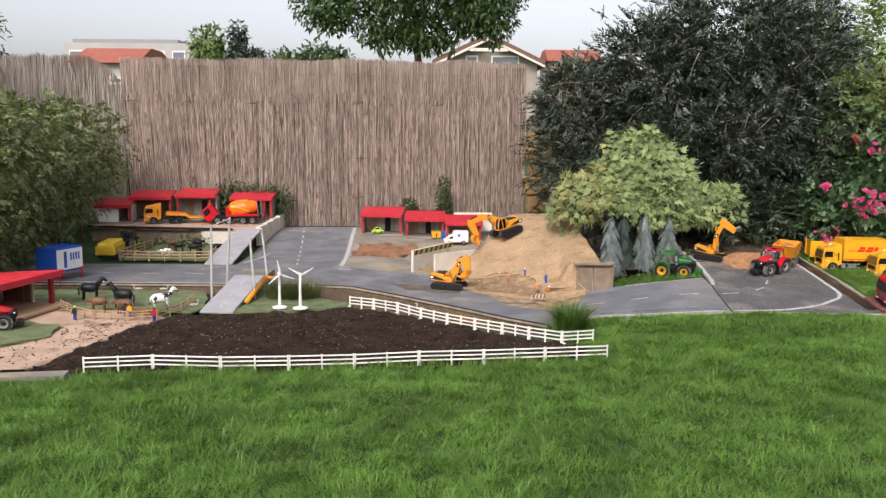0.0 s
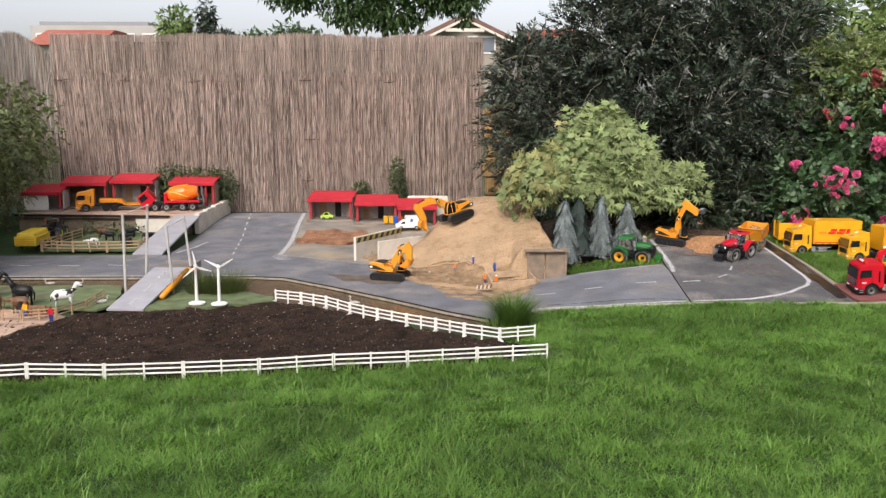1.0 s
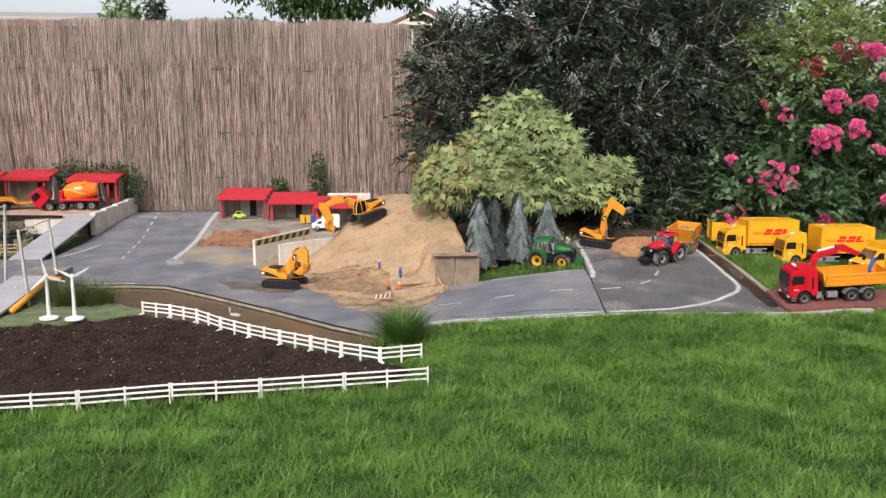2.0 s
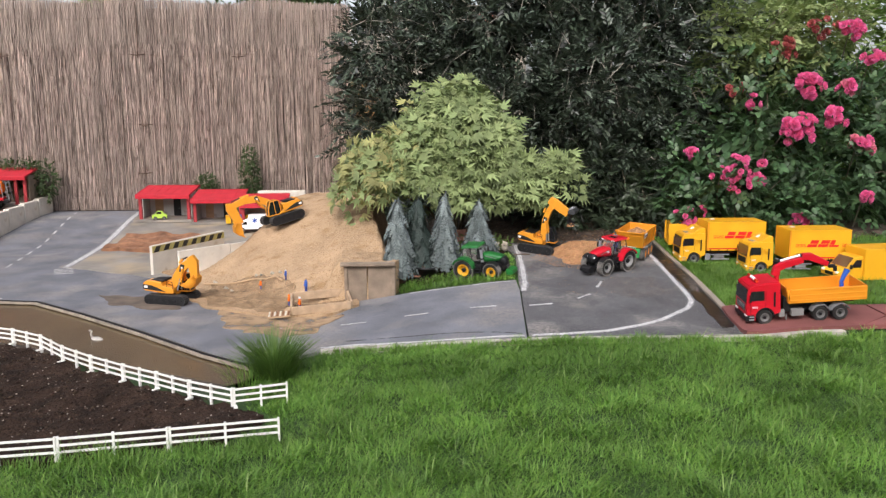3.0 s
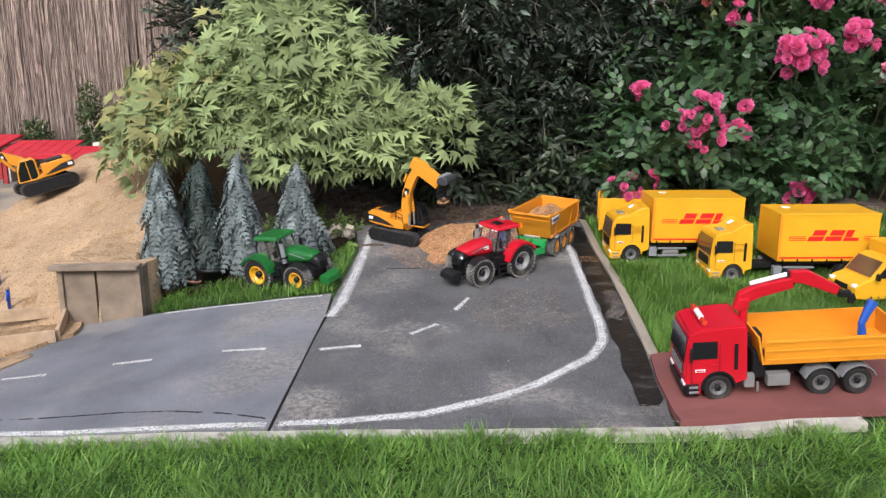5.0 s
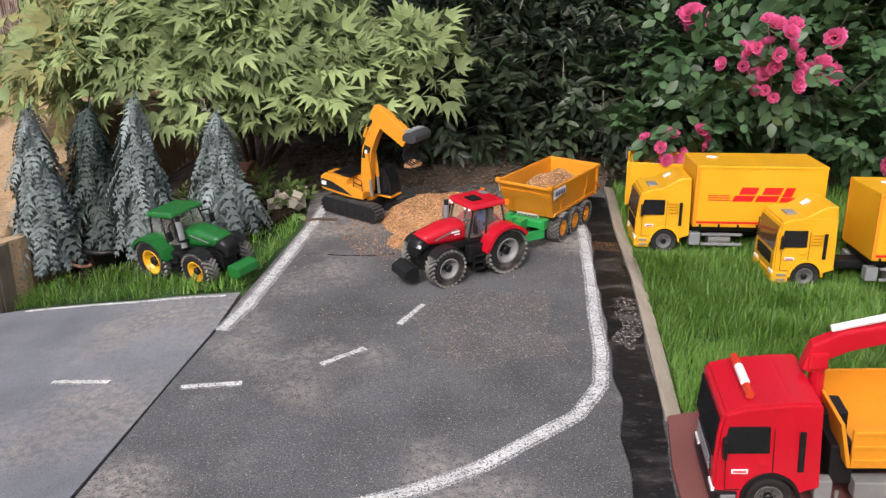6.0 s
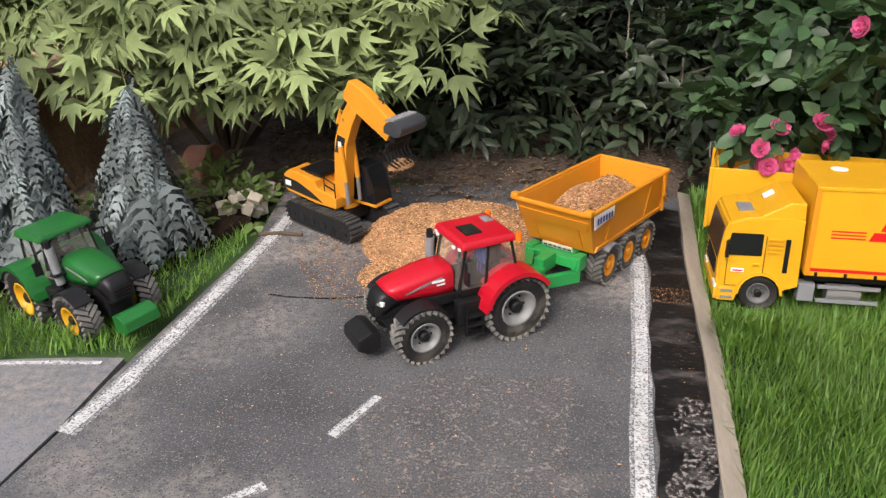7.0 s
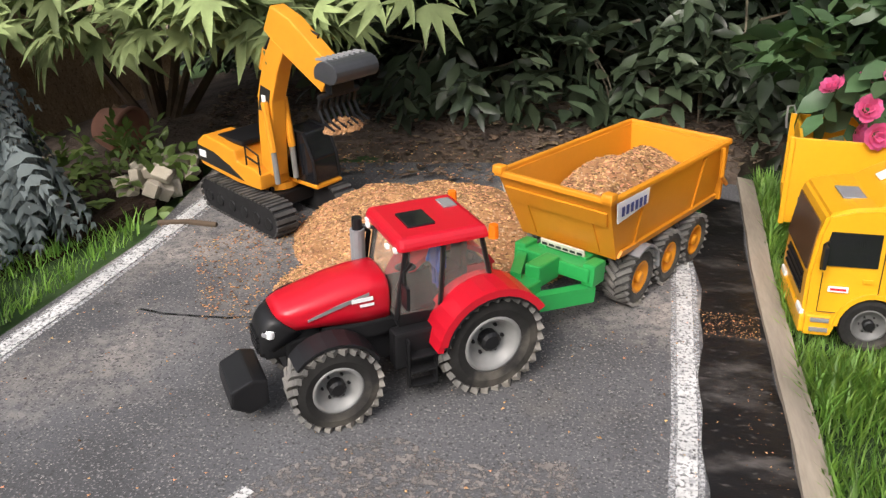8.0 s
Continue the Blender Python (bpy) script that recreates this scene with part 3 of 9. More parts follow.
structure("scuffed_tar", draped([(2.862, 5.93), (2.905, 5.90), (2.93, 5.96), (2.946, 6.18), (2.90, 6.17), (2.872, 6.08)], lambda x, y: road_top(x, y) + 0.0052, 0.001, 0.02, 0.04), SCUFF, "pale dried scuffs on the tar strip", "road")
structure("scuffed_road", draped([(2.38, 6.10), (2.46, 5.88), (2.60, 5.80), (2.74, 5.95), (2.72, 6.18), (2.55, 6.24)], lambda x, y: road_top(x, y) + 0.0022, 0.001, 0.03, 0.05), SCUFF, "pale dried smears on the dark road", "road")
structure("scuffed_road_end", draped([(2.79, 5.375), (2.852, 5.372), (2.868, 5.26), (2.80, 5.262)], lambda x, y: road_top(x, y) + 0.0045, 0.001, 0.02, 0.02), SCUFF, "pale worn patch at the road's corner", "road")
structure("kerb", ribbon([(3.018, 7.09), (2.984, 6.67), (2.967, 6.27), (2.947, 6.0), (2.917, 5.645)], 0.030, lambda x, y: ground_z(x, y) + 0.009, 0.05, 0.08, 0.1), KERB, "weathered wooden board kerb beside the lawn", "kerb")
structure("edging", ribbon([(0.95, 5.395), (1.1, 5.40), (1.35, 5.338), (1.64, 5.297), (1.88, 5.262), (2.3, 5.236), (2.84, 5.222), (3.3, 5.222)], 0.034, lambda x, y: ground_z(x, y) + 0.002, 0.04, 0.08, 0.3), EDGE_PALE,
          "weathered pale wooden edging between road and lawn", "edging")
structure("road_crack", ribbon([(1.06, 5.51), (1.163, 5.50), (1.25, 5.487), (1.344, 5.474), (1.48, 5.46), (1.611, 5.434), (1.75, 5.395), (1.864, 5.35)], 0.0045, lambda x, y: road_top(x, y) + 0.0012, 0.001, 0.02, 0.9), CRACK, "dark crack running along the felt road", "crack")
structure("road_crack", ribbon([(2.10, 6.44), (2.18, 6.425), (2.27, 6.43), (2.33, 6.445)], 0.0035, lambda x, y: road_top(x, y) + 0.0024, 0.001, 0.012, 0.9), CRACK, "thin dark crack across the gritty road", "crack")
mat_a = structure("rubber_mat", draped([(2.867, 5.258), (3.395, 5.255), (3.60, 5.40), (3.60, 5.58), (2.96, 5.66), (2.906, 5.645), (2.882, 5.5)], lambda x, y: ground_z(x, y) + 0.012, 0.02, 0.08), RED_MAT, "dull red rubber paving mat", "mat")
mat_b = structure("rubber_mat", draped([(3.405, 5.255), (5.2, 5.25), (5.2, 5.57), (3.61, 5.58), (3.61, 5.395)], lambda x, y: ground_z(x, y) + 0.014, 0.02, 0.1), RED_MAT, "dull red rubber paving mat", "mat")

# the ploughed field and the corner by the stable
FIELD = [(-2.05, 4.12), (-1.9, 4.08), (-1.47, 4.12), (-1.1, 4.12), (-0.46, 4.18), (0.23, 4.29), (0.72, 4.42), (0.80, 4.58), (0.66, 4.72), (0.44, 4.86), (0.22, 5.02), (-0.08, 5.24), (-0.35, 5.50),
         (-0.62, 5.62), (-1.15, 5.42), (-1.72, 5.36), (-1.9, 4.92), (-2.0, 4.5)]


def field_top(x, y):
    return ground_z(x, y) + 0.012 + 0.022 * noise.fractal((x * 5, y * 5, 0), 1.0, 2.0, 4) + 0.012 * noise.noise((x * 28, y * 28, 4))


structure("soil_field", draped(FIELD, field_top, 0.03, 0.035, 0.05), SOIL, "dark loose ploughed soil field", "soil")


def pebbles(name, poly, height, n, mat, size, label, category, flat=0.6, parent=None):
    """Many small broken lumps strewn over poly."""
    xs, ys = [p[0] for p in poly], [p[1] for p in poly]
    rng = np.random.default_rng(len(name) + n)
    at = []
    while len(at) < n:
        x, y = rng.uniform(min(xs), max(xs)), rng.uniform(min(ys), max(ys))
        if inside(poly, x, y):
            at.append((x, y, height(x, y)))
    at = np.array(at)
    shape = ([(1, 0, 0), (-0.4, 0.8, 0.1), (-0.5, -0.7, 0), (0.1, 0, flat), (0.05, 0, -flat)], [(0, 1, 3), (1, 2, 3), (2, 0, 3), (1, 0, 4), (2, 1, 4), (0, 2, 4)])
    ang = rng.uniform(0, 6.28, n)
    fwd = np.stack([np.cos(ang), np.sin(ang), rng.uniform(-0.4, 0.4, n)], 1)
    v, f = scatter(*shape, at, fwd, np.tile([0.0, 0, 1], (n, 1)), rng.uniform(size[0], size[1], n) * rng.uniform(0.5, 1, n))
    return tagged(bulk(name, v, f, mat), label, category, kind="stuff")


FIELD_STONE = material("field_stone", (0.26, 0.225, 0.185), 0.9, spread=0.2, scale=60, island=0.6)
pebbles("soil_clods", FIELD, field_top, 9000, CLOD, (0.003, 0.012), "loose dark clods and stones on the field", "soil")
pebbles("field_stones", FIELD, field_top, 1300, FIELD_STONE, (0.003, 0.008), "small pale stones strewn on the field", "stones")
structure("dirt_path", draped([(-4.3, 4.0), (-2.1, 4.10), (-2.02, 4.5), (-1.93, 4.9), (-1.8, 5.3), (-2.3, 5.55), (-4.3, 5.6)], lambda x, y: ground_z(x, y) + 0.006 + 0.008 * noise.noise((x * 6, y * 6, 0)), 0.01, 0.06, 0.06), TAN, "sandy trodden path beside the field", "path")
pebbles("path_litter", [(-2.9, 4.05), (-2.12, 4.12), (-1.98, 4.6), (-1.84, 5.1), (-2.1, 5.2), (-2.4, 5.1), (-2.35, 4.6)], lambda x, y: ground_z(x, y) + 0.011, 380, CLOD, (0.003, 0.014), "dark dry litter scattered over the path", "litter", 0.25)
structure("turf_mat", draped([(-4.2, 4.45), (-2.45, 4.5), (-2.27, 4.72), (-2.35, 4.98), (-2.62, 5.1), (-4.2, 5.1)], lambda x, y: ground_z(x, y) + 0.022 + 0.012 * noise.noise((x * 5, y * 5, 0)), 0.012, 0.06, 0.04), FELT, "faded green turf mat beside the stable", "turf")
structure("turf_mat", draped([(-3.2, 5.56), (-2.0, 5.48), (-1.66, 5.42), (-1.62, 5.6), (-1.78, 6.16), (-3.2, 6.16)], lambda x, y: ground_z(x, y) + 0.012 + 0.008 * noise.noise((x * 5, y * 5, 2)), 0.012, 0.06, 0.03), FELT, "green turf mat of the horse pasture", "turf")
structure("paving_edge", ribbon([(-4.3, 3.93), (-2.16, 3.95), (-1.86, 4.0)], 0.09, lambda x, y: 0.016, 0.03), CONCRETE, "pale concrete edging slab beside the lawn", "edging")
structure("turf_bank", draped([(-1.55, 5.46), (-1.15, 5.45), (-0.66, 5.66), (-0.66, 5.76), (-0.98, 6.02), (-1.3, 6.16), (-1.42, 6.16)], lambda x, y: ground_z(x, y) + 0.012 + 0.012 * noise.noise((x * 7, y * 7, 3)), 0.02, 0.05, 0.03), FELT, "mossy green bank beside the canal", "turf")

# the sand hill
SAND_HILL = [(0.2, 8.05), (0.08, 7.78), (-0.24, 7.24), (-0.1, 7.06), (0.0, 6.75), (0.12, 6.45), (0.32, 6.2), (0.62, 6.02), (0.95, 6.0), (1.1, 6.15), (1.1, 6.28), (1.3, 6.29), (1.33, 6.6), (1.25, 7.3), (1.3, 8.3), (0.9, 8.7), (0.5, 8.5), (0.32, 8.3)]


SANDBOX = [(0.755, 6.00), (1.065, 6.105), (1.03, 6.285), (0.735, 6.22)]


def sand_top(x, y):
    d = min(math.hypot(x - (a[0] + (b[0] - a[0]) * t), y - (a[1] + (b[1] - a[1]) * t))
            for a, b in zip(SAND_HILL, SAND_HILL[1:] + SAND_HILL[:1]) for t in (max(0, min(1, ((x - a[0]) * (b[0] - a[0]) + (y - a[1]) * (b[1] - a[1])) / ((b[0] - a[0]) ** 2 + (b[1] - a[1]) ** 2))),))
    slope = 0.45 * ((x - 0.1) * 0.6 + (y - 6.3) * 0.7 - 0.37)
    slope *= 1 - smooth_step(0.68, 0.76, x) * (1 - smooth_step(6.25, 6.31, y))
    shelf = 0.225 * smooth_step(0.85, 1.0, x) * smooth_step(6.26, 6.31, y)
    base = ground_z(x, y) + 0.012
    top = min(0.43, max(base, slope, shelf)) - 0.25 * smooth_step(8.0, 8.8, y) * smooth_step(0.0, 0.3, slope)
    top = max(base, base + (top - base) * smooth_step(-0.24, 0.1, ((x - 0.30) * 1.05 - (y - 7.35) * 0.45) / 1.142)) if y > 6.9 else max(base, top)
    if inside(SANDBOX, x, y):
        return base + 0.002
    lift = smooth_step(0.0, 0.12, d)
    edge = 1.0 if x > 0.95 and y < 6.4 else (smooth_step(0.0, 0.10, d) if x > 0.9 else lift)
    return base + (top - base) * edge + lift * (0.014 * noise.fractal((x * 4, y * 4, 5), 1.0, 2.0, 4) + 0.006 * noise.noise((x * 22, y * 22, 5)) + (0.012 * noise.noise((x * 14, y * 14, 2)) + 0.007 * noise.noise((x * 33, y * 33, 2))) * smooth_step(7.0, 6.6, y))


structure("sand_hill", draped(SAND_HILL, sand_top, 0.25, 0.03, 0.03), SAND, "yellow building sand heaped into a hill", "sand")
structure("trodden_sand", draped([(0.12, 6.5), (0.35, 6.22), (0.66, 6.06), (0.74, 6.24), (0.7, 6.55), (0.5, 6.72), (0.25, 6.78)], lambda x, y: sand_top(x, y) + 0.004, 0.004, 0.025, 0.05), SAND_TROD, "dark trodden sand at the foot of the hill", "sand")
structure("sand_spill", draped([(0.3, 6.25), (0.45, 5.85), (0.75, 5.62), (0.92, 5.72), (1.02, 6.0), (0.7, 6.15)], lambda x, y: road_top(x, y) + 0.0035 + 0.002 * noise.noise((x * 20, y * 20, 0)), 0.004, 0.02, 0.05), SAND_THIN, "thin spilled sand on the road", "sand")
structure("clay_bank", draped([(-0.92, 8.1), (-0.4, 7.95), (-0.3, 8.25), (-0.25, 8.62), (-0.86, 8.68)], lambda x, y: road_top(x, y) + 0.02 + 0.03 * noise.noise((x * 6, y * 9, 0)), 0.04, 0.04, 0.06), CLAY, "crumbling reddish clay bank below the garages", "earth")
pebbles("sand_stones", SAND_HILL, sand_top, 420, CLAY, (0.002, 0.008), "small brown lumps strewn on the sand", "stones")
structure("bed_soil", draped([(1.95, 7.12), (2.6, 7.12), (3.0, 7.09), (3.1, 7.3), (5.5, 7.3), (5.5, 8.4), (1.2, 8.4), (1.25, 6.65), (1.4, 6.6), (1.98, 6.95)], lambda x, y: ground_z(x, y) + 0.004 + 0.03 * smooth_step(7.02, 7.35, y) + 0.012 * noise.fractal((x * 4, y * 4, 5), 1.0, 2.0, 4), 0.05, 0.05, 0.05),
                      material("bed_soil", (0.115, 0.085, 0.064), 0.95, spread=0.45, scale=14, fine=160, bump=0.01, bump_scale=60), "brown bare soil under the shrubs", "soil")
pebbles("bed_litter", [(1.95, 6.98), (2.9, 6.95), (3.2, 7.4), (1.8, 7.5)], lambda x, y: ground_z(x, y) + 0.008 + 0.03 * smooth_step(7.02, 7.35, y), 2600, material("leaf_litter", (0.14, 0.095, 0.06), 0.9, spread=0.4, scale=40, island=0.55), (0.004, 0.018), "dry litter and crumbs under the shrubs", "litter", 0.2)

# the lawn
rng = np.random.default_rng(3)
BLADE = ([(0, 0.5, 0), (0, -0.5, 0), (0.45, 0.4, 0.0), (0.45, -0.4, 0.0), (1, 0, -0.22)], [(0, 1, 2), (1, 3, 2), (2, 3, 4)])


def blades(name, poly, n, length, width, mat, label, height=ground_z, lean=0.55, kind="stuff", category="grass"):
    xs, ys = np.array([p[0] for p in poly]), np.array([p[1] for p in poly])
    pts = np.stack([rng.uniform(xs.min(), xs.max(), 3 * n), rng.uniform(ys.min(), ys.max(), 3 * n)], 1)
    hit = np.zeros(len(pts), bool)
    for (x0, y0), (x1, y1) in zip(poly, poly[1:] + poly[:1]):
        if y0 != y1:
            hit ^= ((y0 > pts[:, 1]) != (y1 > pts[:, 1])) & (pts[:, 0] < (x1 - x0) * (pts[:, 1] - y0) / (y1 - y0) + x0)
    pts = pts[hit][:n]
    n = len(pts)
    z = np.array([height(x, y) for x, y in pts])
    base = np.column_stack([pts, z - 0.004])
    swirl = np.array([noise.noise((x * 4.5, y * 4.5, 0)) for x, y in pts]) * 6 + rng.normal(0, 1.5, n)
    slant = np.abs(rng.normal(lean, 0.28, n))
    fwd = np.column_stack([np.cos(swirl) * slant, np.sin(swirl) * slant, np.ones(n)])
    tuft = np.array([0.86 + 0.62 * noise.noise((x * 9, y * 9, 9)) for x, y in pts])
    size = rng.uniform(length[0], length[1], n) * tuft
    sv = np.array(BLADE[0], float)
    sv[:, 1] *= width / (0.5 * (length[0] + length[1]))
    up = np.column_stack([-np.cos(swirl), -np.sin(swirl), np.full(n, 0.3)])
    v, f = scatter(sv, BLADE[1], base, fwd, up, size)
    return tagged(bulk(name, v, f, mat), label, category, kind=kind)


LAWN = [(-3.4, 3.86), (-2.2, 3.88), (-1.84, 3.95), (-1.47, 4.07), (-0.78, 4.08), (-0.12, 4.18), (0.55, 4.30), (0.75, 4.34), (0.84, 4.46), (0.84, 4.62), (0.74, 4.68), (0.70, 4.85), (0.80, 5.15), (1.0, 5.36), (1.35, 5.30), (1.87, 5.215), (2.85, 5.18),
        (5.2, 5.20), (5.2, 4.0), (1.8, 2.4), (-1.8, 2.4), (-3.4, 3.3)]
blades("lawn_grass", LAWN, 380000, (0.024, 0.056), 0.0032, GRASS, "thick uneven green lawn grass", lean=1.0)
blades("lawn_grass", [(-3.4, 3.3), (-1.8, 2.4), (1.8, 2.4), (5.2, 4.0), (5.2, -1.0), (-3.4, -1.0)], 80000, (0.04, 0.08), 0.005, GRASS, "thick uneven green lawn grass", lean=1.0)
STRAW = leafy("pale_grass_blade", (0.205, 0.32, 0.085), (0.34, 0.5, 0.13), 0.35, 0.5, 0.3, 0.4, 3.0, 0.3)
blades("pale_lawn_grass", LAWN, 9000, (0.045, 0.085), 0.003, STRAW, "pale longer blades among the lawn grass", lean=0.9)
blades("lawn_grass", [(3.005, 5.66), (5.4, 5.62), (5.4, 7.25), (3.03, 7.1)], 40000, (0.03, 0.06), 0.0034, GRASS, "thick uneven green lawn grass", lean=0.3)
blades("lawn_grass", [(2.94, 5.66), (3.75, 5.64), (3.75, 7.2), (3.04, 7.1), (3.0, 6.67), (2.97, 6.1)], 52000, (0.026, 0.055), 0.003, GRASS, "thick uneven green lawn grass", lean=0.3)
structure("planting_soil", draped([(1.32, 6.42), (1.6, 6.44), (1.86, 6.54), (1.97, 6.74), (1.99, 6.96), (1.3, 6.9), (1.24, 6.6)], lambda x, y: ground_z(x, y) + 0.006 + 0.008 * noise.noise((x * 12, y * 12, 4)), 0.03, 0.03, 0.05), SOIL, "dark bare soil under the spruces", "soil")
blades("patch_grass", [(1.33, 6.27), (1.7, 6.205), (1.96, 6.2), (2.02, 6.65), (1.99, 6.72), (1.86, 6.56), (1.6, 6.48), (1.31, 6.44)], 4200, (0.018, 0.05), 0.003, GRASS, "tufty grass on a small green patch", lean=0.4)
blades("edge_grass", [(1.0, 5.38), (1.87, 5.24), (2.9, 5.20), (2.9, 5.16), (1.87, 5.19), (1.0, 5.33)], 2200, (0.03, 0.055), 0.003, GRASS, "longer grass hanging over the road's edge", lean=0.8)
blades("edge_grass", [(-1.84, 4.02), (-0.78, 4.12), (0.55, 4.34), (0.95, 4.4), (0.95, 4.32), (0.55, 4.26), (-0.78, 4.03), (-1.84, 3.93)], 4500, (0.04, 0.08), 0.003, GRASS, "longer grass growing round the white fence", lean=0.4)


def tuft(name, x, y, n, length, mat, label, wide=0.10):
    a = rng.uniform(0, 6.283, n)
    r = np.sqrt(rng.uniform(0, 1, n)) * wide
    base = np.column_stack([x + r * np.cos(a), y + r * np.sin(a), np.full(n, ground_z(x, y))])
    fwd = np.column_stack([np.cos(a) * r * 6, np.sin(a) * r * 6, np.ones(n)]) + rng.normal(0, 0.16, (n, 3))
    sv = np.array(BLADE[0], float)
    sv[:, 1] *= 0.02
    sv[4, 2] = -0.35
    up = np.column_stack([-np.cos(a), -np.sin(a), np.full(n, 0.3)])
    v, f = scatter(sv, BLADE[1], base, fwd, up, rng.uniform(length[0], length[1], n))
    return tagged(bulk(name, v, f, mat), label, "grass", kind="stuff")


TUFT_GREEN = leafy("tuft_blade", (0.085, 0.155, 0.032), (0.17, 0.31, 0.055), 0.6, 0.5, 0.32)
tuft("grass_tuft", 0.795, 5.05, 1100, (0.12, 0.225), TUFT_GREEN, "tall green grass tuft at the field's corner", 0.08)
tuft("grass_tuft", 0.70, 5.0, 200, (0.07, 0.13), GRASS, "tall green grass tuft at the field's corner")
SEDGE = leafy("sedge_blade", (0.09, 0.12, 0.035), (0.16, 0.2, 0.05), 0.4, 0.5, 0.3)
for sx in (-1.18, -1.08, -0.97):
    tuft("sedge_tuft", sx, 5.93, 330, (0.12, 0.21), SEDGE, "yellowish sedge tuft beside the canal", 0.085)

# ---------------------------------------------------------------- reed fence and hedges


def reeds(name, x0, x1, y, top, n, mat, label, lean_left=0.0, foot=None, ragged=0.025, fence=None, wires=(0.35, 0.90, 1.53), back=0.0):
    """Reed stems standing side by side, tied with wires; given a fence, a further layer of it."""
    if fence is None:
        fence = tagged(new(name), label, "fence", kind="structure")
    vs, fs = [], []
    for k in range(n):
        x = x0 + (x1 - x0) * (k + rng.uniform(-0.5, 0.5)) / n
        yy = y + back + 0.02 * math.sin(x * 1.7) + rng.uniform(-0.012, 0.012)
        r = rng.uniform(0.0014, 0.0030)
        t = top(x) + rng.uniform(-1.2, 0.8) * ragged
        tilt = rng.normal(0, 0.022) - lean_left * max(0.0, (x0 + 1.6 - x)) / 1.6
        z0 = ground_z(x, y) if foot is None else foot
        h = t - z0
        rows = [(x - tilt * h, z0)] + [(x + rng.normal(0, 0.004) - tilt * h * (1 - q), z0 + h * q) for q in (0.3, 0.62)] + [(x, t)]
        b = len(vs)
        for px, pz in rows:
            for a in (0.3, 2.4, 4.5):
                vs.append((px + r * math.cos(a), yy + r * math.sin(a), pz))
        for q in (0, 3, 6):
            for i in range(3):
                j = (i + 1) % 3
                fs += [(b + q + i, b + q + j, b + q + 3 + j), (b + q + i, b + q + 3 + j, b + q + 3 + i)]
    ob = tagged(bulk("reed", vs, fs, mat), kind="stuff")
    ob.parent = fence
    for z in wires:
        bm = tube(bmesh.new(), [(x0 + (x1 - x0) * i / 20, y - 0.016 + 0.02 * math.sin((x0 + (x1 - x0) * i / 20) * 1.7), z + 0.01 * math.sin(i * 1.3)) for i in range(21)], 0.0009, 4)
        part("wire", bm, WIRE, fence)
    return fence


front_fence = reeds("reed_fence", -3.74, 0.945, 9.78, lambda x: 1.60 + 0.03 * noise.noise((x * 3, 0, 0)), 3300, REED, "tall fence of dry brown reed stems tied with wire", 0.08, None, 0.07)
reeds("reed_fence", -3.74, 0.945, 9.78, lambda x: 2.02 - 0.015 * smooth_step(-1, 1, x) + 0.012 * math.sin(x * 5) + 0.02 * noise.noise((x * 3, 0, 0)), 3000, REED_PALE, "", 0.02, 1.35, 0.02, front_fence, (1.85,), 0.022)
# dark sheet added behind the stems to darken the gaps between reeds
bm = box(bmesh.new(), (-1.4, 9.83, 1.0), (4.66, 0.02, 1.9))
part("backing", bm, material("dark_gap_sheet", (0.07, 0.05, 0.035), 0.95, spread=0.3, scale=8), front_fence)
for x, z in ((-2.93, 1.535), (-2.21, 1.52), (-1.0, 1.535), (-0.09, 1.52), (-0.97, 0.90), (-1.0, 0.45), (-3.62, 1.54)):
    bm = tube(bmesh.new(), [(x - 0.06, 9.745, z), (x, 9.74, z - 0.006), (x + 0.07, 9.745, z + 0.006)], 0.004, 5)
    tube(bm, [(x, 9.74, z + 0.03), (x, 9.738, z - 0.03)], 0.004, 5)
    part("tie", bm, WIRE, front_fence)
bm = tube(bmesh.new(), [(-1.0, 9.757, 2.0), (-0.995, 9.757, 1.0), (-0.985, 9.757, 0.12)], 0.004, 5)
part("seam", bm, WIRE, front_fence)
reeds("reed_fence", -6.2, -3.78, 10.3, lambda x: 2.09 - 0.28 * smooth_step(-4.35, -3.85, x) + 0.03 * noise.noise((x * 6, 0, 0)), 1100, REED_OLD, "greyed old reed fence behind the hedge")

# sandstone pillar at the fence's end
pillar = thing("stone_pillar", pose(1.09, 9.62, 0.0), "rough yellow sandstone block pillar beside the fence", "pillar")
z = 0.06
for k, hgt in enumerate((0.24, 0.20, 0.22, 0.19, 0.21, 0.2)):
    bm = box(bmesh.new(), (0.02 * (k % 2), 0, z + hgt / 2), (0.28 + 0.02 * (k % 3), 0.25, hgt - 0.012), 0.02)
    for v in bm.verts:
        v.co += noise.noise_vector(v.co * 9 + Vector((k, 0, 0))) * 0.008
    part("block", bm, STONE, pillar)
    z += hgt


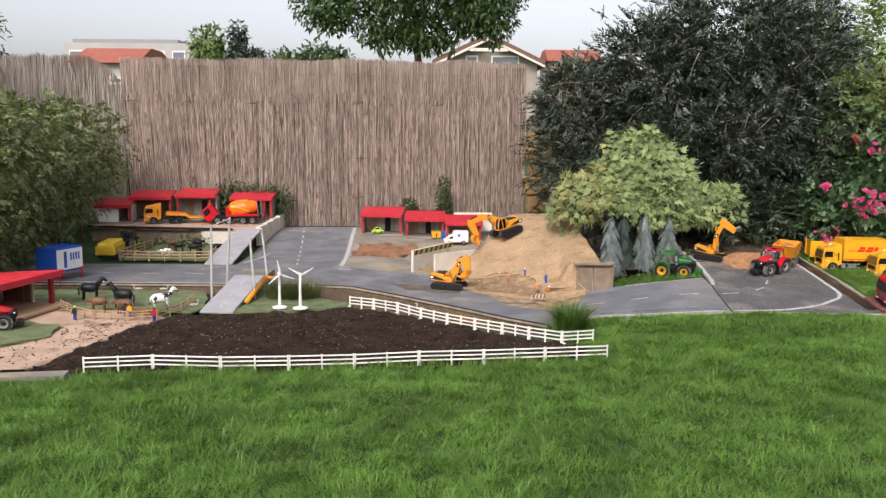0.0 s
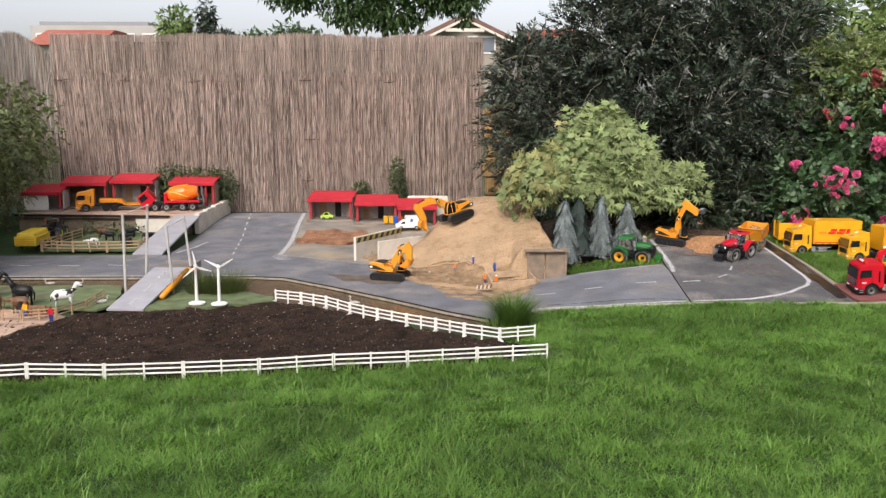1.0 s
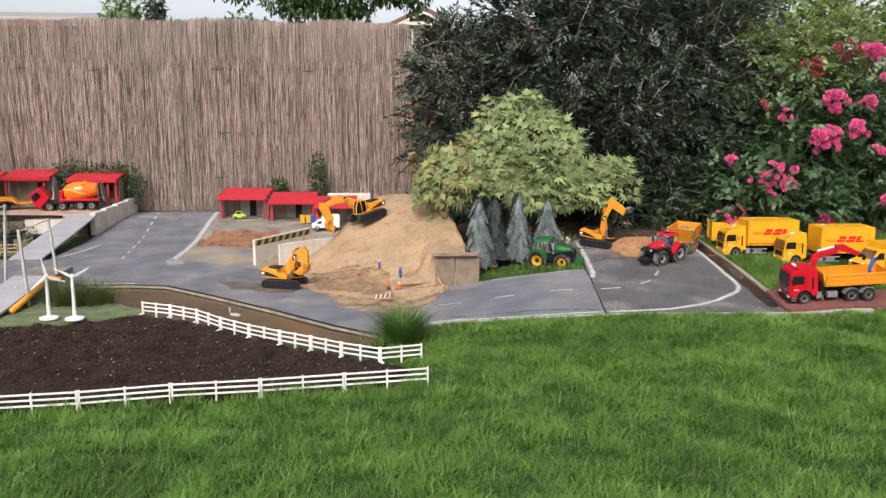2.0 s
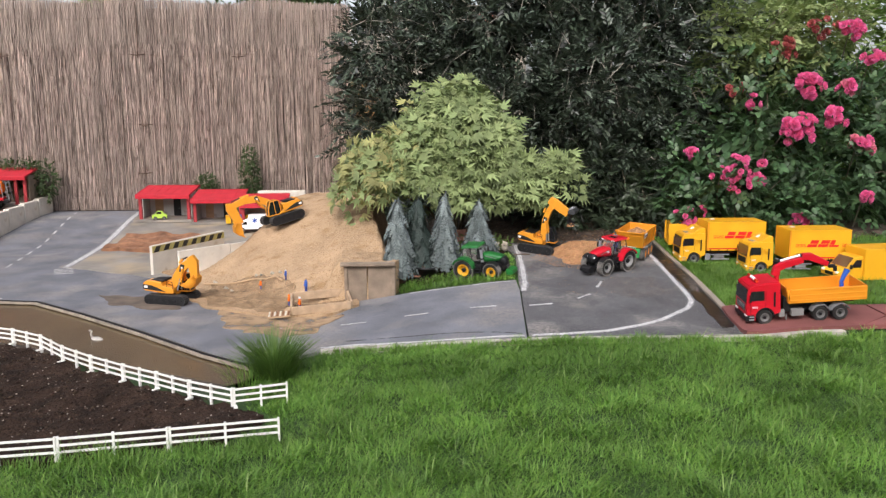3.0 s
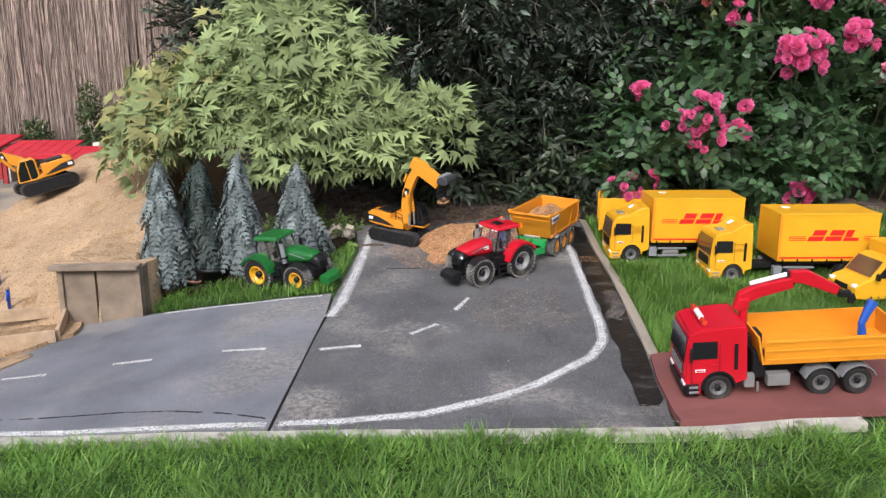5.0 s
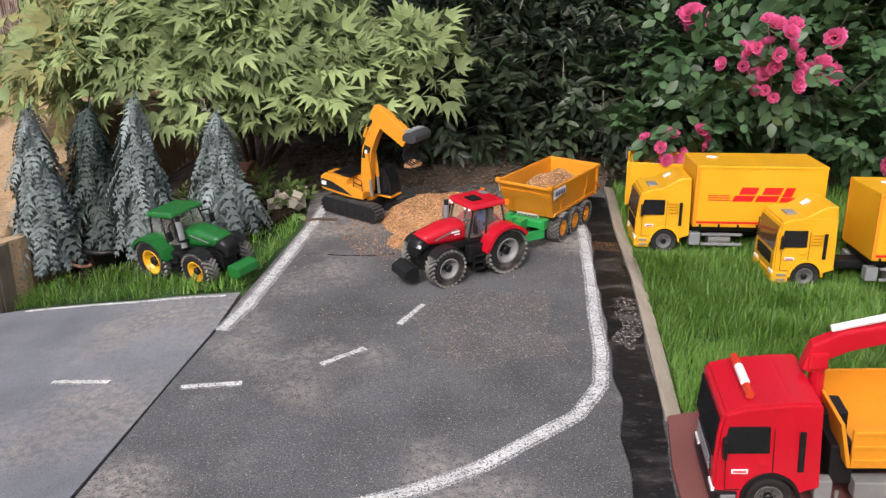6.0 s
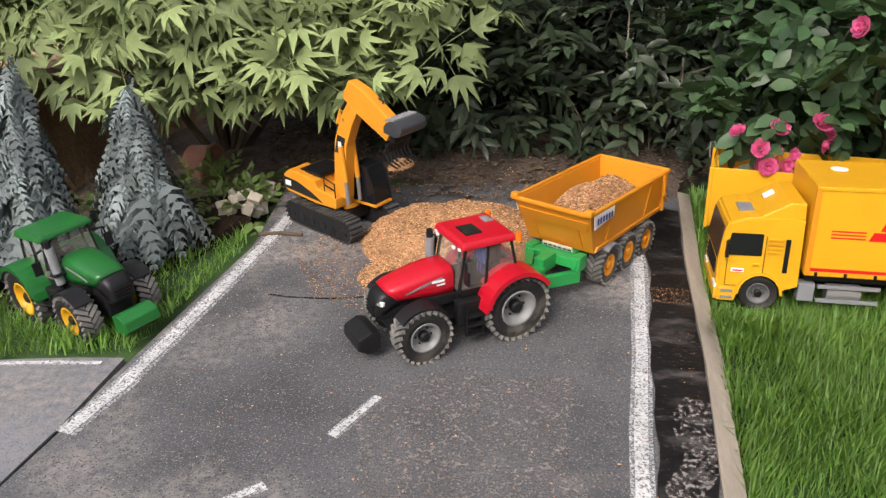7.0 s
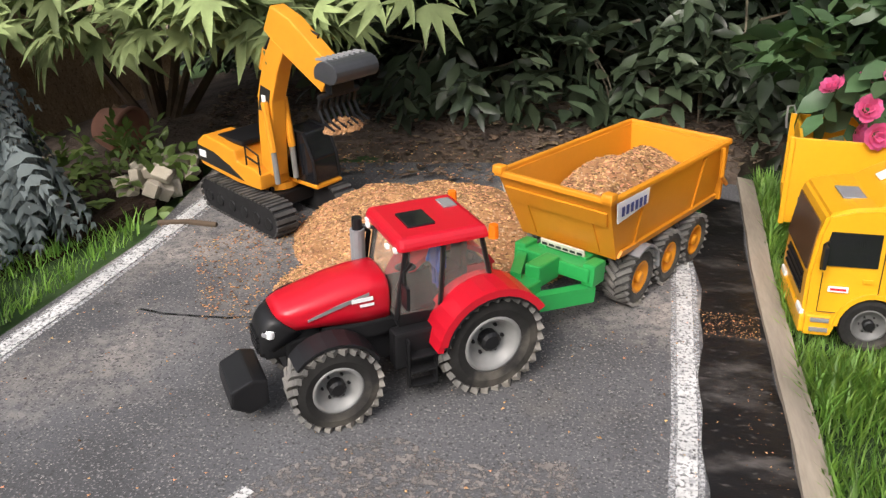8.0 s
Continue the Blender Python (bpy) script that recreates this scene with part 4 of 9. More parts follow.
def shrub(name, blobs, n, shape, size, mat, label, category="shrub", inner=0.25, droop=0.2, stems=(), twigs=0, twig_mat=TWIG, keep=None, shell=0.25, split=False, group="", m=None, outward=0.7):
    """A shrub: leaves on the shells of several lobes, larger dark ones within, twigs and stems. keep(x, y, z) may cut the crown."""
    base = stems[0][0] if stems else (blobs[0][0], blobs[0][1], 0)
    ob = thing(name, pose(*base), label, category, group)
    if m:
        ob.matrix_basis = m @ pose(*base)
    base = Vector(base)
    vol = np.array([b[3] * b[4] + b[4] * b[5] + b[3] * b[5] for b in blobs])
    pick = rng.choice(len(blobs), n * 2, p=vol / vol.sum())
    d = rng.normal(0, 1, (n * 2, 3))
    d /= np.linalg.norm(d, axis=1, keepdims=True)
    bl = np.array(blobs)[pick]
    rad = 1 - shell * rng.uniform(0, 1, n * 2) ** 1.6
    rad *= 1 + 0.16 * np.array([noise.noise(Vector(x) * 3.3 + Vector((i, 0, 0))) for x, i in zip(d, pick)])
    far_in = rng.uniform(0, 1, n * 2) < inner
    rad[far_in] *= rng.uniform(0.45, 0.85, far_in.sum())
    p = bl[:, :3] + d * bl[:, 3:6] * rad[:, None]
    buried = np.zeros(len(p), bool)
    for b in blobs:
        q = (p - np.array(b[:3])) / np.array(b[3:6])
        buried |= (q ** 2).sum(1) < 0.42
    ok = (~buried | far_in) & (p[:, 2] > 0.02)
    if keep:
        ok &= np.array([keep(*q) for q in p])
    p, d, bl, far_in = p[ok][:n], d[ok][:n], bl[ok][:n], far_in[ok][:n]
    k = len(p)
    out = d / bl[:, 3:6]
    out /= np.linalg.norm(out, axis=1, keepdims=True)
    fwd = out * outward + rng.normal(0, 0.55, (k, 3)) + np.array([0, 0, -droop])
    up = out * 0.5 + rng.normal(0, 0.3, (k, 3)) + np.array([0, 0, 0.9])
    s = rng.uniform(size[0], size[1], k) * np.where(far_in, 1.5, 1.0)
    kinds = shape if isinstance(shape, list) else [shape]
    packs = [scatter(*one, p[i::len(kinds)] - np.array(base), fwd[i::len(kinds)], up[i::len(kinds)], s[i::len(kinds)]) for i, one in enumerate(kinds)]
    starts = np.cumsum([0] + [len(v) for v, _ in packs])
    v, f = np.concatenate([v for v, _ in packs]), np.concatenate([f + o for (_, f), o in zip(packs, starts)])
    crown = tagged(bulk("leaves", v, f, mat), kind="stuff")
    crown.parent = ob
    for st in stems:
        a, b, r = Vector(st[0]) - base, Vector(st[1]) - base, st[2]
        mid = (a + b) / 2 + Vector((rng.uniform(-0.1, 0.1), rng.uniform(-0.1, 0.1), 0)) * (b - a).length * 0.5
        part("stem", tube(bmesh.new(), [a, mid, b], [r, r * 0.75, r * 0.4], 6), BARK, ob)
    if twigs:
        bm = bmesh.new()
        for i in range(twigs):
            q = Vector(p[i % k]) - base
            o = Vector(out[i % k])
            o = (o + Vector(rng.normal(0, 0.5, 3))).normalized()
            ln = size[1] * rng.uniform(0.7, 1.6)
            tube(bm, [q - o * ln * 0.7, q + Vector((0, 0, 0.02)), q + o * ln * 0.4 - Vector((0, 0, ln * 0.08))], [0.0035, 0.0025, 0.0012], 4)
        tagged(part("brushwood", bm, twig_mat, ob), kind="stuff")
    return ob


dark = [(1.55, 8.55, 1.0, 0.68, 0.75, 0.95), (2.3, 8.45, 1.3, 1.0, 0.95, 1.3), (3.2, 8.25, 1.3, 0.9, 0.9, 1.35), (2.8, 8.5, 2.15, 1.0, 0.8, 0.75), (2.35, 7.95, 0.75, 0.85, 0.55, 0.62),
        (3.05, 7.85, 0.7, 0.8, 0.55, 0.65), (2.1, 8.35, 1.86, 0.58, 0.6, 0.55), (1.27, 8.35, 1.5, 0.36, 0.5, 0.38), (3.4, 8.6, 2.0, 0.7, 0.7, 0.7), (2.75, 7.72, 1.2, 0.5, 0.35, 0.4)]
shrub("dark_shrub", dark, 9500, [sprig(LEAF_MID, 9, 0.42, 0.8, 60 + k, 1.0) for k in range(4)], (0.11, 0.21), LEAF_DARK, "tall dense dark green shrub with narrow leaves", keep=lambda x, y, z: z < 1.75 or noise.noise((x * 6, y * 6, z * 6)) > (z - 1.75 - 0.45 * smooth_step(1.7, 2.4, x)) * 0.8 - 0.3, inner=0.32, droop=0.0, twigs=1700, twig_mat=PALE_TWIG, outward=1.0, shell=0.35,
      stems=[((2.4, 8.3, 0.1), (2.2, 8.4, 1.9), 0.04), ((2.4, 8.3, 0.1), (3.1, 8.3, 2.1), 0.04), ((2.4, 8.3, 0.1), (1.5, 8.5, 1.5), 0.03), ((2.5, 8.1, 0.1), (2.6, 7.8, 1.0), 0.02)])
shrub("laurel_shrub", [(2.78, 7.52, 0.50, 0.40, 0.26, 0.26), (3.2, 7.5, 0.45, 0.36, 0.24, 0.24), (2.42, 7.62, 0.52, 0.34, 0.26, 0.28), (2.6, 7.42, 0.36, 0.30, 0.16, 0.12), (3.0, 7.4, 0.33, 0.26, 0.14, 0.11), (2.40, 7.33, 0.44, 0.20, 0.12, 0.16)], 640, [sprig(LEAF_FINE, 7, 0.5, 0.8, 70 + k, 1.1) for k in range(4)], (0.12, 0.19), LEAF_LAUREL, "low broad-leaved green shrub behind the road's end", inner=0.15, droop=0.25, twigs=60, outward=0.9,
      stems=[((2.7, 7.7, 0.15), (2.6, 7.5, 0.5), 0.01), ((2.7, 7.7, 0.15), (3.1, 7.5, 0.45), 0.008), ((2.7, 7.7, 0.15), (2.4, 7.55, 0.5), 0.008)])
roses = [(3.9, 7.75, 0.75, 0.75, 0.65, 0.75), (3.75, 7.55, 0.55, 0.6, 0.5, 0.5), (4.6, 7.7, 0.75, 0.8, 0.65, 0.68), (4.2, 7.9, 1.05, 0.7, 0.55, 0.42), (3.35, 7.25, 0.62, 0.28, 0.25, 0.2), (5.2, 7.8, 0.8, 0.7, 0.6, 0.62)]
rose = shrub("rose_bush", roses, 3600, [sprig(LEAF, 5, 0.62, 0.95, 80 + k, 1.75) for k in range(4)], (0.075, 0.125), LEAF_ROSE, "large rose bush full of pink blossom clusters", inner=0.2, twigs=300, shell=0.4,
             stems=[((4.1, 7.8, 0.15), (3.9, 7.6, 1.3), 0.012), ((4.1, 7.8, 0.15), (4.5, 7.7, 1.5), 0.012), ((4.0, 7.7, 0.15), (3.35, 7.1, 0.75), 0.008)])
shrub("light_shrub", [(4.2, 9.3, 1.3, 0.9, 0.6, 1.0), (5.2, 9.2, 1.4, 0.9, 0.6, 1.1), (4.6, 9.3, 2.2, 0.8, 0.6, 0.6), (6.1, 9.0, 1.3, 0.8, 0.7, 1.2)], 2200, [sprig(LEAF, 6, 0.5, 0.9, 90 + k, 1.2) for k in range(3)], (0.13, 0.22), LEAF_LIGHT, "tall light green shrub behind the roses", inner=0.35, twigs=200,
      stems=[((4.9, 9.3, 0.1), (4.9, 9.3, 1.8), 0.03)])
hedge = [(-3.85 - 0.13 * max(0, k - 1), 5.6 + 0.75 * k, 0.74, 0.80 - 0.02 * k, 0.62, 0.78) for k in range(6)] + [(-3.66 - 0.03 * k, 6.0 + 0.7 * k, 1.05, 0.66 - 0.04 * k, 0.5, 0.45) for k in range(5)] + [(-3.92 - 0.14 * max(0, k - 1), 5.9 + 0.7 * k, 0.35, 0.60 - 0.06 * k, 0.5, 0.4) for k in range(6)]
shrub("hedge", hedge, 6800, [sprig(LEAF, 5, 0.6, 0.95, 95 + k, 1.7) for k in range(3)], (0.065, 0.11), LEAF_HEDGE, "dense clipped green hedge beside the stable", "hedge", inner=0.25, droop=0.5, twigs=120,
      stems=[((-3.85, 5.8 + 0.6 * k, 0.0), (-3.8, 5.8 + 0.6 * k, 1.1), 0.018) for k in range(6)])

# ---------------------------------------------------------------- the distance


def tree(name, x, y, z0, crown, n, size, label, trunk_r, mat=LEAF_TREE):
    stems = [((x, y, z0), (c[0], c[1], c[2]), trunk_r * (0.9 if i == 0 else 0.4)) for i, c in enumerate(crown[:3])]
    return shrub(name, crown, n, LEAF_FLAT, size, mat, label, "tree", inner=0.3, droop=0.5, stems=stems, shell=0.5)


tree("walnut_tree", -0.7, 22.0, 0.0, [(-0.9, 22, 5.6, 2.0, 2.0, 1.7), (-2.6, 22, 5.8, 1.5, 1.6, 1.1), (0.9, 22, 5.2, 1.3, 1.3, 1.5), (-4.1, 22, 5.6, 1.1, 1.2, 0.8), (-5.0, 22, 5.9, 0.7, 0.8, 0.5), (0.0, 22.4, 7.2, 2.4, 2.0, 1.5), (-2.9, 22, 4.4, 1.1, 1.0, 0.7), (1.3, 21.8, 4.2, 0.55, 0.6, 0.8),
     (-1.4, 22, 3.95, 1.0, 0.9, 0.75), (-0.4, 22, 3.75, 0.9, 0.8, 0.6), (0.7, 22, 4.2, 0.8, 0.8, 0.6), (1.7, 21.9, 5.6, 0.6, 0.7, 0.7)], 30000, (0.10, 0.20),
     "large broad walnut tree behind the fence", 0.15)
tree("far_tree", -11.1, 40, 0, [(-11.1, 40, 5.0, 0.9, 0.9, 1.1), (-10.9, 40, 3.6, 1.1, 1, 1.2)], 1600, (0.2, 0.4), "small round green tree far behind the fence", 0.1, LEAF_LIGHT)
tree("far_tree", -9.7, 40, 0, [(-9.7, 40, 5.6, 0.45, 0.45, 0.7), (-9.7, 40, 4.4, 0.8, 0.8, 1.0), (-8.9, 40, 4.2, 0.7, 0.7, 0.8)], 1500, (0.2, 0.35), "dark narrow conifer far behind the fence", 0.1, LEAF_DARK)
tree("far_tree", -7.6, 42, 0, [(-7.8, 42, 4.3, 1.1, 1, 0.9), (-6.4, 42, 4.5, 0.9, 0.9, 1.1), (-5.4, 42, 4.4, 0.9, 0.9, 1.0)], 2600, (0.2, 0.4), "row of green trees far behind the fence", 0.1)
tree("far_tree", -11.6, 20, 0, [(-11.2, 20, 3.2, 0.9, 0.9, 1.2), (-11.9, 20, 3.6, 0.9, 0.9, 0.9)], 1500, (0.12, 0.25), "dark green tree behind the old fence", 0.1, LEAF_HEDGE)


def house(x, y, w, depth, eave, peak, label, wall_mat, roof_mat, windows=(), ridge_along_view=True):
    ob = thing("house", pose(x, y, 0), label, "house")
    bm = bmesh.new()
    if ridge_along_view:
        prism(bm, [(-w / 2 + 0.4, 0), (w / 2 - 0.4, 0), (w / 2 - 0.4, eave + 0.2), (0, peak - 0.2), (-w / 2 + 0.4, eave + 0.2)], 0, depth)
    else:
        box(bm, (0, depth / 2, eave / 2), (w - 0.4, depth, eave))
    part("wall", bm, wall_mat, ob)
    if ridge_along_view:
        for s in (-1, 1):
            bm = prism(bmesh.new(), [(0, peak), (s * w / 2, eave), (s * w / 2, eave - 0.34), (0, peak - 0.36)], -0.7, depth + 0.3)
            part("roof", bm, roof_mat, ob)
            part("bargeboard", prism(bmesh.new(), [(0, peak - 0.30), (s * w / 2, eave - 0.28), (s * w / 2, eave - 0.44), (0, peak - 0.46)], -0.76, -0.71), WHITE_WALL, ob)
        part("collar_beam", box(bmesh.new(), (0, -0.73, peak - 1.05), (w * 0.34, 0.06, 0.2)), WHITE_WALL, ob)
    else:
        part("roof", box(bmesh.new(), (0, depth / 2, (eave + peak) / 2), (w, depth + 0.6, peak - eave), 0, None, (0.96, 0.25)), roof_mat, ob)
    for wx, wz, ww, wh in windows:
        win = part("window", box(bmesh.new(), (wx, -0.03, wz), (ww, 0.1, wh)), WHITE, ob)
        part("pane", box(bmesh.new(), (wx, -0.085, wz), (ww - 0.2, 0.02, wh - 0.2)), FAR_GLASS, win)
    return ob


house(2.8, 55.0, 7.2, 9.0, 5.75, 7.45, "pale house with a brown gable roof far behind the fence", PLASTER, ROOF_TILE, ((-1.05, 5.55, 0.8, 1.1), (1.1, 5.55, 1.8, 1.1)))
house(9.2, 60.0, 4.0, 6.0, 6.2, 7.2, "house with a red tiled roof far off", PLASTER, ROOF_RED, (), False)
house(-12.0, 30.0, 2.5, 4.0, 3.5, 4.15, "low house with a red tiled roof and skylights", FACADE, ROOF_RED, ((0.4, 2.9, 0.6, 0.3),), False)
block = thing("apartment_building", pose(-21.5, 62, -0.6), "long pale flat-roofed building far off", "building")
part("wall", box(bmesh.new(), (0, 0, 3.8), (8.8, 8, 7.6)), FACADE, block)
part("roof", box(bmesh.new(), (-0.4, 0, 7.75), (7.2, 7, 0.3)), GREY, block)
for k in range(6):
    win = part("window", box(bmesh.new(), (-3.6 + 1.4 * k, -4.02, 6.5), (0.9, 0.1, 1.2)), WHITE, block)
    part("pane", box(bmesh.new(), (-3.6 + 1.4 * k, -4.08, 6.5), (0.75, 0.02, 1.0)), FAR_GLASS, win)

# unseen plain walls added behind and beside the camera to block low sky light
structure("wall_south", box(bmesh.new(), (0, -8.0, 2.2), (26, 0.3, 4.5)), PLASTER, "plain unseen wall added to block low sky light", "wall")
structure("wall_east", box(bmesh.new(), (11.0, 0.0, 1.4), (0.3, 15.6, 3.0)), PLASTER, "plain unseen wall added to block low sky light", "wall")
structure("wall_west", box(bmesh.new(), (-11.0, -2.0, 1.4), (0.3, 11.6, 3.0)), PLASTER, "plain unseen wall added to block low sky light", "wall")

# ---------------------------------------------------------------- toy vehicles (x ahead, y to the left, z up from the ground)


def place(x, y, heading, z=None, tip=0.0, lean=0.0):
    """The pose of a thing that stands on the ground with the given heading, tilted as the ground is there."""
    a = radians(heading)
    f, s = Vector((math.cos(a), math.sin(a))), Vector((-math.sin(a), math.cos(a)))
    e = 0.09
    up = lambda d: math.degrees(math.atan2(ground_z(x + d.x * e, y + d.y * e) - ground_z(x - d.x * e, y - d.y * e), 2 * e))
    m = pose(x, y, ground_z(x, y) if z is None else z, 0, 0, heading)
    return m @ pose(0, 0, 0, up(s) + lean, -up(f) + tip, 0)


def lug_tyre(r, w, depth):
    """A tractor tyre's round carcass."""
    return lathe(bmesh.new(), [(r * 0.52, -w * 0.42), (r * 0.74, -w * 0.5), (r - depth * 1.4, -w * 0.46), (r - depth, -w * 0.3), (r - depth, w * 0.3), (r - depth * 1.4, w * 0.46), (r * 0.74, w * 0.5), (r * 0.52, w * 0.42)], (0, 0, 0), "y", 28, hollow=True)


def lugs_of(r, w, n, depth):
    """The slanting lugs of a tractor tyre."""
    bm = bmesh.new()
    for side in (-1, 1):
        for k in range(n):
            a = 2 * math.pi * (k + (0.5 if side > 0 else 0)) / n
            m = Matrix.Rotation(-a, 4, "Y") @ Matrix.Translation((r - depth * 0.6, side * w * 0.25, 0)) @ Matrix.Rotation(side * radians(38), 4, "X")
            box(bm, (0, 0, 0), (depth * 1.9, w * 0.62, r * 0.14), 0, m @ Matrix.Diagonal((1, 1, 1, 1)), (0.8, 0.95))
    return bm


def road_tyre(r, w):
    return lathe(bmesh.new(), [(r * 0.58, -w * 0.44), (r * 0.8, -w * 0.5), (r * 0.94, -w * 0.47), (r, -w * 0.36), (r * 0.985, -w * 0.12), (r, -w * 0.1), (r, w * 0.1), (r * 0.985, w * 0.12), (r, w * 0.36), (r * 0.94, w * 0.47), (r * 0.8, w * 0.5), (r * 0.58, w * 0.44)], (0, 0, 0), "y", 26, hollow=True)


def wheel(parent, x, y, z, r, w, rim_mat, lugs=0, hub_mat=BLACK, dish=0.5, rubber=TYRE):
    """A wheel with its tyre, dished rim and hub; the outer side is away from the middle."""
    s = 1 if y > 0 else -1
    ob = part("wheel", lug_tyre(r, w, r * 0.065) if lugs else road_tyre(r, w), rubber, parent)
    ob.location = (x, y, z)
    if lugs:
        tagged(part("tread", lugs_of(r, w, lugs + 7, r * 0.065), TYRE_WORN, ob), kind="stuff")
    q = 0.58 if lugs else 0.6
    bm = lathe(bmesh.new(), [(r * q, -s * w * 0.40), (r * q, s * w * 0.44), (r * q * 0.9, s * w * 0.46), (r * q * 0.82, s * w * 0.40), (r * q * 0.62, s * w * (0.46 - dish)), (r * q * 0.5, s * w * (0.42 - dish)), (r * 0.001, s * w * (0.42 - dish))], (0, 0, 0), "y", 22)
    rim = part("rim", bm, rim_mat, ob, smooth=True)
    bm = lathe(bmesh.new(), [(r * 0.2, s * w * (0.3 - dish)), (r * 0.2, s * w * (0.66 - dish)), (r * 0.14, s * w * (0.72 - dish)), (r * 0.001, s * w * (0.72 - dish))], (0, 0, 0), "y", 12)
    for k in range(6):
        a = math.pi * k / 3
        rod(bm, (r * 0.3 * math.cos(a), s * w * (0.3 - dish), r * 0.3 * math.sin(a)), (r * 0.3 * math.cos(a), s * w * (0.5 - dish), r * 0.3 * math.sin(a)), r * 0.035, n=5)
    tagged(part("hub", bm, hub_mat, ob), kind="stuff")
    return ob


def arch(r0, r1, y0, y1, a0, a1, c, n=12):
    """A mudguard: a bent sheet over a wheel between two angles."""
    bm = bmesh.new()
    rows = []
    for k in range(n + 1):
        a = radians(a0 + (a1 - a0) * k / n)
        rows.append([bm.verts.new((c[0] + r * math.cos(a), y, c[1] + r * math.sin(a))) for r, y in ((r1, y0), (r1, y1), (r0, y1), (r0, y0))])
    for a, b in zip(rows, rows[1:]):
        for k in range(4):
            bm.faces.new((a[k], a[(k + 1) % 4], b[(k + 1) % 4], b[k]))
    bm.faces.new(rows[0]), bm.faces.new(rows[-1][::-1])
    bmesh.ops.recalc_face_normals(bm, faces=bm.faces)
    return bm


def slab(bm, corners, t):
    """A flat plate with the given corners, t thick along its normal."""
    cs = [Vector(c) for c in corners]
    nrm = (cs[1] - cs[0]).cross(cs[2] - cs[0]).normalized() * t
    a, b = [bm.verts.new(c) for c in cs], [bm.verts.new(c + nrm) for c in cs]
    fs = [bm.faces.new(a[::-1]), bm.faces.new(b)] + [bm.faces.new((a[i], a[(i + 1) % len(a)], b[(i + 1) % len(a)], b[i])) for i in range(len(a))]
    bmesh.ops.recalc_face_normals(bm, faces=fs)
    return bm


def beam(bm, points, depth, width, bevel=0.0):
    """A box girder in the x-z plane through points (x, z), its depth at each point given; drawn across y from -width/2 to width/2."""
    up, low = [], []
    for i, (x, z) in enumerate(points):
        a, b = points[max(i - 1, 0)], points[min(i + 1, len(points) - 1)]
        d = Vector((b[0] - a[0], b[1] - a[1])).normalized()
        k = depth[i] / 2
        up.append((x - d.y * k, z + d.x * k))
        low.append((x + d.y * k, z - d.x * k))
    return prism(bm, up + low[::-1], -width / 2, width / 2, bevel)


def hood_shell(stations):
    """A bonnet lofted through rounded cross-sections, closed at both ends; station: x at the top, slant, half width, low z, top z."""
    bm = bmesh.new()
    rows = []
    for x, slant, w, low, top in stations:
        h = top - low
        side = [(w * 0.97, low), (w, low + h * 0.3), (w * 0.985, low + h * 0.62), (w * 0.93, low + h * 0.78), (w * 0.80, low + h * 0.91), (w * 0.55, low + h * 0.975), (w * 0.2, top)]
        ring = side + [(-y, z) for y, z in side[::-1]]
        rows.append([bm.verts.new((x - slant * (top - z), y, z)) for y, z in ring])
    for a, b in zip(rows, rows[1:]):
        for k in range(len(a)):
            bm.faces.new((a[k], a[(k + 1) % len(a)], b[(k + 1) % len(a)], b[k]))
    bm.faces.new(rows[0]), bm.faces.new(rows[-1][::-1])
    bmesh.ops.recalc_face_normals(bm, faces=bm.faces)
    return bm


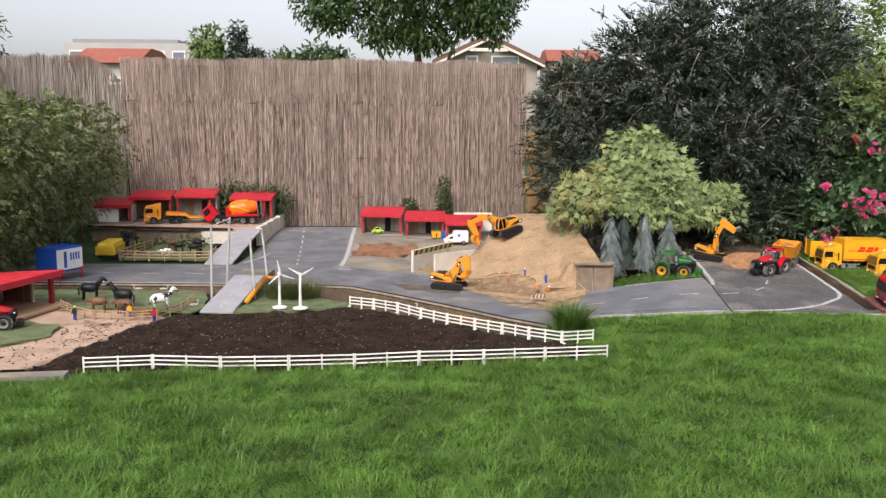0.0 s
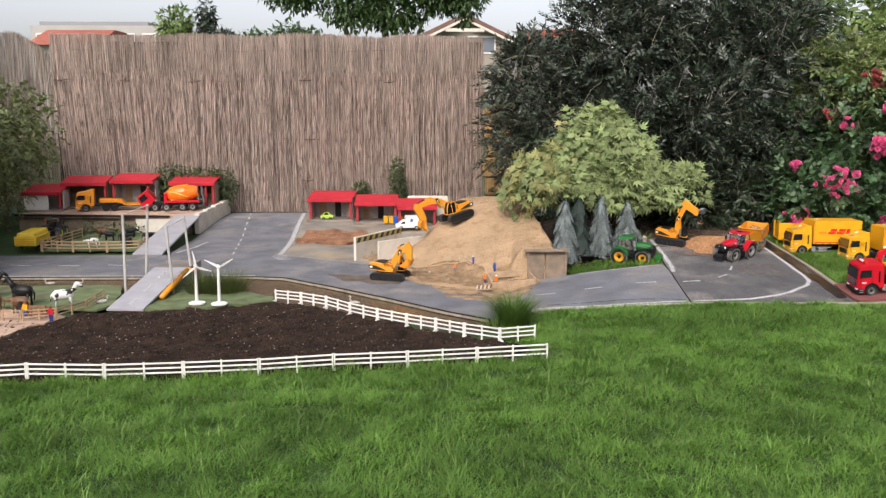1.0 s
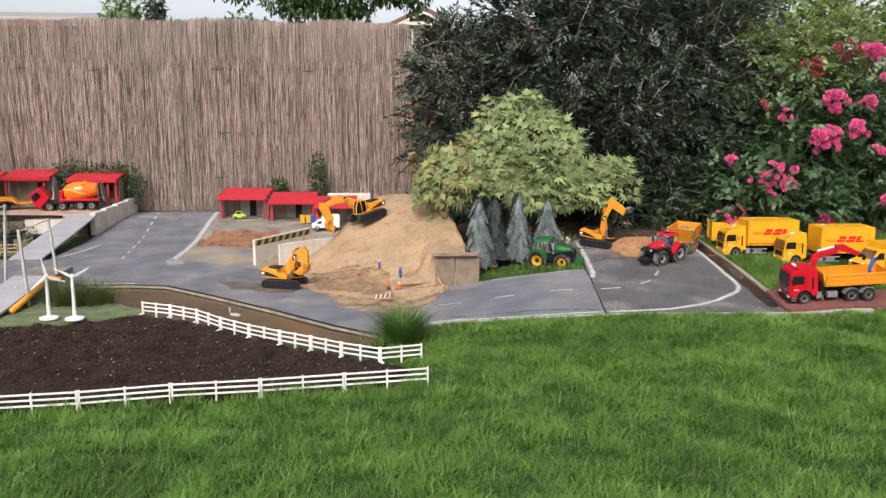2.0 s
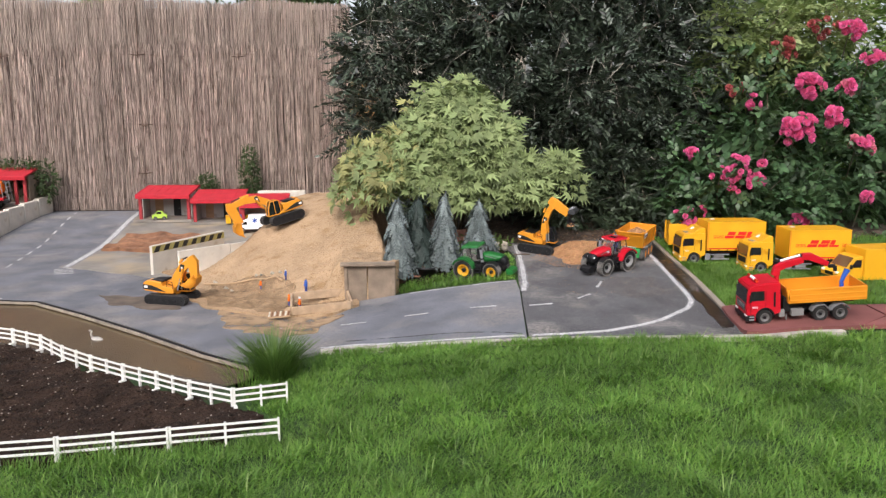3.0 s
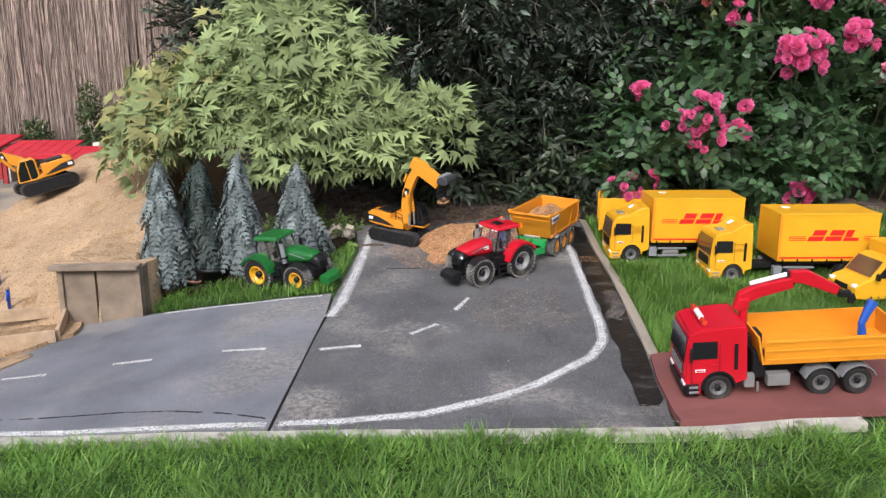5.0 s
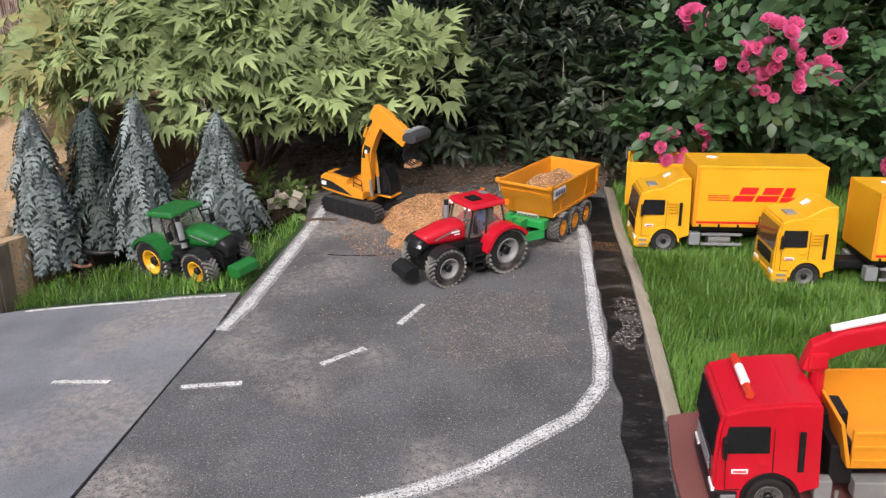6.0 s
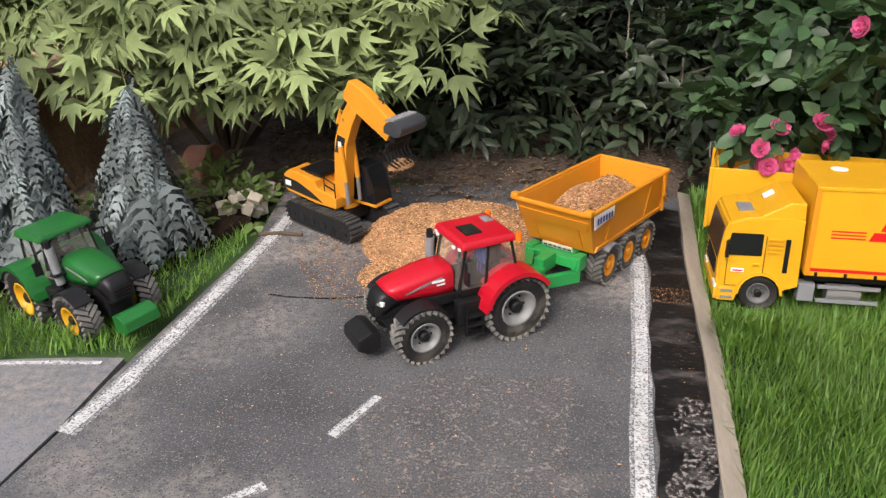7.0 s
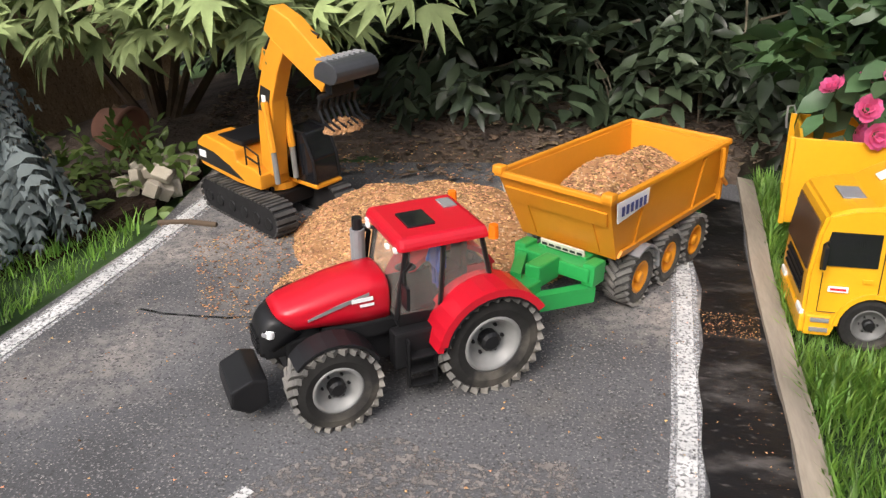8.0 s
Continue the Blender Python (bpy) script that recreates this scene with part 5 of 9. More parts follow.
def tractor(m, body, rim_mat, label, base=0.18, hood_z=(0.148, 0.128), cab_x=0.0, dark=BLACK, fender=None, extras=True):
    """A farm tractor; origin on the ground below the rear axle."""
    ob = thing("toy_tractor", m, label, "toy tractor")
    for s in (1, -1):
        wheel(ob, 0, s * 0.060, 0.061, 0.061, 0.046, rim_mat, 20, dish=0.35)
        wheel(ob, base, s * 0.060, 0.049, 0.049, 0.040, rim_mat, 18, dish=0.3)
        bm = arch(0.064, 0.070, s * 0.036, s * 0.086, 5, 150, (0, 0.064))
        slab(bm, [(0.066, s * 0.036, 0.085), (0.062, s * 0.036, 0.105), (-0.055, s * 0.036, 0.10), (-0.06, s * 0.036, 0.08)], 0.003)
        guard = part("rear_mudguard", bm, fender or body, ob)
        part("guard_lip", arch(0.0600, 0.0700, s * 0.0855, s * 0.0885, 12, 148, (0, 0.064)), fender or body, guard)
        part("guard_rim", arch(0.0590, 0.0612, s * 0.076, s * 0.0890, 8, 150, (0, 0.064)), dark, ob)
        part("front_mudguard", arch(0.0525, 0.0555, s * 0.044, s * 0.078, 40, 150, (base, 0.049), 8), dark, ob)
        bm = tube(bmesh.new(), [(0.085, s * 0.050, 0.165), (0.10, s * 0.068, 0.166), (0.10, s * 0.070, 0.15)], 0.0022, 5)
        box(bm, (0.10, s * 0.072, 0.140), (0.004, 0.016, 0.026), 0.001)
        part("mirror", bm, dark, ob)
        bm = box(bmesh.new(), (0.082, s * 0.050, 0.066), (0.055, 0.020, 0.046), 0.004)
        for z in (0.026, 0.044, 0.062):
            box(bm, (0.080, s * 0.066, z), (0.030, 0.014, 0.003), 0.001)
        for x in (0.064, 0.096):
            box(bm, (x, s * 0.064, 0.052), (0.003, 0.008, 0.060), 0.001)
        part("step", bm, dark, ob)
    bm = box(bmesh.new(), (0.09, 0, 0.065), (0.26, 0.05, 0.05), 0.004)
    rod(bm, (0, -0.05, 0.058), (0, 0.05, 0.058), 0.012)
    rod(bm, (base, -0.05, 0.047), (base, 0.05, 0.047), 0.010)
    box(bm, (0.12, 0, 0.088), (0.12, 0.07, 0.022), 0.004)
    box(bm, (-0.05, 0, 0.055), (0.05, 0.03, 0.02), 0.002)
    part("chassis", bm, dark, ob)
    rear, fore = hood_z
    # stations from the cab to the nose: top x, slant, half width, low z, top z
    red = [(0.104, 0.0, 0.0335, 0.098, rear - 0.003), (0.108, 0.0, 0.0345, 0.097, rear), (0.135, 0.05, 0.0350, 0.098, rear - 0.001), (0.165, 0.25, 0.0345, 0.100, rear - 0.006), (0.195, 0.55, 0.0330, 0.102, fore + 0.006), (0.218, 0.85, 0.0305, 0.102, fore), (0.229, 1.05, 0.0285, 0.102, fore - 0.006)]
    hood_ob = part("hood", hood_shell(red), body, ob, smooth=True)
    for s in (1, -1):
        # a pale print that runs back along the side of the hood
        bm = slab(bmesh.new(), [(0.196, s * 0.0338, 0.1125), (0.128, s * 0.0352, 0.130), (0.128, s * 0.0352, 0.1335), (0.160, s * 0.0346, 0.1265), (0.196, s * 0.0336, 0.115)], 0.0009 * (1 if s > 0 else -1))
        part("stripe", bm, SILVER, hood_ob, "pale print along the hood")
        if extras:
            bm = box(bmesh.new(), (0.131, s * 0.0362, 0.1195), (0.016, 0.0008, 0.0032))
            box(bm, (0.136, s * 0.0362, 0.1265), (0.024, 0.0008, 0.0045))
            part("print", bm, DECAL_WHITE, hood_ob)
            lamp = Matrix.Translation((0.2375, s * 0.0195, 0.1015)) @ Matrix.Rotation(s * radians(28), 4, "Z") @ Matrix.Rotation(radians(-14), 4, "Y")
            headlight = part("headlight", box(bmesh.new(), (0, 0, 0), (0.008, 0.019, 0.0095), 0.003, lamp), LAMP_CLEAR, hood_ob)
            part("bulb", box(bmesh.new(), (0.0042, 0.001, -0.001), (0.002, 0.008, 0.005), 0.001, lamp), GREY, headlight)
    nose = [(0.226, 1.05, 0.0280, 0.098, fore - 0.007), (0.236, 0.80, 0.0270, 0.090, fore - 0.010), (0.243, 0.40, 0.0250, 0.080, fore - 0.019), (0.246, 0.15, 0.0230, 0.074, fore - 0.028), (0.2465, 0.0, 0.0190, 0.074, fore - 0.036)]
    grille = part("grille", hood_shell(nose), dark, hood_ob, smooth=True)
    bm = box(bmesh.new(), (0.212, 0, 0.086), (0.062, 0.048, 0.032), 0.005)
    for k in range(4):
        box(bm, (0.2475, 0, 0.078 + 0.006 * k), (0.003, 0.034, 0.002))
    part("grille_bars", bm, dark, grille)
    bm = prism(bmesh.new(), [(0.244, 0.024), (0.244, 0.054), (0.260, 0.058), (0.284, 0.047), (0.286, 0.028), (0.266, 0.016)], -0.035, 0.035, 0.003)
    part("front_weight", bm, dark if body is not GREEN else GREEN, ob)
    # cab
    cab = part("cab", box(bmesh.new(), (0.05, 0, 0.098), (0.10, 0.092, 0.02), 0.004), dark, ob)
    posts = (((0.102, 0.046, 0.10), (0.088, 0.045, 0.182)), ((0.052, 0.050, 0.10), (0.046, 0.047, 0.182)), ((-0.012, 0.046, 0.125), (0.000, 0.044, 0.182)))
    for s in (1, -1):
        for a, b in posts:
            part("post", rod(bmesh.new(), (a[0], s * a[1], a[2]), (b[0], s * b[1], b[2]), 0.003, n=6), dark, cab)
        bm = slab(bmesh.new(), [(0.100, s * 0.0465, 0.105), (0.054, s * 0.050, 0.105), (0.048, s * 0.048, 0.18), (0.089, s * 0.0455, 0.18)], 0.0008)
        slab(bm, [(0.050, s * 0.050, 0.105), (0.03, s * 0.049, 0.108), (-0.009, s * 0.046, 0.13), (0.002, s * 0.0445, 0.18), (0.045, s * 0.047, 0.18)], 0.0008)
        part("window", bm, CLEAR, cab)
    part("windscreen", slab(bmesh.new(), [(0.103, -0.044, 0.105), (0.103, 0.044, 0.105), (0.090, 0.043, 0.18), (0.090, -0.043, 0.18)], 0.0008), CLEAR, cab)
    bm = box(box(bmesh.new(), (0.022, 0, 0.122), (0.03, 0.032, 0.012), 0.004), (0.006, 0, 0.142), (0.008, 0.032, 0.045), 0.003)
    part("seat", bm, dark, cab)
    bm = rod(bmesh.new(), (0.085, 0, 0.105), (0.072, 0, 0.135), 0.003)
    lathe(bm, [(0.010, -0.0012), (0.0125, 0), (0.010, 0.0012)], (0.072, 0, 0.136), "z", 12)
    part("steering_wheel", bm, dark, cab)
    bm = box(bmesh.new(), (0.047, 0, 0.188), (0.108, 0.112, 0.014), 0.0055, None, (0.93, 0.9))
    roof = part("roof", bm, body, ob)
    if extras:
        part("roof_hatch", box(bmesh.new(), (0.062, 0.006, 0.1958), (0.032, 0.040, 0.003), 0.001), PANE_DARK, roof)
    if extras:
        part("roof_plate", box(bmesh.new(), (0.012, -0.022, 0.1958), (0.016, 0.024, 0.003), 0.001), SILVER, roof)
    for y in (0.049, -0.049):
        if extras:
            part("beacon", rod(bmesh.new(), (-0.01, y * 1.1, 0.180), (-0.01, y * 1.1, 0.195), 0.006, 0.005, 10), ORANGE_LAMP, roof)
        for x in (0.102, 0.106) if extras else ():
            part("work_lamp", box(bmesh.new(), (x - 0.002, y * (0.9 if x < 0.104 else 0.62), 0.1815), (0.004, 0.007, 0.005), 0.001), LAMP_CLEAR, roof)
    bm = rod(bmesh.new(), (0.112, -0.046, 0.10), (0.112, -0.046, 0.172), 0.0085, n=12)
    part("exhaust", bm, GREY, ob)
    bm = rod(bmesh.new(), (0.112, -0.046, 0.172), (0.112, -0.046, 0.186), 0.006, n=10)
    tube(bm, [(0.112, -0.046, 0.128), (0.10, -0.056, 0.130), (0.097, -0.05, 0.165), (0.108, -0.046, 0.172)], 0.003, 5)
    box(bm, (0.112, -0.046, 0.120), (0.022, 0.022, 0.006), 0.002)
    part("exhaust_pipe", bm, dark, ob)
    return ob


red_tractor = tractor(place(2.59, 6.397, 214.3, 0.1555), RED, SILVER, "glossy red toy tractor with dusty tyres on the dark road")
green_tractor = tractor(place(1.735, 6.41, 327.8, 0.118), GREEN, YELLOW, "green toy tractor with yellow rims parked on grass", base=0.17, extras=False)


def toy_figure(m, jacket, label, hat, arms=True, tall=0.11):
    """A small plain moulded figure, one mesh."""
    k = tall / 0.11
    bm = bmesh.new()
    for s in (1, -1):
        rod(bm, (0, s * 0.009 * k, 0), (0, s * 0.008 * k, 0.05 * k), 0.0065 * k, 0.008 * k, 8)
        if arms:
            rod(bm, (0.0, s * 0.016 * k, 0.082 * k), (0.008 * k, s * 0.023 * k, 0.05 * k), 0.0055 * k, 0.004 * k, 8)
    box(bm, (0, 0, 0.068 * k), (0.018 * k, 0.030 * k, 0.040 * k), 0.004 * k)
    lathe(bm, [(0.002 * k, -0.011 * k), (0.008 * k, -0.008 * k), (0.0098 * k, 0), (0.008 * k, 0.008 * k), (0.002 * k, 0.011 * k)], (0, 0, 0.099 * k), "z", 12)
    lathe(bm, [(0.013 * k, 0.0), (0.0105 * k, 0.002 * k), (0.009 * k, 0.009 * k), (0.003 * k, 0.012 * k)], (0, 0, 0.101 * k), "z", 12)
    for f in bm.faces:
        z = f.calc_center_median().z
        f.material_index = 1 if z > 0.1 * k else (2 if z < 0.05 * k else 0)
    ob = link("toy_figure", bm, (jacket, hat, DECAL_BLUE))
    ob.matrix_basis = m
    return tagged(ob, label, "toy figure")


LIME = material("lime_plastic", (0.42, 0.62, 0.08), 0.5, spread=0.06)
toy_figure(red_tractor.matrix_basis @ pose(0.034, 0.004, 0.097), BLUE, "small moulded driver in a lime cap in the red tractor", LIME, True, 0.078)


def dump_trailer(m):
    """A three-axle dump trailer; origin on the ground below the body's front rim."""
    ob = thing("toy_trailer", m, "amber toy dump trailer with green chassis, full of wood chips", "toy trailer")
    ln, w, top, low = 0.365, 0.166, 0.181, 0.082
    # the tub: outer and inner shells
    bm = bmesh.new()

    def ring(inset, z, front, back):
        h = w / 2 - inset
        return [bm.verts.new(v) for v in ((front, h, z), (front, -h, z), (back, -h, z), (back, h, z))]

    t = 0.005
    a, b = ring(0.012, low, -0.055, -ln + 0.006), ring(0.002, top - 0.006, -0.002, -ln + 0.002)
    c, d = ring(0.002 + t, top - 0.006, -0.002 - t, -ln + 0.002 + t), ring(0.012 + t, low + t, -0.055 - t, -ln + 0.006 + t)
    for lo, hi in ((a, b), (b, c), (c, d)):
        for k in range(4):
            bm.faces.new((lo[k], lo[(k + 1) % 4], hi[(k + 1) % 4], hi[k]))
    bm.faces.new(a[::-1]), bm.faces.new(d)
    bmesh.ops.recalc_face_normals(bm, faces=bm.faces)
    tub = part("tub", bm, AMBER, ob)
    for s in (1, -1):
        part("rim_rail", box(bmesh.new(), (-ln / 2, s * (w / 2 - 0.001), top - 0.004), (ln + 0.004, 0.0075, 0.007), 0.002), AMBER, tub)
        for x in (-0.10, -0.28):
            part("side_rib", slab(bmesh.new(), [(x - 0.004, s * (w / 2 - 0.009), low + 0.006), (x + 0.004, s * (w / 2 - 0.009), low + 0.006), (x + 0.004, s * (w / 2 + 0.001), top - 0.01), (x - 0.004, s * (w / 2 + 0.001), top - 0.01)], 0.003 * s), AMBER, tub)
        bm = slab(bmesh.new(), [(-0.055, s * (w / 2 - 0.008), low + 0.003), (-0.36, s * (w / 2 - 0.008), low + 0.003), (-0.36, s * (w / 2 - 0.006), low + 0.012), (-0.06, s * (w / 2 - 0.006), low + 0.012)], -0.004 * s)
        part("sill_rail", bm, AMBER, tub)
        bm = slab(bmesh.new(), [(-0.022, s * (w / 2 + 0.001), 0.144), (-0.098, s * (w / 2 + 0.002), 0.152), (-0.096, s * (w / 2 + 0.003), 0.173), (-0.012, s * (w / 2 + 0.003), 0.173)], -0.0015 * s)
        sticker = part("sticker", bm, DECAL_WHITE, tub, "white sticker with dark print")
        bm = bmesh.new()
        for k in range(6):
            x = -0.024 - 0.0115 * k
            slab(bm, [(x, s * (w / 2 + 0.0045), 0.154), (x - 0.006, s * (w / 2 + 0.0045), 0.154), (x - 0.003, s * (w / 2 + 0.0052), 0.167), (x + 0.003, s * (w / 2 + 0.0052), 0.167)], -0.0006 * s)
        part("print", bm, DECAL_BLUE, sticker)
    for x, wd in ((0.002, w + 0.004), (-ln, w)):
        part("rim_rail", box(bmesh.new(), (x - 0.003, 0, top - 0.004), (0.008, wd, 0.008), 0.002), AMBER, tub)
    bm = bmesh.new()
    for y in (0.048, -0.048):
        slab(bm, [(-0.0505, y - 0.002, low + 0.008), (-0.0505, y + 0.002, low + 0.008), (-0.0225, y + 0.002, top - 0.042), (-0.0225, y - 0.002, top - 0.042)], 0.0025)
    slab(bm, [(-0.0235, -0.070, top - 0.044), (-0.0235, 0.070, top - 0.044), (-0.0105, 0.074, top - 0.022), (-0.0105, -0.074, top - 0.022)], 0.0025)
    part("front_ribs", bm, AMBER, tub)
    for s in (1, -1):
        part("corner_cap", box(bmesh.new(), (-0.002, s * (w / 2 - 0.004), top + 0.001), (0.016, 0.016, 0.012), 0.004), AMBER, tub)
    part("tailgate", box(bmesh.new(), (-ln - 0.004, 0, (low + top) / 2), (0.008, w - 0.006, top - low - 0.004), 0.002), AMBER, tub)
    for s in (1, -1):
        part("tailgate_arm", tube(bmesh.new(), [(-ln + 0.035, s * (w / 2 + 0.004), top - 0.006), (-ln + 0.028, s * (w / 2 + 0.005), top - 0.05), (-ln, s * (w / 2 + 0.004), low + 0.03)], 0.0035, 5), AMBER, tub)
    plate = part("plate", box(bmesh.new(), (-0.044, 0, low + 0.001), (0.004, 0.066, 0.011), 0.001, None, (1, 1), (0.004, 0)), WHITE_WALL, tub, "white plate with dark print")
    bm = bmesh.new()
    for k in range(6):
        box(bm, (-0.0405, -0.0265 + 0.0106 * k, low + 0.0015), (0.0015, 0.0078, 0.0062))
    part("print", bm, DECAL_BLACK, plate)
    # chassis and drawbar
    bm = bmesh.new()
    for s in (1, -1):
        box(bm, (-0.20, s * 0.030, 0.068), (0.32, 0.014, 0.022), 0.002)
        box(bm, (-0.035, s * 0.052, 0.066), (0.03, 0.018, 0.030), 0.003)
        slab(bm, [(-0.03, s * 0.045, 0.050), (-0.03, s * 0.060, 0.050), (0.045, s * 0.022, 0.050), (0.045, s * 0.006, 0.050)], 0.022)
    box(bm, (-0.032, 0, 0.066), (0.030, 0.11, 0.020), 0.003)
    box(bm, (0.052, 0, 0.056), (0.05, 0.030, 0.018), 0.003)
    box(bm, (0.005, 0, 0.066), (0.05, 0.022, 0.03), 0.003)
    rod(bm, (0.07, 0, 0.056), (0.085, 0, 0.056), 0.006)
    for x in (-0.116, -0.204, -0.292):
        rod(bm, (x, -0.06, 0.038), (x, 0.06, 0.038), 0.007)
    box(bm, (-0.335, 0, 0.060), (0.012, 0.13, 0.02), 0.002)
    part("chassis", bm, BRIGHT_GREEN, ob)
    for x in (-0.116, -0.204, -0.292):
        for s in (1, -1):
            wheel(ob, x, s * 0.064, 0.040, 0.040, 0.036, AMBER, 15, AMBER, 0.22, TYRE_GREY)
    for s in (1, -1):
        part("mudguard", arch(0.042, 0.045, s * 0.046, s * 0.086, 55, 178, (-0.116, 0.042), 8), GREY, ob)
    return ob


trailer = dump_trailer(place(2.677, 6.497, 241.2, 0.170, -3))


def chip_heap(name, m, rx, ry, height, base_z, n, label, seed):
    """A heap of wood chips: an uneven mound with chips lying on it."""
    r = np.random.default_rng(seed)
    bm = bmesh.new()
    rows = []
    top = lambda u, v: base_z + height * max(0.0, 1 - (u * u + v * v)) ** 0.8 * (1 + 0.35 * noise.noise((u * 2.2 + seed, v * 2.2, 0))) + 0.004 * noise.noise((u * 9, v * 9, seed))
    k = 64
    for i in range(k + 1):
        row = []
        for j in range(k + 1):
            u, v = -1 + 2 * i / k, -1 + 2 * j / k
            q = max(abs(u), abs(v)) / max(1e-6, math.hypot(u, v))
            u, v = u * q, v * q
            row.append(bm.verts.new((u * rx, v * ry, top(u, v))))
        rows.append(row)
    for i in range(k):
        for j in range(k):
            bm.faces.new((rows[i][j], rows[i + 1][j], rows[i + 1][j + 1], rows[i][j + 1]))
    ob = link(name, bm, SAWDUST, True)
    ob.matrix_basis = m
    tagged(ob, label, "wood chips")
    a, q = r.uniform(0, 6.283, n), np.sqrt(r.uniform(0, 1, n)) * 1.02
    u, v = q * np.cos(a), q * np.sin(a)
    at = np.column_stack([u * rx, v * ry, [top(x, y) + 0.0003 for x, y in zip(u, v)]])
    ang = r.uniform(0, 6.283, n)
    fwd = np.column_stack([np.cos(ang), np.sin(ang), r.normal(0, 0.12, n)])
    vs, fs = scatter([(-1, -0.42, -0.12), (1, -0.36, -0.12), (0.95, 0.42, -0.12), (-0.9, 0.36, -0.12), (-0.6, 0, 0.14), (0.6, 0.05, 0.16)], [(0, 1, 5), (0, 5, 4), (1, 2, 5), (2, 3, 4), (2, 4, 5), (3, 0, 4)], at, fwd, np.tile([0.0, 0, 1], (n, 1)), r.uniform(0.0012, 0.0045, n))
    chips = tagged(bulk("chip_layer", vs, fs, CHIP), kind="stuff")
    chips.parent = ob
    return ob


chip_heap("sawdust_load", trailer.matrix_basis @ pose(-0.195, 0, 0), 0.155, 0.070, 0.045, 0.128, 3200, "heaped brown wood chips lying in the trailer", 5)
chip_heap("sawdust_mound", pose(2.495, 6.72, 0.176, 3.5, 0, 0), 0.24, 0.195, 0.085, -0.004, 8000, "loose pile of orange-brown wood chips on the road", 8)
chip_heap("sawdust_mound", pose(2.40, 6.57, 0.166, 4, 0, 40), 0.12, 0.09, 0.02, -0.004, 4000, "thin spread of orange-brown wood chips on the road", 9)
pebbles("chip_scatter", [(2.12, 6.62), (2.24, 6.42), (2.45, 6.36), (2.7, 6.55), (2.5, 6.75), (2.2, 6.78)], lambda x, y: road_top(x, y) + 0.003, 3200, CHIP, (0.0012, 0.0042), "wood chips spilled round the pile", "wood chips", 0.3)
pebbles("chip_scatter", [(2.0, 5.9), (2.95, 5.9), (2.98, 6.95), (2.05, 6.95)], lambda x, y: road_top(x, y) + 0.003, 1100, CHIP, (0.001, 0.0034), "stray wood chips strewn on the road", "wood chips", 0.3)
pebbles("chip_scatter", [(2.885, 6.49), (2.955, 6.49), (2.96, 6.55), (2.885, 6.555)], lambda x, y: road_top(x, y) + 0.005, 420, CHIP, (0.0007, 0.0022), "drift of wood chips across the tar strip", "wood chips", 0.3)
pebbles("chip_scatter", [(2.15, 6.92), (2.95, 6.92), (2.95, 7.2), (2.2, 7.2)], lambda x, y: ground_z(x, y) + 0.012, 900, CHIP, (0.0015, 0.005), "wood chips strewn over the soil behind the road", "wood chips", 0.3)
pebbles("chip_scatter", [(2.89, 6.1), (2.98, 6.1), (2.985, 6.4), (2.9, 6.4)], lambda x, y: road_top(x, y) + 0.005, 140, CHIP, (0.0007, 0.0022), "stray wood chips strewn on the tar strip", "wood chips", 0.3)
GRIT = material("road_grit", (0.30, 0.28, 0.25), 0.9, spread=0.3, scale=60, island=0.6)
pebbles("road_grit", [(1.95, 5.35), (2.85, 5.3), (2.97, 6.9), (2.1, 6.9)], lambda x, y: road_top(x, y) + 0.0015, 2600, GRIT, (0.0008, 0.0024), "fine pale grit strewn on the road", "grit", 0.4)


TRACK_GREY = material("dusty_track_rubber", (0.062, 0.060, 0.058), 0.75, spread=0.4, scale=30, fine=200, spots=(0.15, 0.135, 0.11), spot_scale=25, spot_at=0.6, ramp_soft=0.2, spec=0.3)
BUCKET_GREY = material("dark_grey_plastic", (0.045, 0.047, 0.052), 0.35, spread=0.15, scale=30, fine=200)


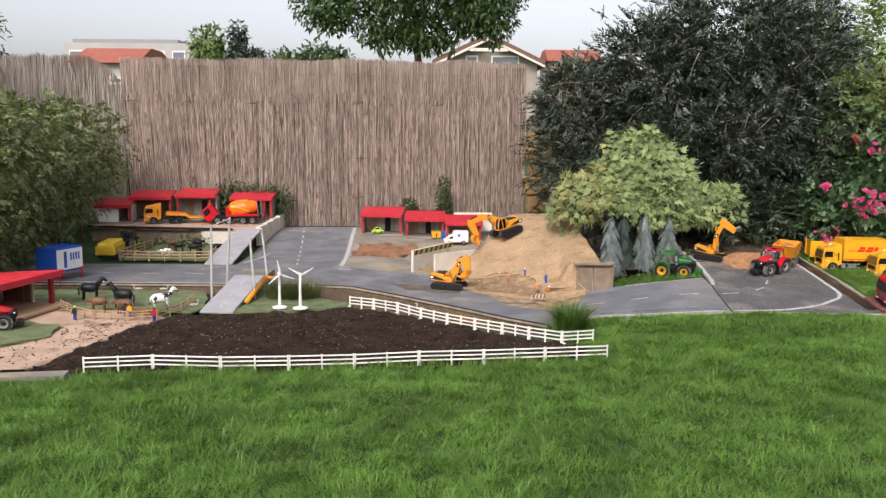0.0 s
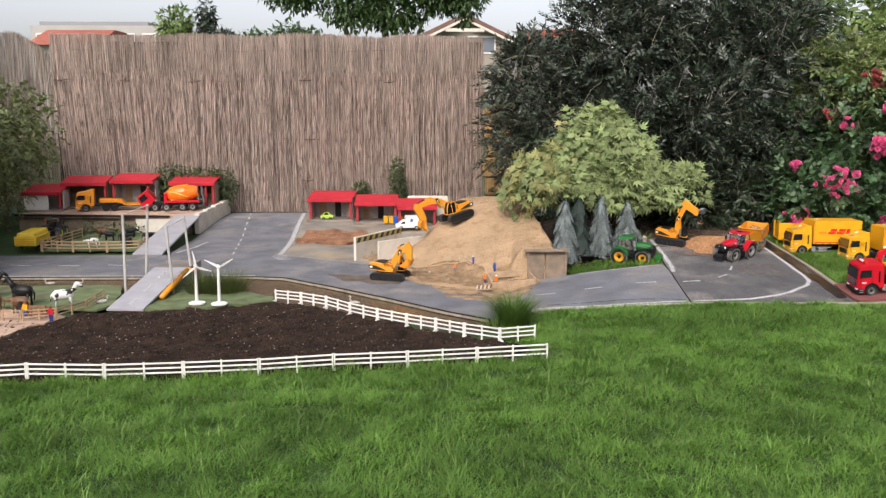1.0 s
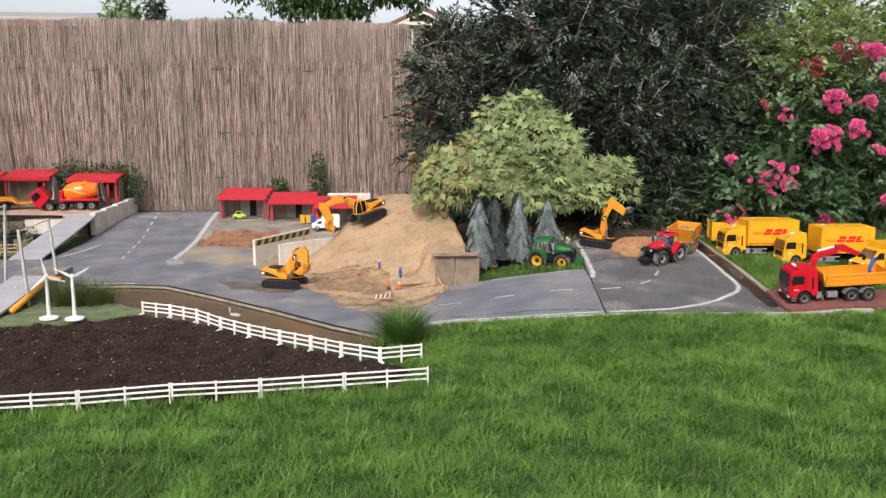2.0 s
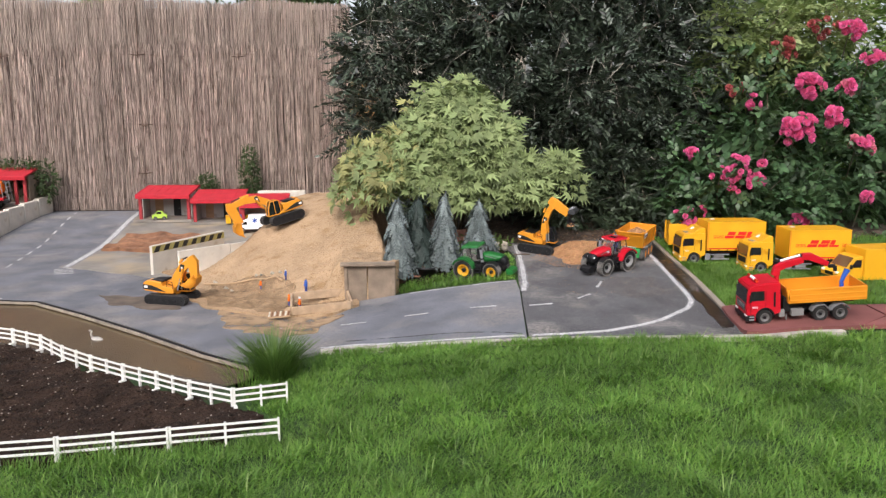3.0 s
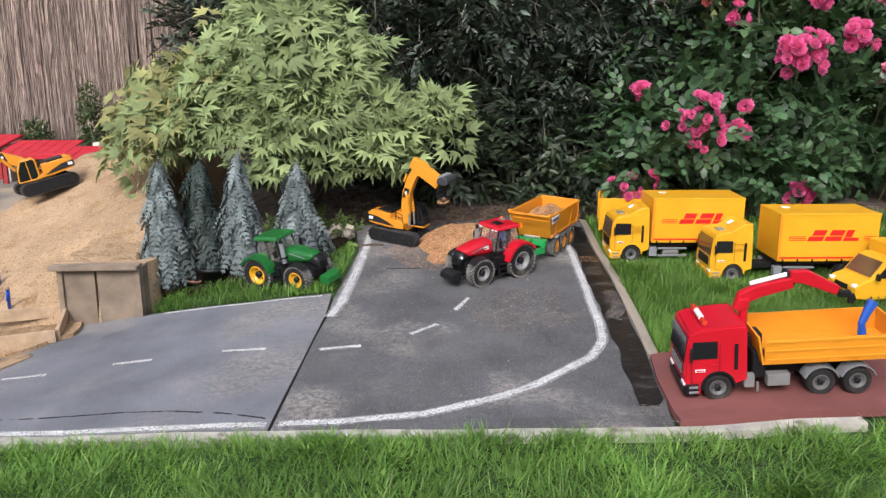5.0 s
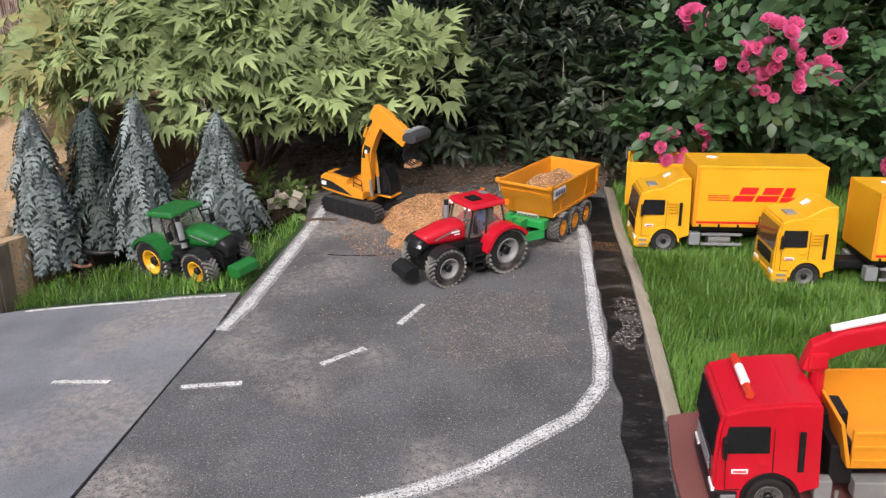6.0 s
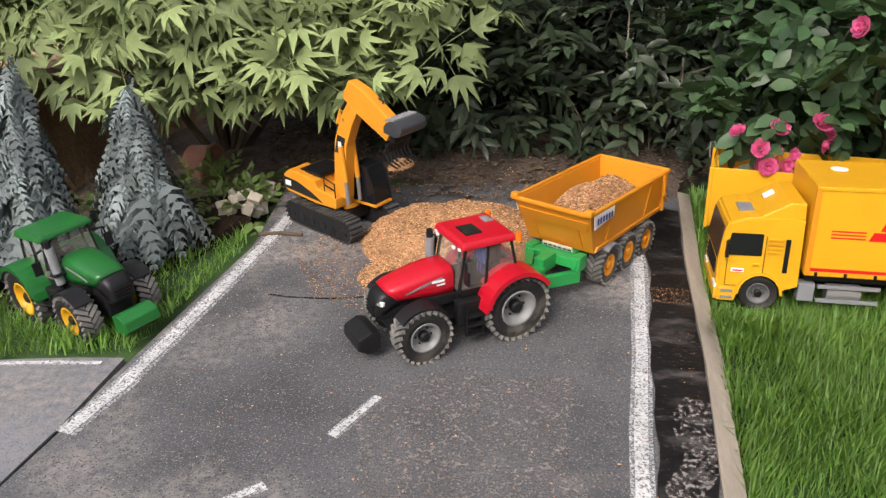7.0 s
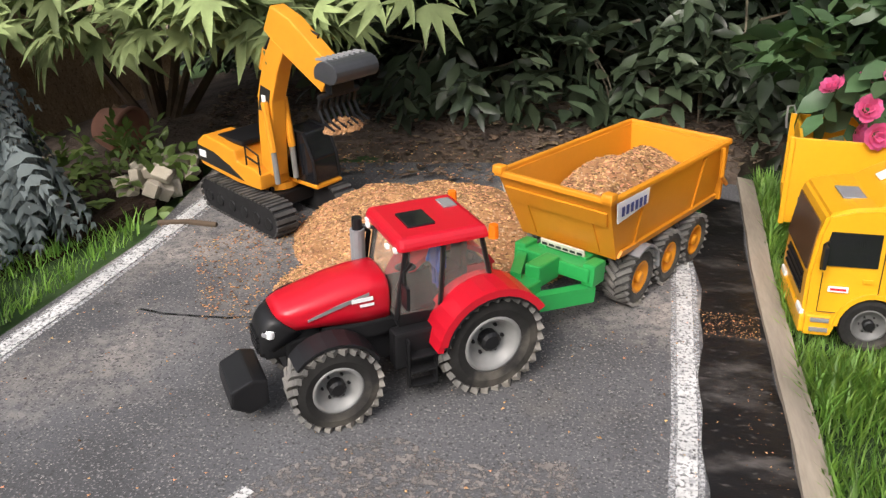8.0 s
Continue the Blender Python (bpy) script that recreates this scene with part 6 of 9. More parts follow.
def excavator(m, label, turn, boom, stick, bucket, grapple=False, boom_y=-0.026, stick_depth=(0.050, 0.064, 0.052)):
    """A tracked excavator; turn: degrees by which its house is turned on the tracks; boom, stick: (x, z) points; bucket: pivot x, z, angle."""
    ob = thing("toy_excavator", m, label, "toy excavator")
    for s in (1, -1):
        bm = bmesh.new()
        oval = []
        for k in range(10):
            a = radians(90 + 180 * k / 9)
            oval.append((-0.098 + 0.027 * math.cos(a), 0.028 + 0.027 * math.sin(a)))
        for k in range(10):
            a = radians(-90 + 180 * k / 9)
            oval.append((0.098 + 0.027 * math.cos(a), 0.028 + 0.027 * math.sin(a)))
        prism(bm, oval, s * 0.046, s * 0.084)
        track = part("track", bm, RUBBER, ob)
        n = 46
        path = []
        per = 2 * 0.196 + 2 * math.pi * 0.0278
        for k in range(n):
            d = per * k / n
            if d < 0.196:
                path.append((-0.098 + d, 0.0558, 0))
            elif d < 0.196 + math.pi * 0.0278:
                a = (d - 0.196) / 0.0278
                path.append((0.098 + 0.0278 * math.sin(a), 0.028 + 0.0278 * math.cos(a), a))
            elif d < 0.392 + math.pi * 0.0278:
                path.append((0.098 - (d - 0.196 - math.pi * 0.0278), 0.0002, math.pi))
            else:
                a = math.pi + (d - 0.392 - math.pi * 0.0278) / 0.0278
                path.append((-0.098 + 0.0278 * math.sin(a), 0.028 + 0.0278 * math.cos(a), a))
        bm = bmesh.new()
        for x, z, a in path:
            mm = Matrix.Translation((x, s * 0.065, z)) @ Matrix.Rotation(a, 4, "Y")
            box(bm, (0, 0, 0), (0.0072, 0.044, 0.0036), 0, mm)
        tagged(part("track_belt", bm, TRACK_GREY, track), kind="stuff")
        for x in (-0.098, -0.06, -0.02, 0.02, 0.06, 0.098):
            part("roller", lathe(bmesh.new(), [(0.010, -0.002), (0.011, 0.0), (0.006, 0.001)], (x, s * 0.0845, 0.024), "y", 12), BLACK, track)
    part("carriage", box(box(bmesh.new(), (0, 0, 0.036), (0.10, 0.10, 0.026), 0.004), (0, 0, 0.05), (0.07, 0.07, 0.02), 0.004), BLACK, ob)
    house = part("house", bmesh.new(), CAT_YELLOW, ob)
    bm = bmesh.new()
    lathe(bm, [(0.045, 0.052), (0.045, 0.064)], (0, 0, 0), "z", 20)
    prism(bm, [(0.040, 0.064), (0.040, 0.090), (0.02, 0.100), (-0.024, 0.104), (-0.030, 0.122), (-0.085, 0.132), (-0.118, 0.134), (-0.138, 0.120), (-0.142, 0.088), (-0.128, 0.076), (-0.03, 0.064)], -0.066, 0.0, 0.004)
    prism(bm, [(0.03, 0.064), (0.03, 0.074), (0.0, 0.084), (0.0, 0.122), (-0.085, 0.128), (-0.118, 0.126), (-0.138, 0.112), (-0.142, 0.088), (-0.128, 0.076), (-0.03, 0.064)], 0.001, 0.066, 0.004)
    me = house.data
    bm.to_mesh(me)
    bm.free()
    house.rotation_euler = (0, 0, radians(turn))
    part("engine_cover", box(bmesh.new(), (-0.062, 0, 0.130), (0.075, 0.095, 0.010), 0.004), BLACK, house)
    for s in (1, -1):
        bm = slab(bmesh.new(), [(-0.139, s * 0.0664, 0.086), (-0.005, s * 0.0664, 0.072), (-0.045, s * 0.0664, 0.092), (-0.09, s * 0.0664, 0.108), (-0.139, s * 0.0664, 0.114)], 0.0012 * (-s))
        part("side_panel", bm, DECAL_BLACK, house, "black side panel")
        part("emblem", box(bmesh.new(), (-0.122, s * 0.0674, 0.099), (0.020, 0.0012, 0.013)), DECAL_WHITE, house, "small white emblem")
    cab = part("cab", prism(bmesh.new(), [(0.018, 0.066), (0.018, 0.150), (0.03, 0.158), (0.078, 0.156), (0.098, 0.112), (0.104, 0.070), (0.098, 0.066)], 0.006, 0.064, 0.003), PANE_DARK, house)
    bm = bmesh.new()
    for y in (0.006, 0.064):
        tube(bm, [(0.018, y, 0.066), (0.018, y, 0.150), (0.03, y, 0.1585), (0.078, y, 0.1565), (0.099, y, 0.112), (0.105, y, 0.070)], 0.0026 if grapple else 0.0042, 5)
        tube(bm, [(0.055, y, 0.066), (0.055, y, 0.157)], 0.0024, 5)
    part("cab_frame", bm, BLACK if grapple else CAT_YELLOW, cab)
    part("cab_sill", box(bmesh.new(), (0.062, 0.035, 0.0645), (0.092, 0.062, 0.007), 0.002), CAT_YELLOW, cab)
    bm = tube(bmesh.new(), [(0.036, -0.062, 0.088), (0.034, -0.062, 0.126), (0.0, -0.062, 0.136), (0.0, -0.062, 0.100)], 0.0018, 5)
    tube(bm, [(0.034, -0.062, 0.110), (0.0, -0.062, 0.118)], 0.0018, 5)
    part("handrail", bm, BLACK, house)
    # arm
    widths = [0.034] + [0.038 if grapple else 0.047] * (len(boom) - 2) + [0.036]
    bm = beam(bmesh.new(), boom, widths, 0.031, 0.003)
    boom_ob = part("boom", bm, CAT_YELLOW, house)
    boom_ob.location.y = boom_y
    bm = beam(bmesh.new(), stick, stick_depth, 0.030, 0.003)
    stick_ob = part("stick", bm, CAT_YELLOW, boom_ob)
    mid = boom[len(boom) // 2]
    for s in (1, -1):
        bm = slab(bmesh.new(), [(mid[0] - 0.018, s * 0.0160, mid[1] - 0.022), (mid[0] + 0.008, s * 0.0160, mid[1] - 0.022), (mid[0] + 0.018, s * 0.0160, mid[1] + 0.016), (mid[0] - 0.006, s * 0.0160, mid[1] + 0.022)], -0.001 * s)
        part("emblem", bm, DECAL_BLACK, boom_ob, "black emblem with white mark")
        part("emblem", box(bmesh.new(), (mid[0], s * 0.0175, mid[1]), (0.010, 0.001, 0.012)), DECAL_WHITE, boom_ob)
        a, b = boom[0], boom[len(boom) // 2]
        bm = rod(bmesh.new(), (a[0] + 0.03, s * 0.021, a[1] - 0.008), ((a[0] + b[0]) / 2 + 0.02, s * 0.021, (a[1] + b[1]) / 2), 0.005)
        part("ram", bm, SILVER, boom_ob)
        part("ram_cylinder", rod(bmesh.new(), ((a[0] + b[0]) / 2 + 0.022, s * 0.021, (a[1] + b[1]) / 2 - 0.02), (b[0] + 0.006, s * 0.021, b[1] - 0.004), 0.0068), CAT_YELLOW, boom_ob)
    e, st = boom[-1], stick[0]
    pm = ((boom[-2][0] + mid[0]) / 2, (boom[-2][1] + mid[1]) / 2)
    d = Vector((e[0] - pm[0], e[1] - pm[1])).normalized()
    nrm = Vector((-d.y, d.x)) * 0.032
    bm = rod(bmesh.new(), (pm[0] + nrm.x, 0, pm[1] + nrm.y), ((pm[0] + e[0]) / 2 + nrm.x * 1.1, 0, (pm[1] + e[1]) / 2 + nrm.y * 1.1), 0.007)
    part("ram_cylinder", bm, CAT_YELLOW, boom_ob)
    bm = rod(bmesh.new(), ((pm[0] + e[0]) / 2 + nrm.x * 1.1, 0, (pm[1] + e[1]) / 2 + nrm.y * 1.1), (e[0] + nrm.x * 0.9, 0, e[1] + nrm.y * 0.9), 0.004)
    part("ram", bm, BLACK, boom_ob)
    hose = tube(bmesh.new(), [(e[0] - 0.01, 0.006, e[1] + 0.018), (e[0] + 0.02, 0.008, e[1] + 0.032), ((e[0] + stick[-1][0]) / 2 + 0.02, 0.008, (e[1] + stick[-1][1]) / 2 + 0.040), (stick[-1][0] * 0.6 + e[0] * 0.4, 0.004, stick[-1][1] * 0.6 + e[1] * 0.4 + 0.025)], 0.002, 5)
    part("hose", hose, BLACK, boom_ob)
    bx, bz, ang = bucket
    bm = bmesh.new()
    if grapple:
        shell = [(0.0, -0.004)] + [(0.026 + 0.026 * math.cos(radians(a)), 0.004 + 0.019 * math.sin(radians(a))) for a in range(170, -60, -20)] + [(0.030, -0.012)]
        prism(bm, shell, -0.046, 0.046, 0.002)
        scoop = part("bucket", bm, BUCKET_GREY, stick_ob, "dark grey slotted bucket")
        part("tine_bar", rod(box(bmesh.new(), (0.006, 0, -0.018), (0.016, 0.05, 0.030), 0.003), (0.002, -0.042, -0.034), (0.002, 0.042, -0.034), 0.005, n=8), BLACK, scoop)
        for k in range(7):
            y = -0.039 + 0.013 * k
            bm = tube(bmesh.new(), [(0.002, y, -0.034), (-0.006, y, -0.054), (0.004, y, -0.074), (0.026, y, -0.083)], [0.003, 0.003, 0.0026, 0.0018], 5)
            part("tine", bm, BLACK, scoop)
        for k in range(8):
            part("tooth", box(bmesh.new(), (0.016, -0.040 + 0.0114 * k, 0.024), (0.026, 0.004, 0.004), 0.001), GREY, scoop)
    else:
        shell = [(0.0, 0.012), (0.028, 0.010), (0.038, -0.02), (0.030, -0.055), (0.004, -0.072), (-0.028, -0.078), (-0.03, -0.072), (0.0, -0.06), (0.018, -0.045), (0.02, -0.02), (0.0, -0.008)]
        prism(bm, shell, -0.036, 0.036)
        for y in (-0.036, 0.034):
            prism(bm, [(0.0, 0.012), (0.028, 0.010), (0.038, -0.02), (0.030, -0.055), (0.004, -0.072), (-0.028, -0.078)], y, y + 0.002)
        scoop = part("bucket", bm, CAT_YELLOW, stick_ob)
        for k in range(5):
            part("tooth", box(bmesh.new(), (-0.034, -0.030 + 0.015 * k, -0.078), (0.014, 0.006, 0.004), 0.001), CAT_YELLOW, scoop)
    scoop.location, scoop.rotation_euler = (bx, 0, bz), (0, radians(ang), 0)
    return ob


excavator(place(2.205, 6.795, -35, 0.190) @ Matrix.Diagonal((0.91, 0.92, 0.94, 1)), "yellow toy excavator with a raised arm beside a chip pile", 6,
          [(0.034, 0.085), (0.036, 0.155), (0.042, 0.222), (0.066, 0.282), (0.088, 0.318)], [(0.066, 0.356), (0.105, 0.334), (0.200, 0.276)], (0.206, 0.290, -4), True, -0.026, (0.046, 0.060, 0.050))
chip_heap("sawdust_clump", place(2.205, 6.795, -29, 0.190) @ Matrix.Diagonal((0.93, 0.93, 0.94, 1)) @ pose(0.212, -0.026, 0.200), 0.024, 0.038, 0.016, 0, 140, "few wood chips held by the grapple", 3)
excavator(place(0.565, 7.36, 217, 0.318, 11, 4), "yellow toy excavator digging on top of the sand hill", -12,
          [(0.03, 0.085), (0.075, 0.150), (0.14, 0.188), (0.22, 0.198), (0.305, 0.182)], [(0.317, 0.205), (0.320, 0.172), (0.285, 0.055)], (0.286, 0.053, -20), False, -0.018)
excavator(place(0.05, 6.41, -18, -0.002), "yellow toy excavator with folded arm on the sandy road", 4,
          [(0.022, 0.085), (0.045, 0.150), (0.082, 0.205), (0.128, 0.242)], [(0.126, 0.268), (0.144, 0.238), (0.150, 0.150)], (0.146, 0.158, 32), False, -0.018, (0.040, 0.056, 0.040))

# ---------------------------------------------------------------- plants near the road


def peony_leaf(seed):
    """A leaf of three stalked leaflets, each cut into narrow pointed fingers that join at the base."""
    r = np.random.default_rng(seed)
    vs, fs = [], []
    for turn, reach, ln, fingers in ((0.0, 0.048, 0.112, (-1.0, -0.48, 0.0, 0.48, 1.0)), (1.15, 0.03, 0.10, (-0.62, -0.08, 0.45, 0.98)), (-1.15, 0.03, 0.10, (-0.98, -0.45, 0.08, 0.62))):
        turn += r.uniform(-0.2, 0.2)
        ln *= r.uniform(0.85, 1.15)
        tilt = r.uniform(-0.25, 0.3)

        def put(a, d, z):
            x, y = d * math.cos(a), d * math.sin(a)
            z += tilt * x - 0.30 * d * d
            vs.append((reach * math.cos(turn) + ln * (x * math.cos(turn) - y * math.sin(turn)), reach * math.sin(turn) + ln * (x * math.sin(turn) + y * math.cos(turn)), ln * z))
            return len(vs) - 1

        hub = put(0, 0, -0.02)
        notch = [put(fingers[0] - 0.22, 0.24, 0.03)] + [put((a + b) / 2, r.uniform(0.36, 0.46), 0.05) for a, b in zip(fingers, fingers[1:])] + [put(fingers[-1] + 0.22, 0.24, 0.03)]
        for k, a in enumerate(fingers):
            a += r.uniform(-0.07, 0.07)
            d = (1.0 - 0.30 * abs(a)) * r.uniform(0.85, 1.1)
            mid, tip = put(a, d * 0.58, -0.02), put(a + r.uniform(-0.08, 0.08), d, r.uniform(-0.08, 0.10))
            right, left = put(a - 0.125, d * 0.66, 0.03), put(a + 0.125, d * 0.66, 0.03)
            fs += [(hub, notch[k], mid), (hub, mid, notch[k + 1]), (notch[k], right, mid), (right, tip, mid), (mid, tip, left), (mid, left, notch[k + 1])]
    b = len(vs)
    vs += [(-0.07, 0.0014, 0.012), (-0.07, -0.0014, 0.012), (0.06, -0.0012, -0.006), (0.06, 0.0012, -0.006)]
    fs += [(b, b + 1, b + 2), (b, b + 2, b + 3)]
    return np.array(vs), np.array(fs)


def peony():
    ob = thing("peony_shrub", pose(1.72, 7.32, 0.16), "broad light green peony shrub with deeply cut leaves", "shrub")
    base = Vector((1.72, 7.32, 0.16))
    blobs = [(1.72, 7.25, 0.72, 0.37, 0.45, 0.47), (1.36, 7.18, 0.62, 0.33, 0.36, 0.26), (1.15, 7.2, 0.50, 0.20, 0.3, 0.15), (2.28, 7.12, 0.60, 0.25, 0.28, 0.15), (1.66, 6.98, 0.60, 0.42, 0.28, 0.24), (1.84, 7.1, 0.70, 0.24, 0.33, 0.24), (1.98, 7.0, 0.50, 0.28, 0.24, 0.19), (1.86, 7.1, 0.34, 0.28, 0.24, 0.16)]
    r = np.random.default_rng(21)
    shapes = [peony_leaf(k) for k in range(4)]
    meshes = []
    for k, (v, f) in enumerate(shapes):
        o = bulk("leaf", v, f, LEAF_PEONY_OB, True)
        meshes.append(o.data)
        bpy.data.objects.remove(o)
    spots = []
    area = np.array([b[3] * b[5] for b in blobs])
    while len(spots) < 1720:
        b = blobs[r.choice(len(blobs), p=area / area.sum())]
        d = Vector(r.normal(0, 1, 3)).normalized()
        d.z = abs(d.z) if r.uniform() < 0.8 else d.z * 0.6
        if d.y > 0.45:
            continue
        rad = r.uniform(0.72, 1.0) if r.uniform() < 0.8 else r.uniform(1.0, 1.12)
        p = Vector((b[0] + d.x * b[3] * rad, b[1] + d.y * b[4] * rad, b[2] + d.z * b[5] * rad))
        if any(((p.x - q[0]) / q[3]) ** 2 + ((p.y - q[1]) / q[4]) ** 2 + ((p.z - q[2]) / q[5]) ** 2 < 0.42 for q in blobs) or p.z < (0.40 if p.x < 1.35 else 0.34 if p.x < 1.7 else 0.36 if p.x < 1.98 else 0.50):
            continue
        if 1.58 < p.x < 1.95 and 6.7 < p.y < 7.18 and p.z < 0.46:
            continue
        axis = (Vector((0.7 * d.x, 0.7 * d.y - 0.25, 0.5 * d.z + 0.5)) + Vector(r.normal(0, 0.25, 3))).normalized()
        u = axis.orthogonal().normalized()
        w = axis.cross(u)
        turn = r.uniform(0, 6.283)
        for k in range(4):
            a = turn + 1.571 * k + r.normal(0, 0.25)
            fwd = (u * math.cos(a) + w * math.sin(a) + axis * r.uniform(0.05, 0.75)).normalized()
            up = (axis - fwd * axis.dot(fwd)).normalized()
            spots.append((p + fwd * 0.05, fwd, up))
    spots.sort(key=lambda s: (s[0] - Vector((2.3, 6.0, 0.7))).length)
    rest = {"fresh": ([], []), "bleached": ([], [])}
    for i, (p, fwd, up) in enumerate(spots):
        side = up.cross(fwd).normalized()
        k = i % 4
        s = r.uniform(0.52, 0.86)
        m = Matrix((fwd, side, up)).transposed().to_4x4() @ Matrix.Diagonal((s, s, s, 1))
        m.translation = p - base
        if i < 290:
            o = new("leaf", meshes[k])
            o.parent, o.matrix_basis = ob, m
        else:
            v = np.asarray(shapes[k][0]) @ np.array(m.to_3x3()).T + np.array(m.translation)
            vs, fs = rest["bleached" if r.uniform() < smooth_step(1.55, 1.12, p.x) * 0.6 else "fresh"]
            fs.append(shapes[k][1] + sum(len(q) for q in vs))
            vs.append(v)
    for (vs, fs), mat in zip(rest.values(), (LEAF_PEONY, LEAF_PEONY_SUN)):
        tagged(bulk("leaves", np.concatenate(vs), np.concatenate(fs), mat, True), kind="stuff").parent = ob
    for tip in ((1.2, 7.18, 0.6), (1.5, 7.15, 0.85), (1.72, 7.2, 1.05), (2.0, 7.1, 0.75), (2.33, 7.1, 0.63), (1.75, 7.0, 0.65), (2.05, 7.0, 0.5)):
        t = Vector(tip) - base
        part("stem", tube(bmesh.new(), [(0, 0, -0.02), (t.x * 0.35, t.y * 0.35 + 0.03, t.z * 0.55), tuple(t)], [0.014, 0.009, 0.004], 6), BARK, ob)
    return ob


LEAF_PEONY_OB = leafy("peony_leaf_single", (0.21, 0.265, 0.11), (0.31, 0.38, 0.14), 0.0, 0.6, 0.15, 0.22)
peony_nodes = LEAF_PEONY_OB.node_tree
chance = peony_nodes.nodes.new("ShaderNodeObjectInfo")
vary = peony_nodes.nodes.new("ShaderNodeHueSaturation")
span = peony_nodes.nodes.new("ShaderNodeMapRange")
span.inputs["To Min"].default_value, span.inputs["To Max"].default_value = 0.48, 1.5
peony_nodes.links.new(chance.outputs["Random"], span.inputs["Value"])
peony_nodes.links.new(span.outputs[0], vary.inputs["Value"])
feed = peony_nodes.nodes["Principled BSDF"].inputs["Base Color"]
peony_nodes.links.new(feed.links[0].from_socket, vary.inputs["Color"])
peony_nodes.links.new(vary.outputs[0], feed)
peony()


def frond(pairs, seed):
    """A flat drooping frond one unit long: a stalk with pairs of short pointed side twigs."""
    r = np.random.default_rng(seed)
    vs = [(i / pairs, 0.012 * (1 - i / pairs), -0.10 * (i / pairs) ** 2) for i in range(pairs + 1)]
    fs = []
    for i in range(pairs):
        t = i / pairs
        reach = 0.34 * (0.35 + 0.65 * math.sin(math.pi * min(1.0, 0.25 + 0.75 * t))) * (1.08 - 0.6 * t)
        for side in (1, -1):
            n = len(vs)
            ang = r.uniform(0.4, 0.85)
            x, y = t + reach * math.cos(ang), side * reach * math.sin(ang)
            w = 0.035
            vs += [(t + 0.5 * reach * math.cos(ang) + w * math.sin(ang), 0.5 * y - side * w * math.cos(ang) * 0.6, -0.10 * t * t + 0.03), (t + 0.5 * reach * math.cos(ang) - w * math.sin(ang), 0.5 * y + side * w * math.cos(ang) * 0.6, -0.10 * t * t + 0.02), (x, y, -0.10 * t * t - 0.03)]
            ring = [(i, n, n + 1), (n, n + 2, n + 1), (i, i + 1, n)]
            fs += ring if side > 0 else [f[::-1] for f in ring]
    return np.array(vs), np.array(fs)


FRONDS = [frond(7, k) for k in range(3)]


def spruce(x, y, z, high, spread, label, mat=NEEDLE, seed=0, fronds=300, skirt=0.0):
    """A small weeping spruce: flat fronds hanging in layers round a thin trunk."""
    r = np.random.default_rng(seed)
    ob = thing("small_spruce", pose(x, y, z), label, "conifer", "weeping spruces beside the road")
    part("trunk", tube(bmesh.new(), [(0, 0, -0.03), (0.004, 0, high * 0.5), (0, 0, high * 0.98)], [0.012, 0.008, 0.002], 6), BARK, ob)
    at, fw, up, size = [], [], [], []
    for k in range(fronds):
        u = ((k + r.uniform(0, 1)) / fronds) ** 0.7
        a = 2.4 * k + r.uniform(-0.4, 0.4)
        o = np.array([math.cos(a), math.sin(a), 0])
        side = np.array([-math.sin(a), math.cos(a), 0])
        out = spread * (0.14 + 0.66 * u) * (r.uniform(0.75, 1.15) if k % 4 else r.uniform(0.3, 0.7))
        out *= 1 + skirt * max(0.0, math.cos(a)) * u * u
        ln = (0.080 + 0.065 * u) * r.uniform(0.75, 1.3)
        h = max(ln * 0.75 + 0.025, high * (1.0 - 0.80 * u) + r.normal(0, 0.008))
        at.append(o * out * 0.6 + np.array([0, 0, h + 0.012]))
        fw.append(np.array([0, 0, -1.0]) + o * r.uniform(0.15, 0.75) + side * r.normal(0, 0.30))
        up.append(o + np.array([0, 0, 0.5]) + side * r.normal(0, 0.25))
        size.append(ln)
    for k in range(5):
        at.append(np.array([0, 0, high * 0.96 - 0.008 * k]))
        fw.append(np.array([math.cos(1.26 * k) * 0.4, math.sin(1.26 * k) * 0.4, 1.0 - 0.45 * k]))
        up.append(np.array([math.cos(1.26 * k), math.sin(1.26 * k), 0.3]))
        size.append(0.05)
    at, fw, up, size = (np.array(q) for q in (at, fw, up, size))
    packs = [scatter(*FRONDS[i], at[i::3], fw[i::3], up[i::3], size[i::3]) for i in range(3)]
    starts = np.cumsum([0] + [len(v) for v, _ in packs])
    crown = tagged(bulk("fronds", np.concatenate([v for v, _ in packs]), np.concatenate([f + q for (_, f), q in zip(packs, starts)]), mat), kind="stuff")
    crown.parent = ob
    return ob


PINE = leafy("dark_pine_needle", (0.030, 0.048, 0.040), (0.03, 0.05, 0.03), 0.3, 0.6, 0.1)
spruce(1.32, 6.50, 0.08, 0.475, 0.125, "grey-blue weeping spruce in a pot by the sand hill", NEEDLE, 1, 330)
spruce(1.595, 6.55, 0.12, 0.455, 0.100, "grey-blue weeping spruce behind the green tractor", NEEDLE, 2, 300)
spruce(1.80, 6.62, 0.155, 0.37, 0.112, "grey-blue weeping spruce beside the green tractor", NEEDLE, 3, 320, 0.75)
spruce(1.44, 6.60, 0.09, 0.46, 0.135, "dark green little pine between the spruces", PINE, 4, 360)

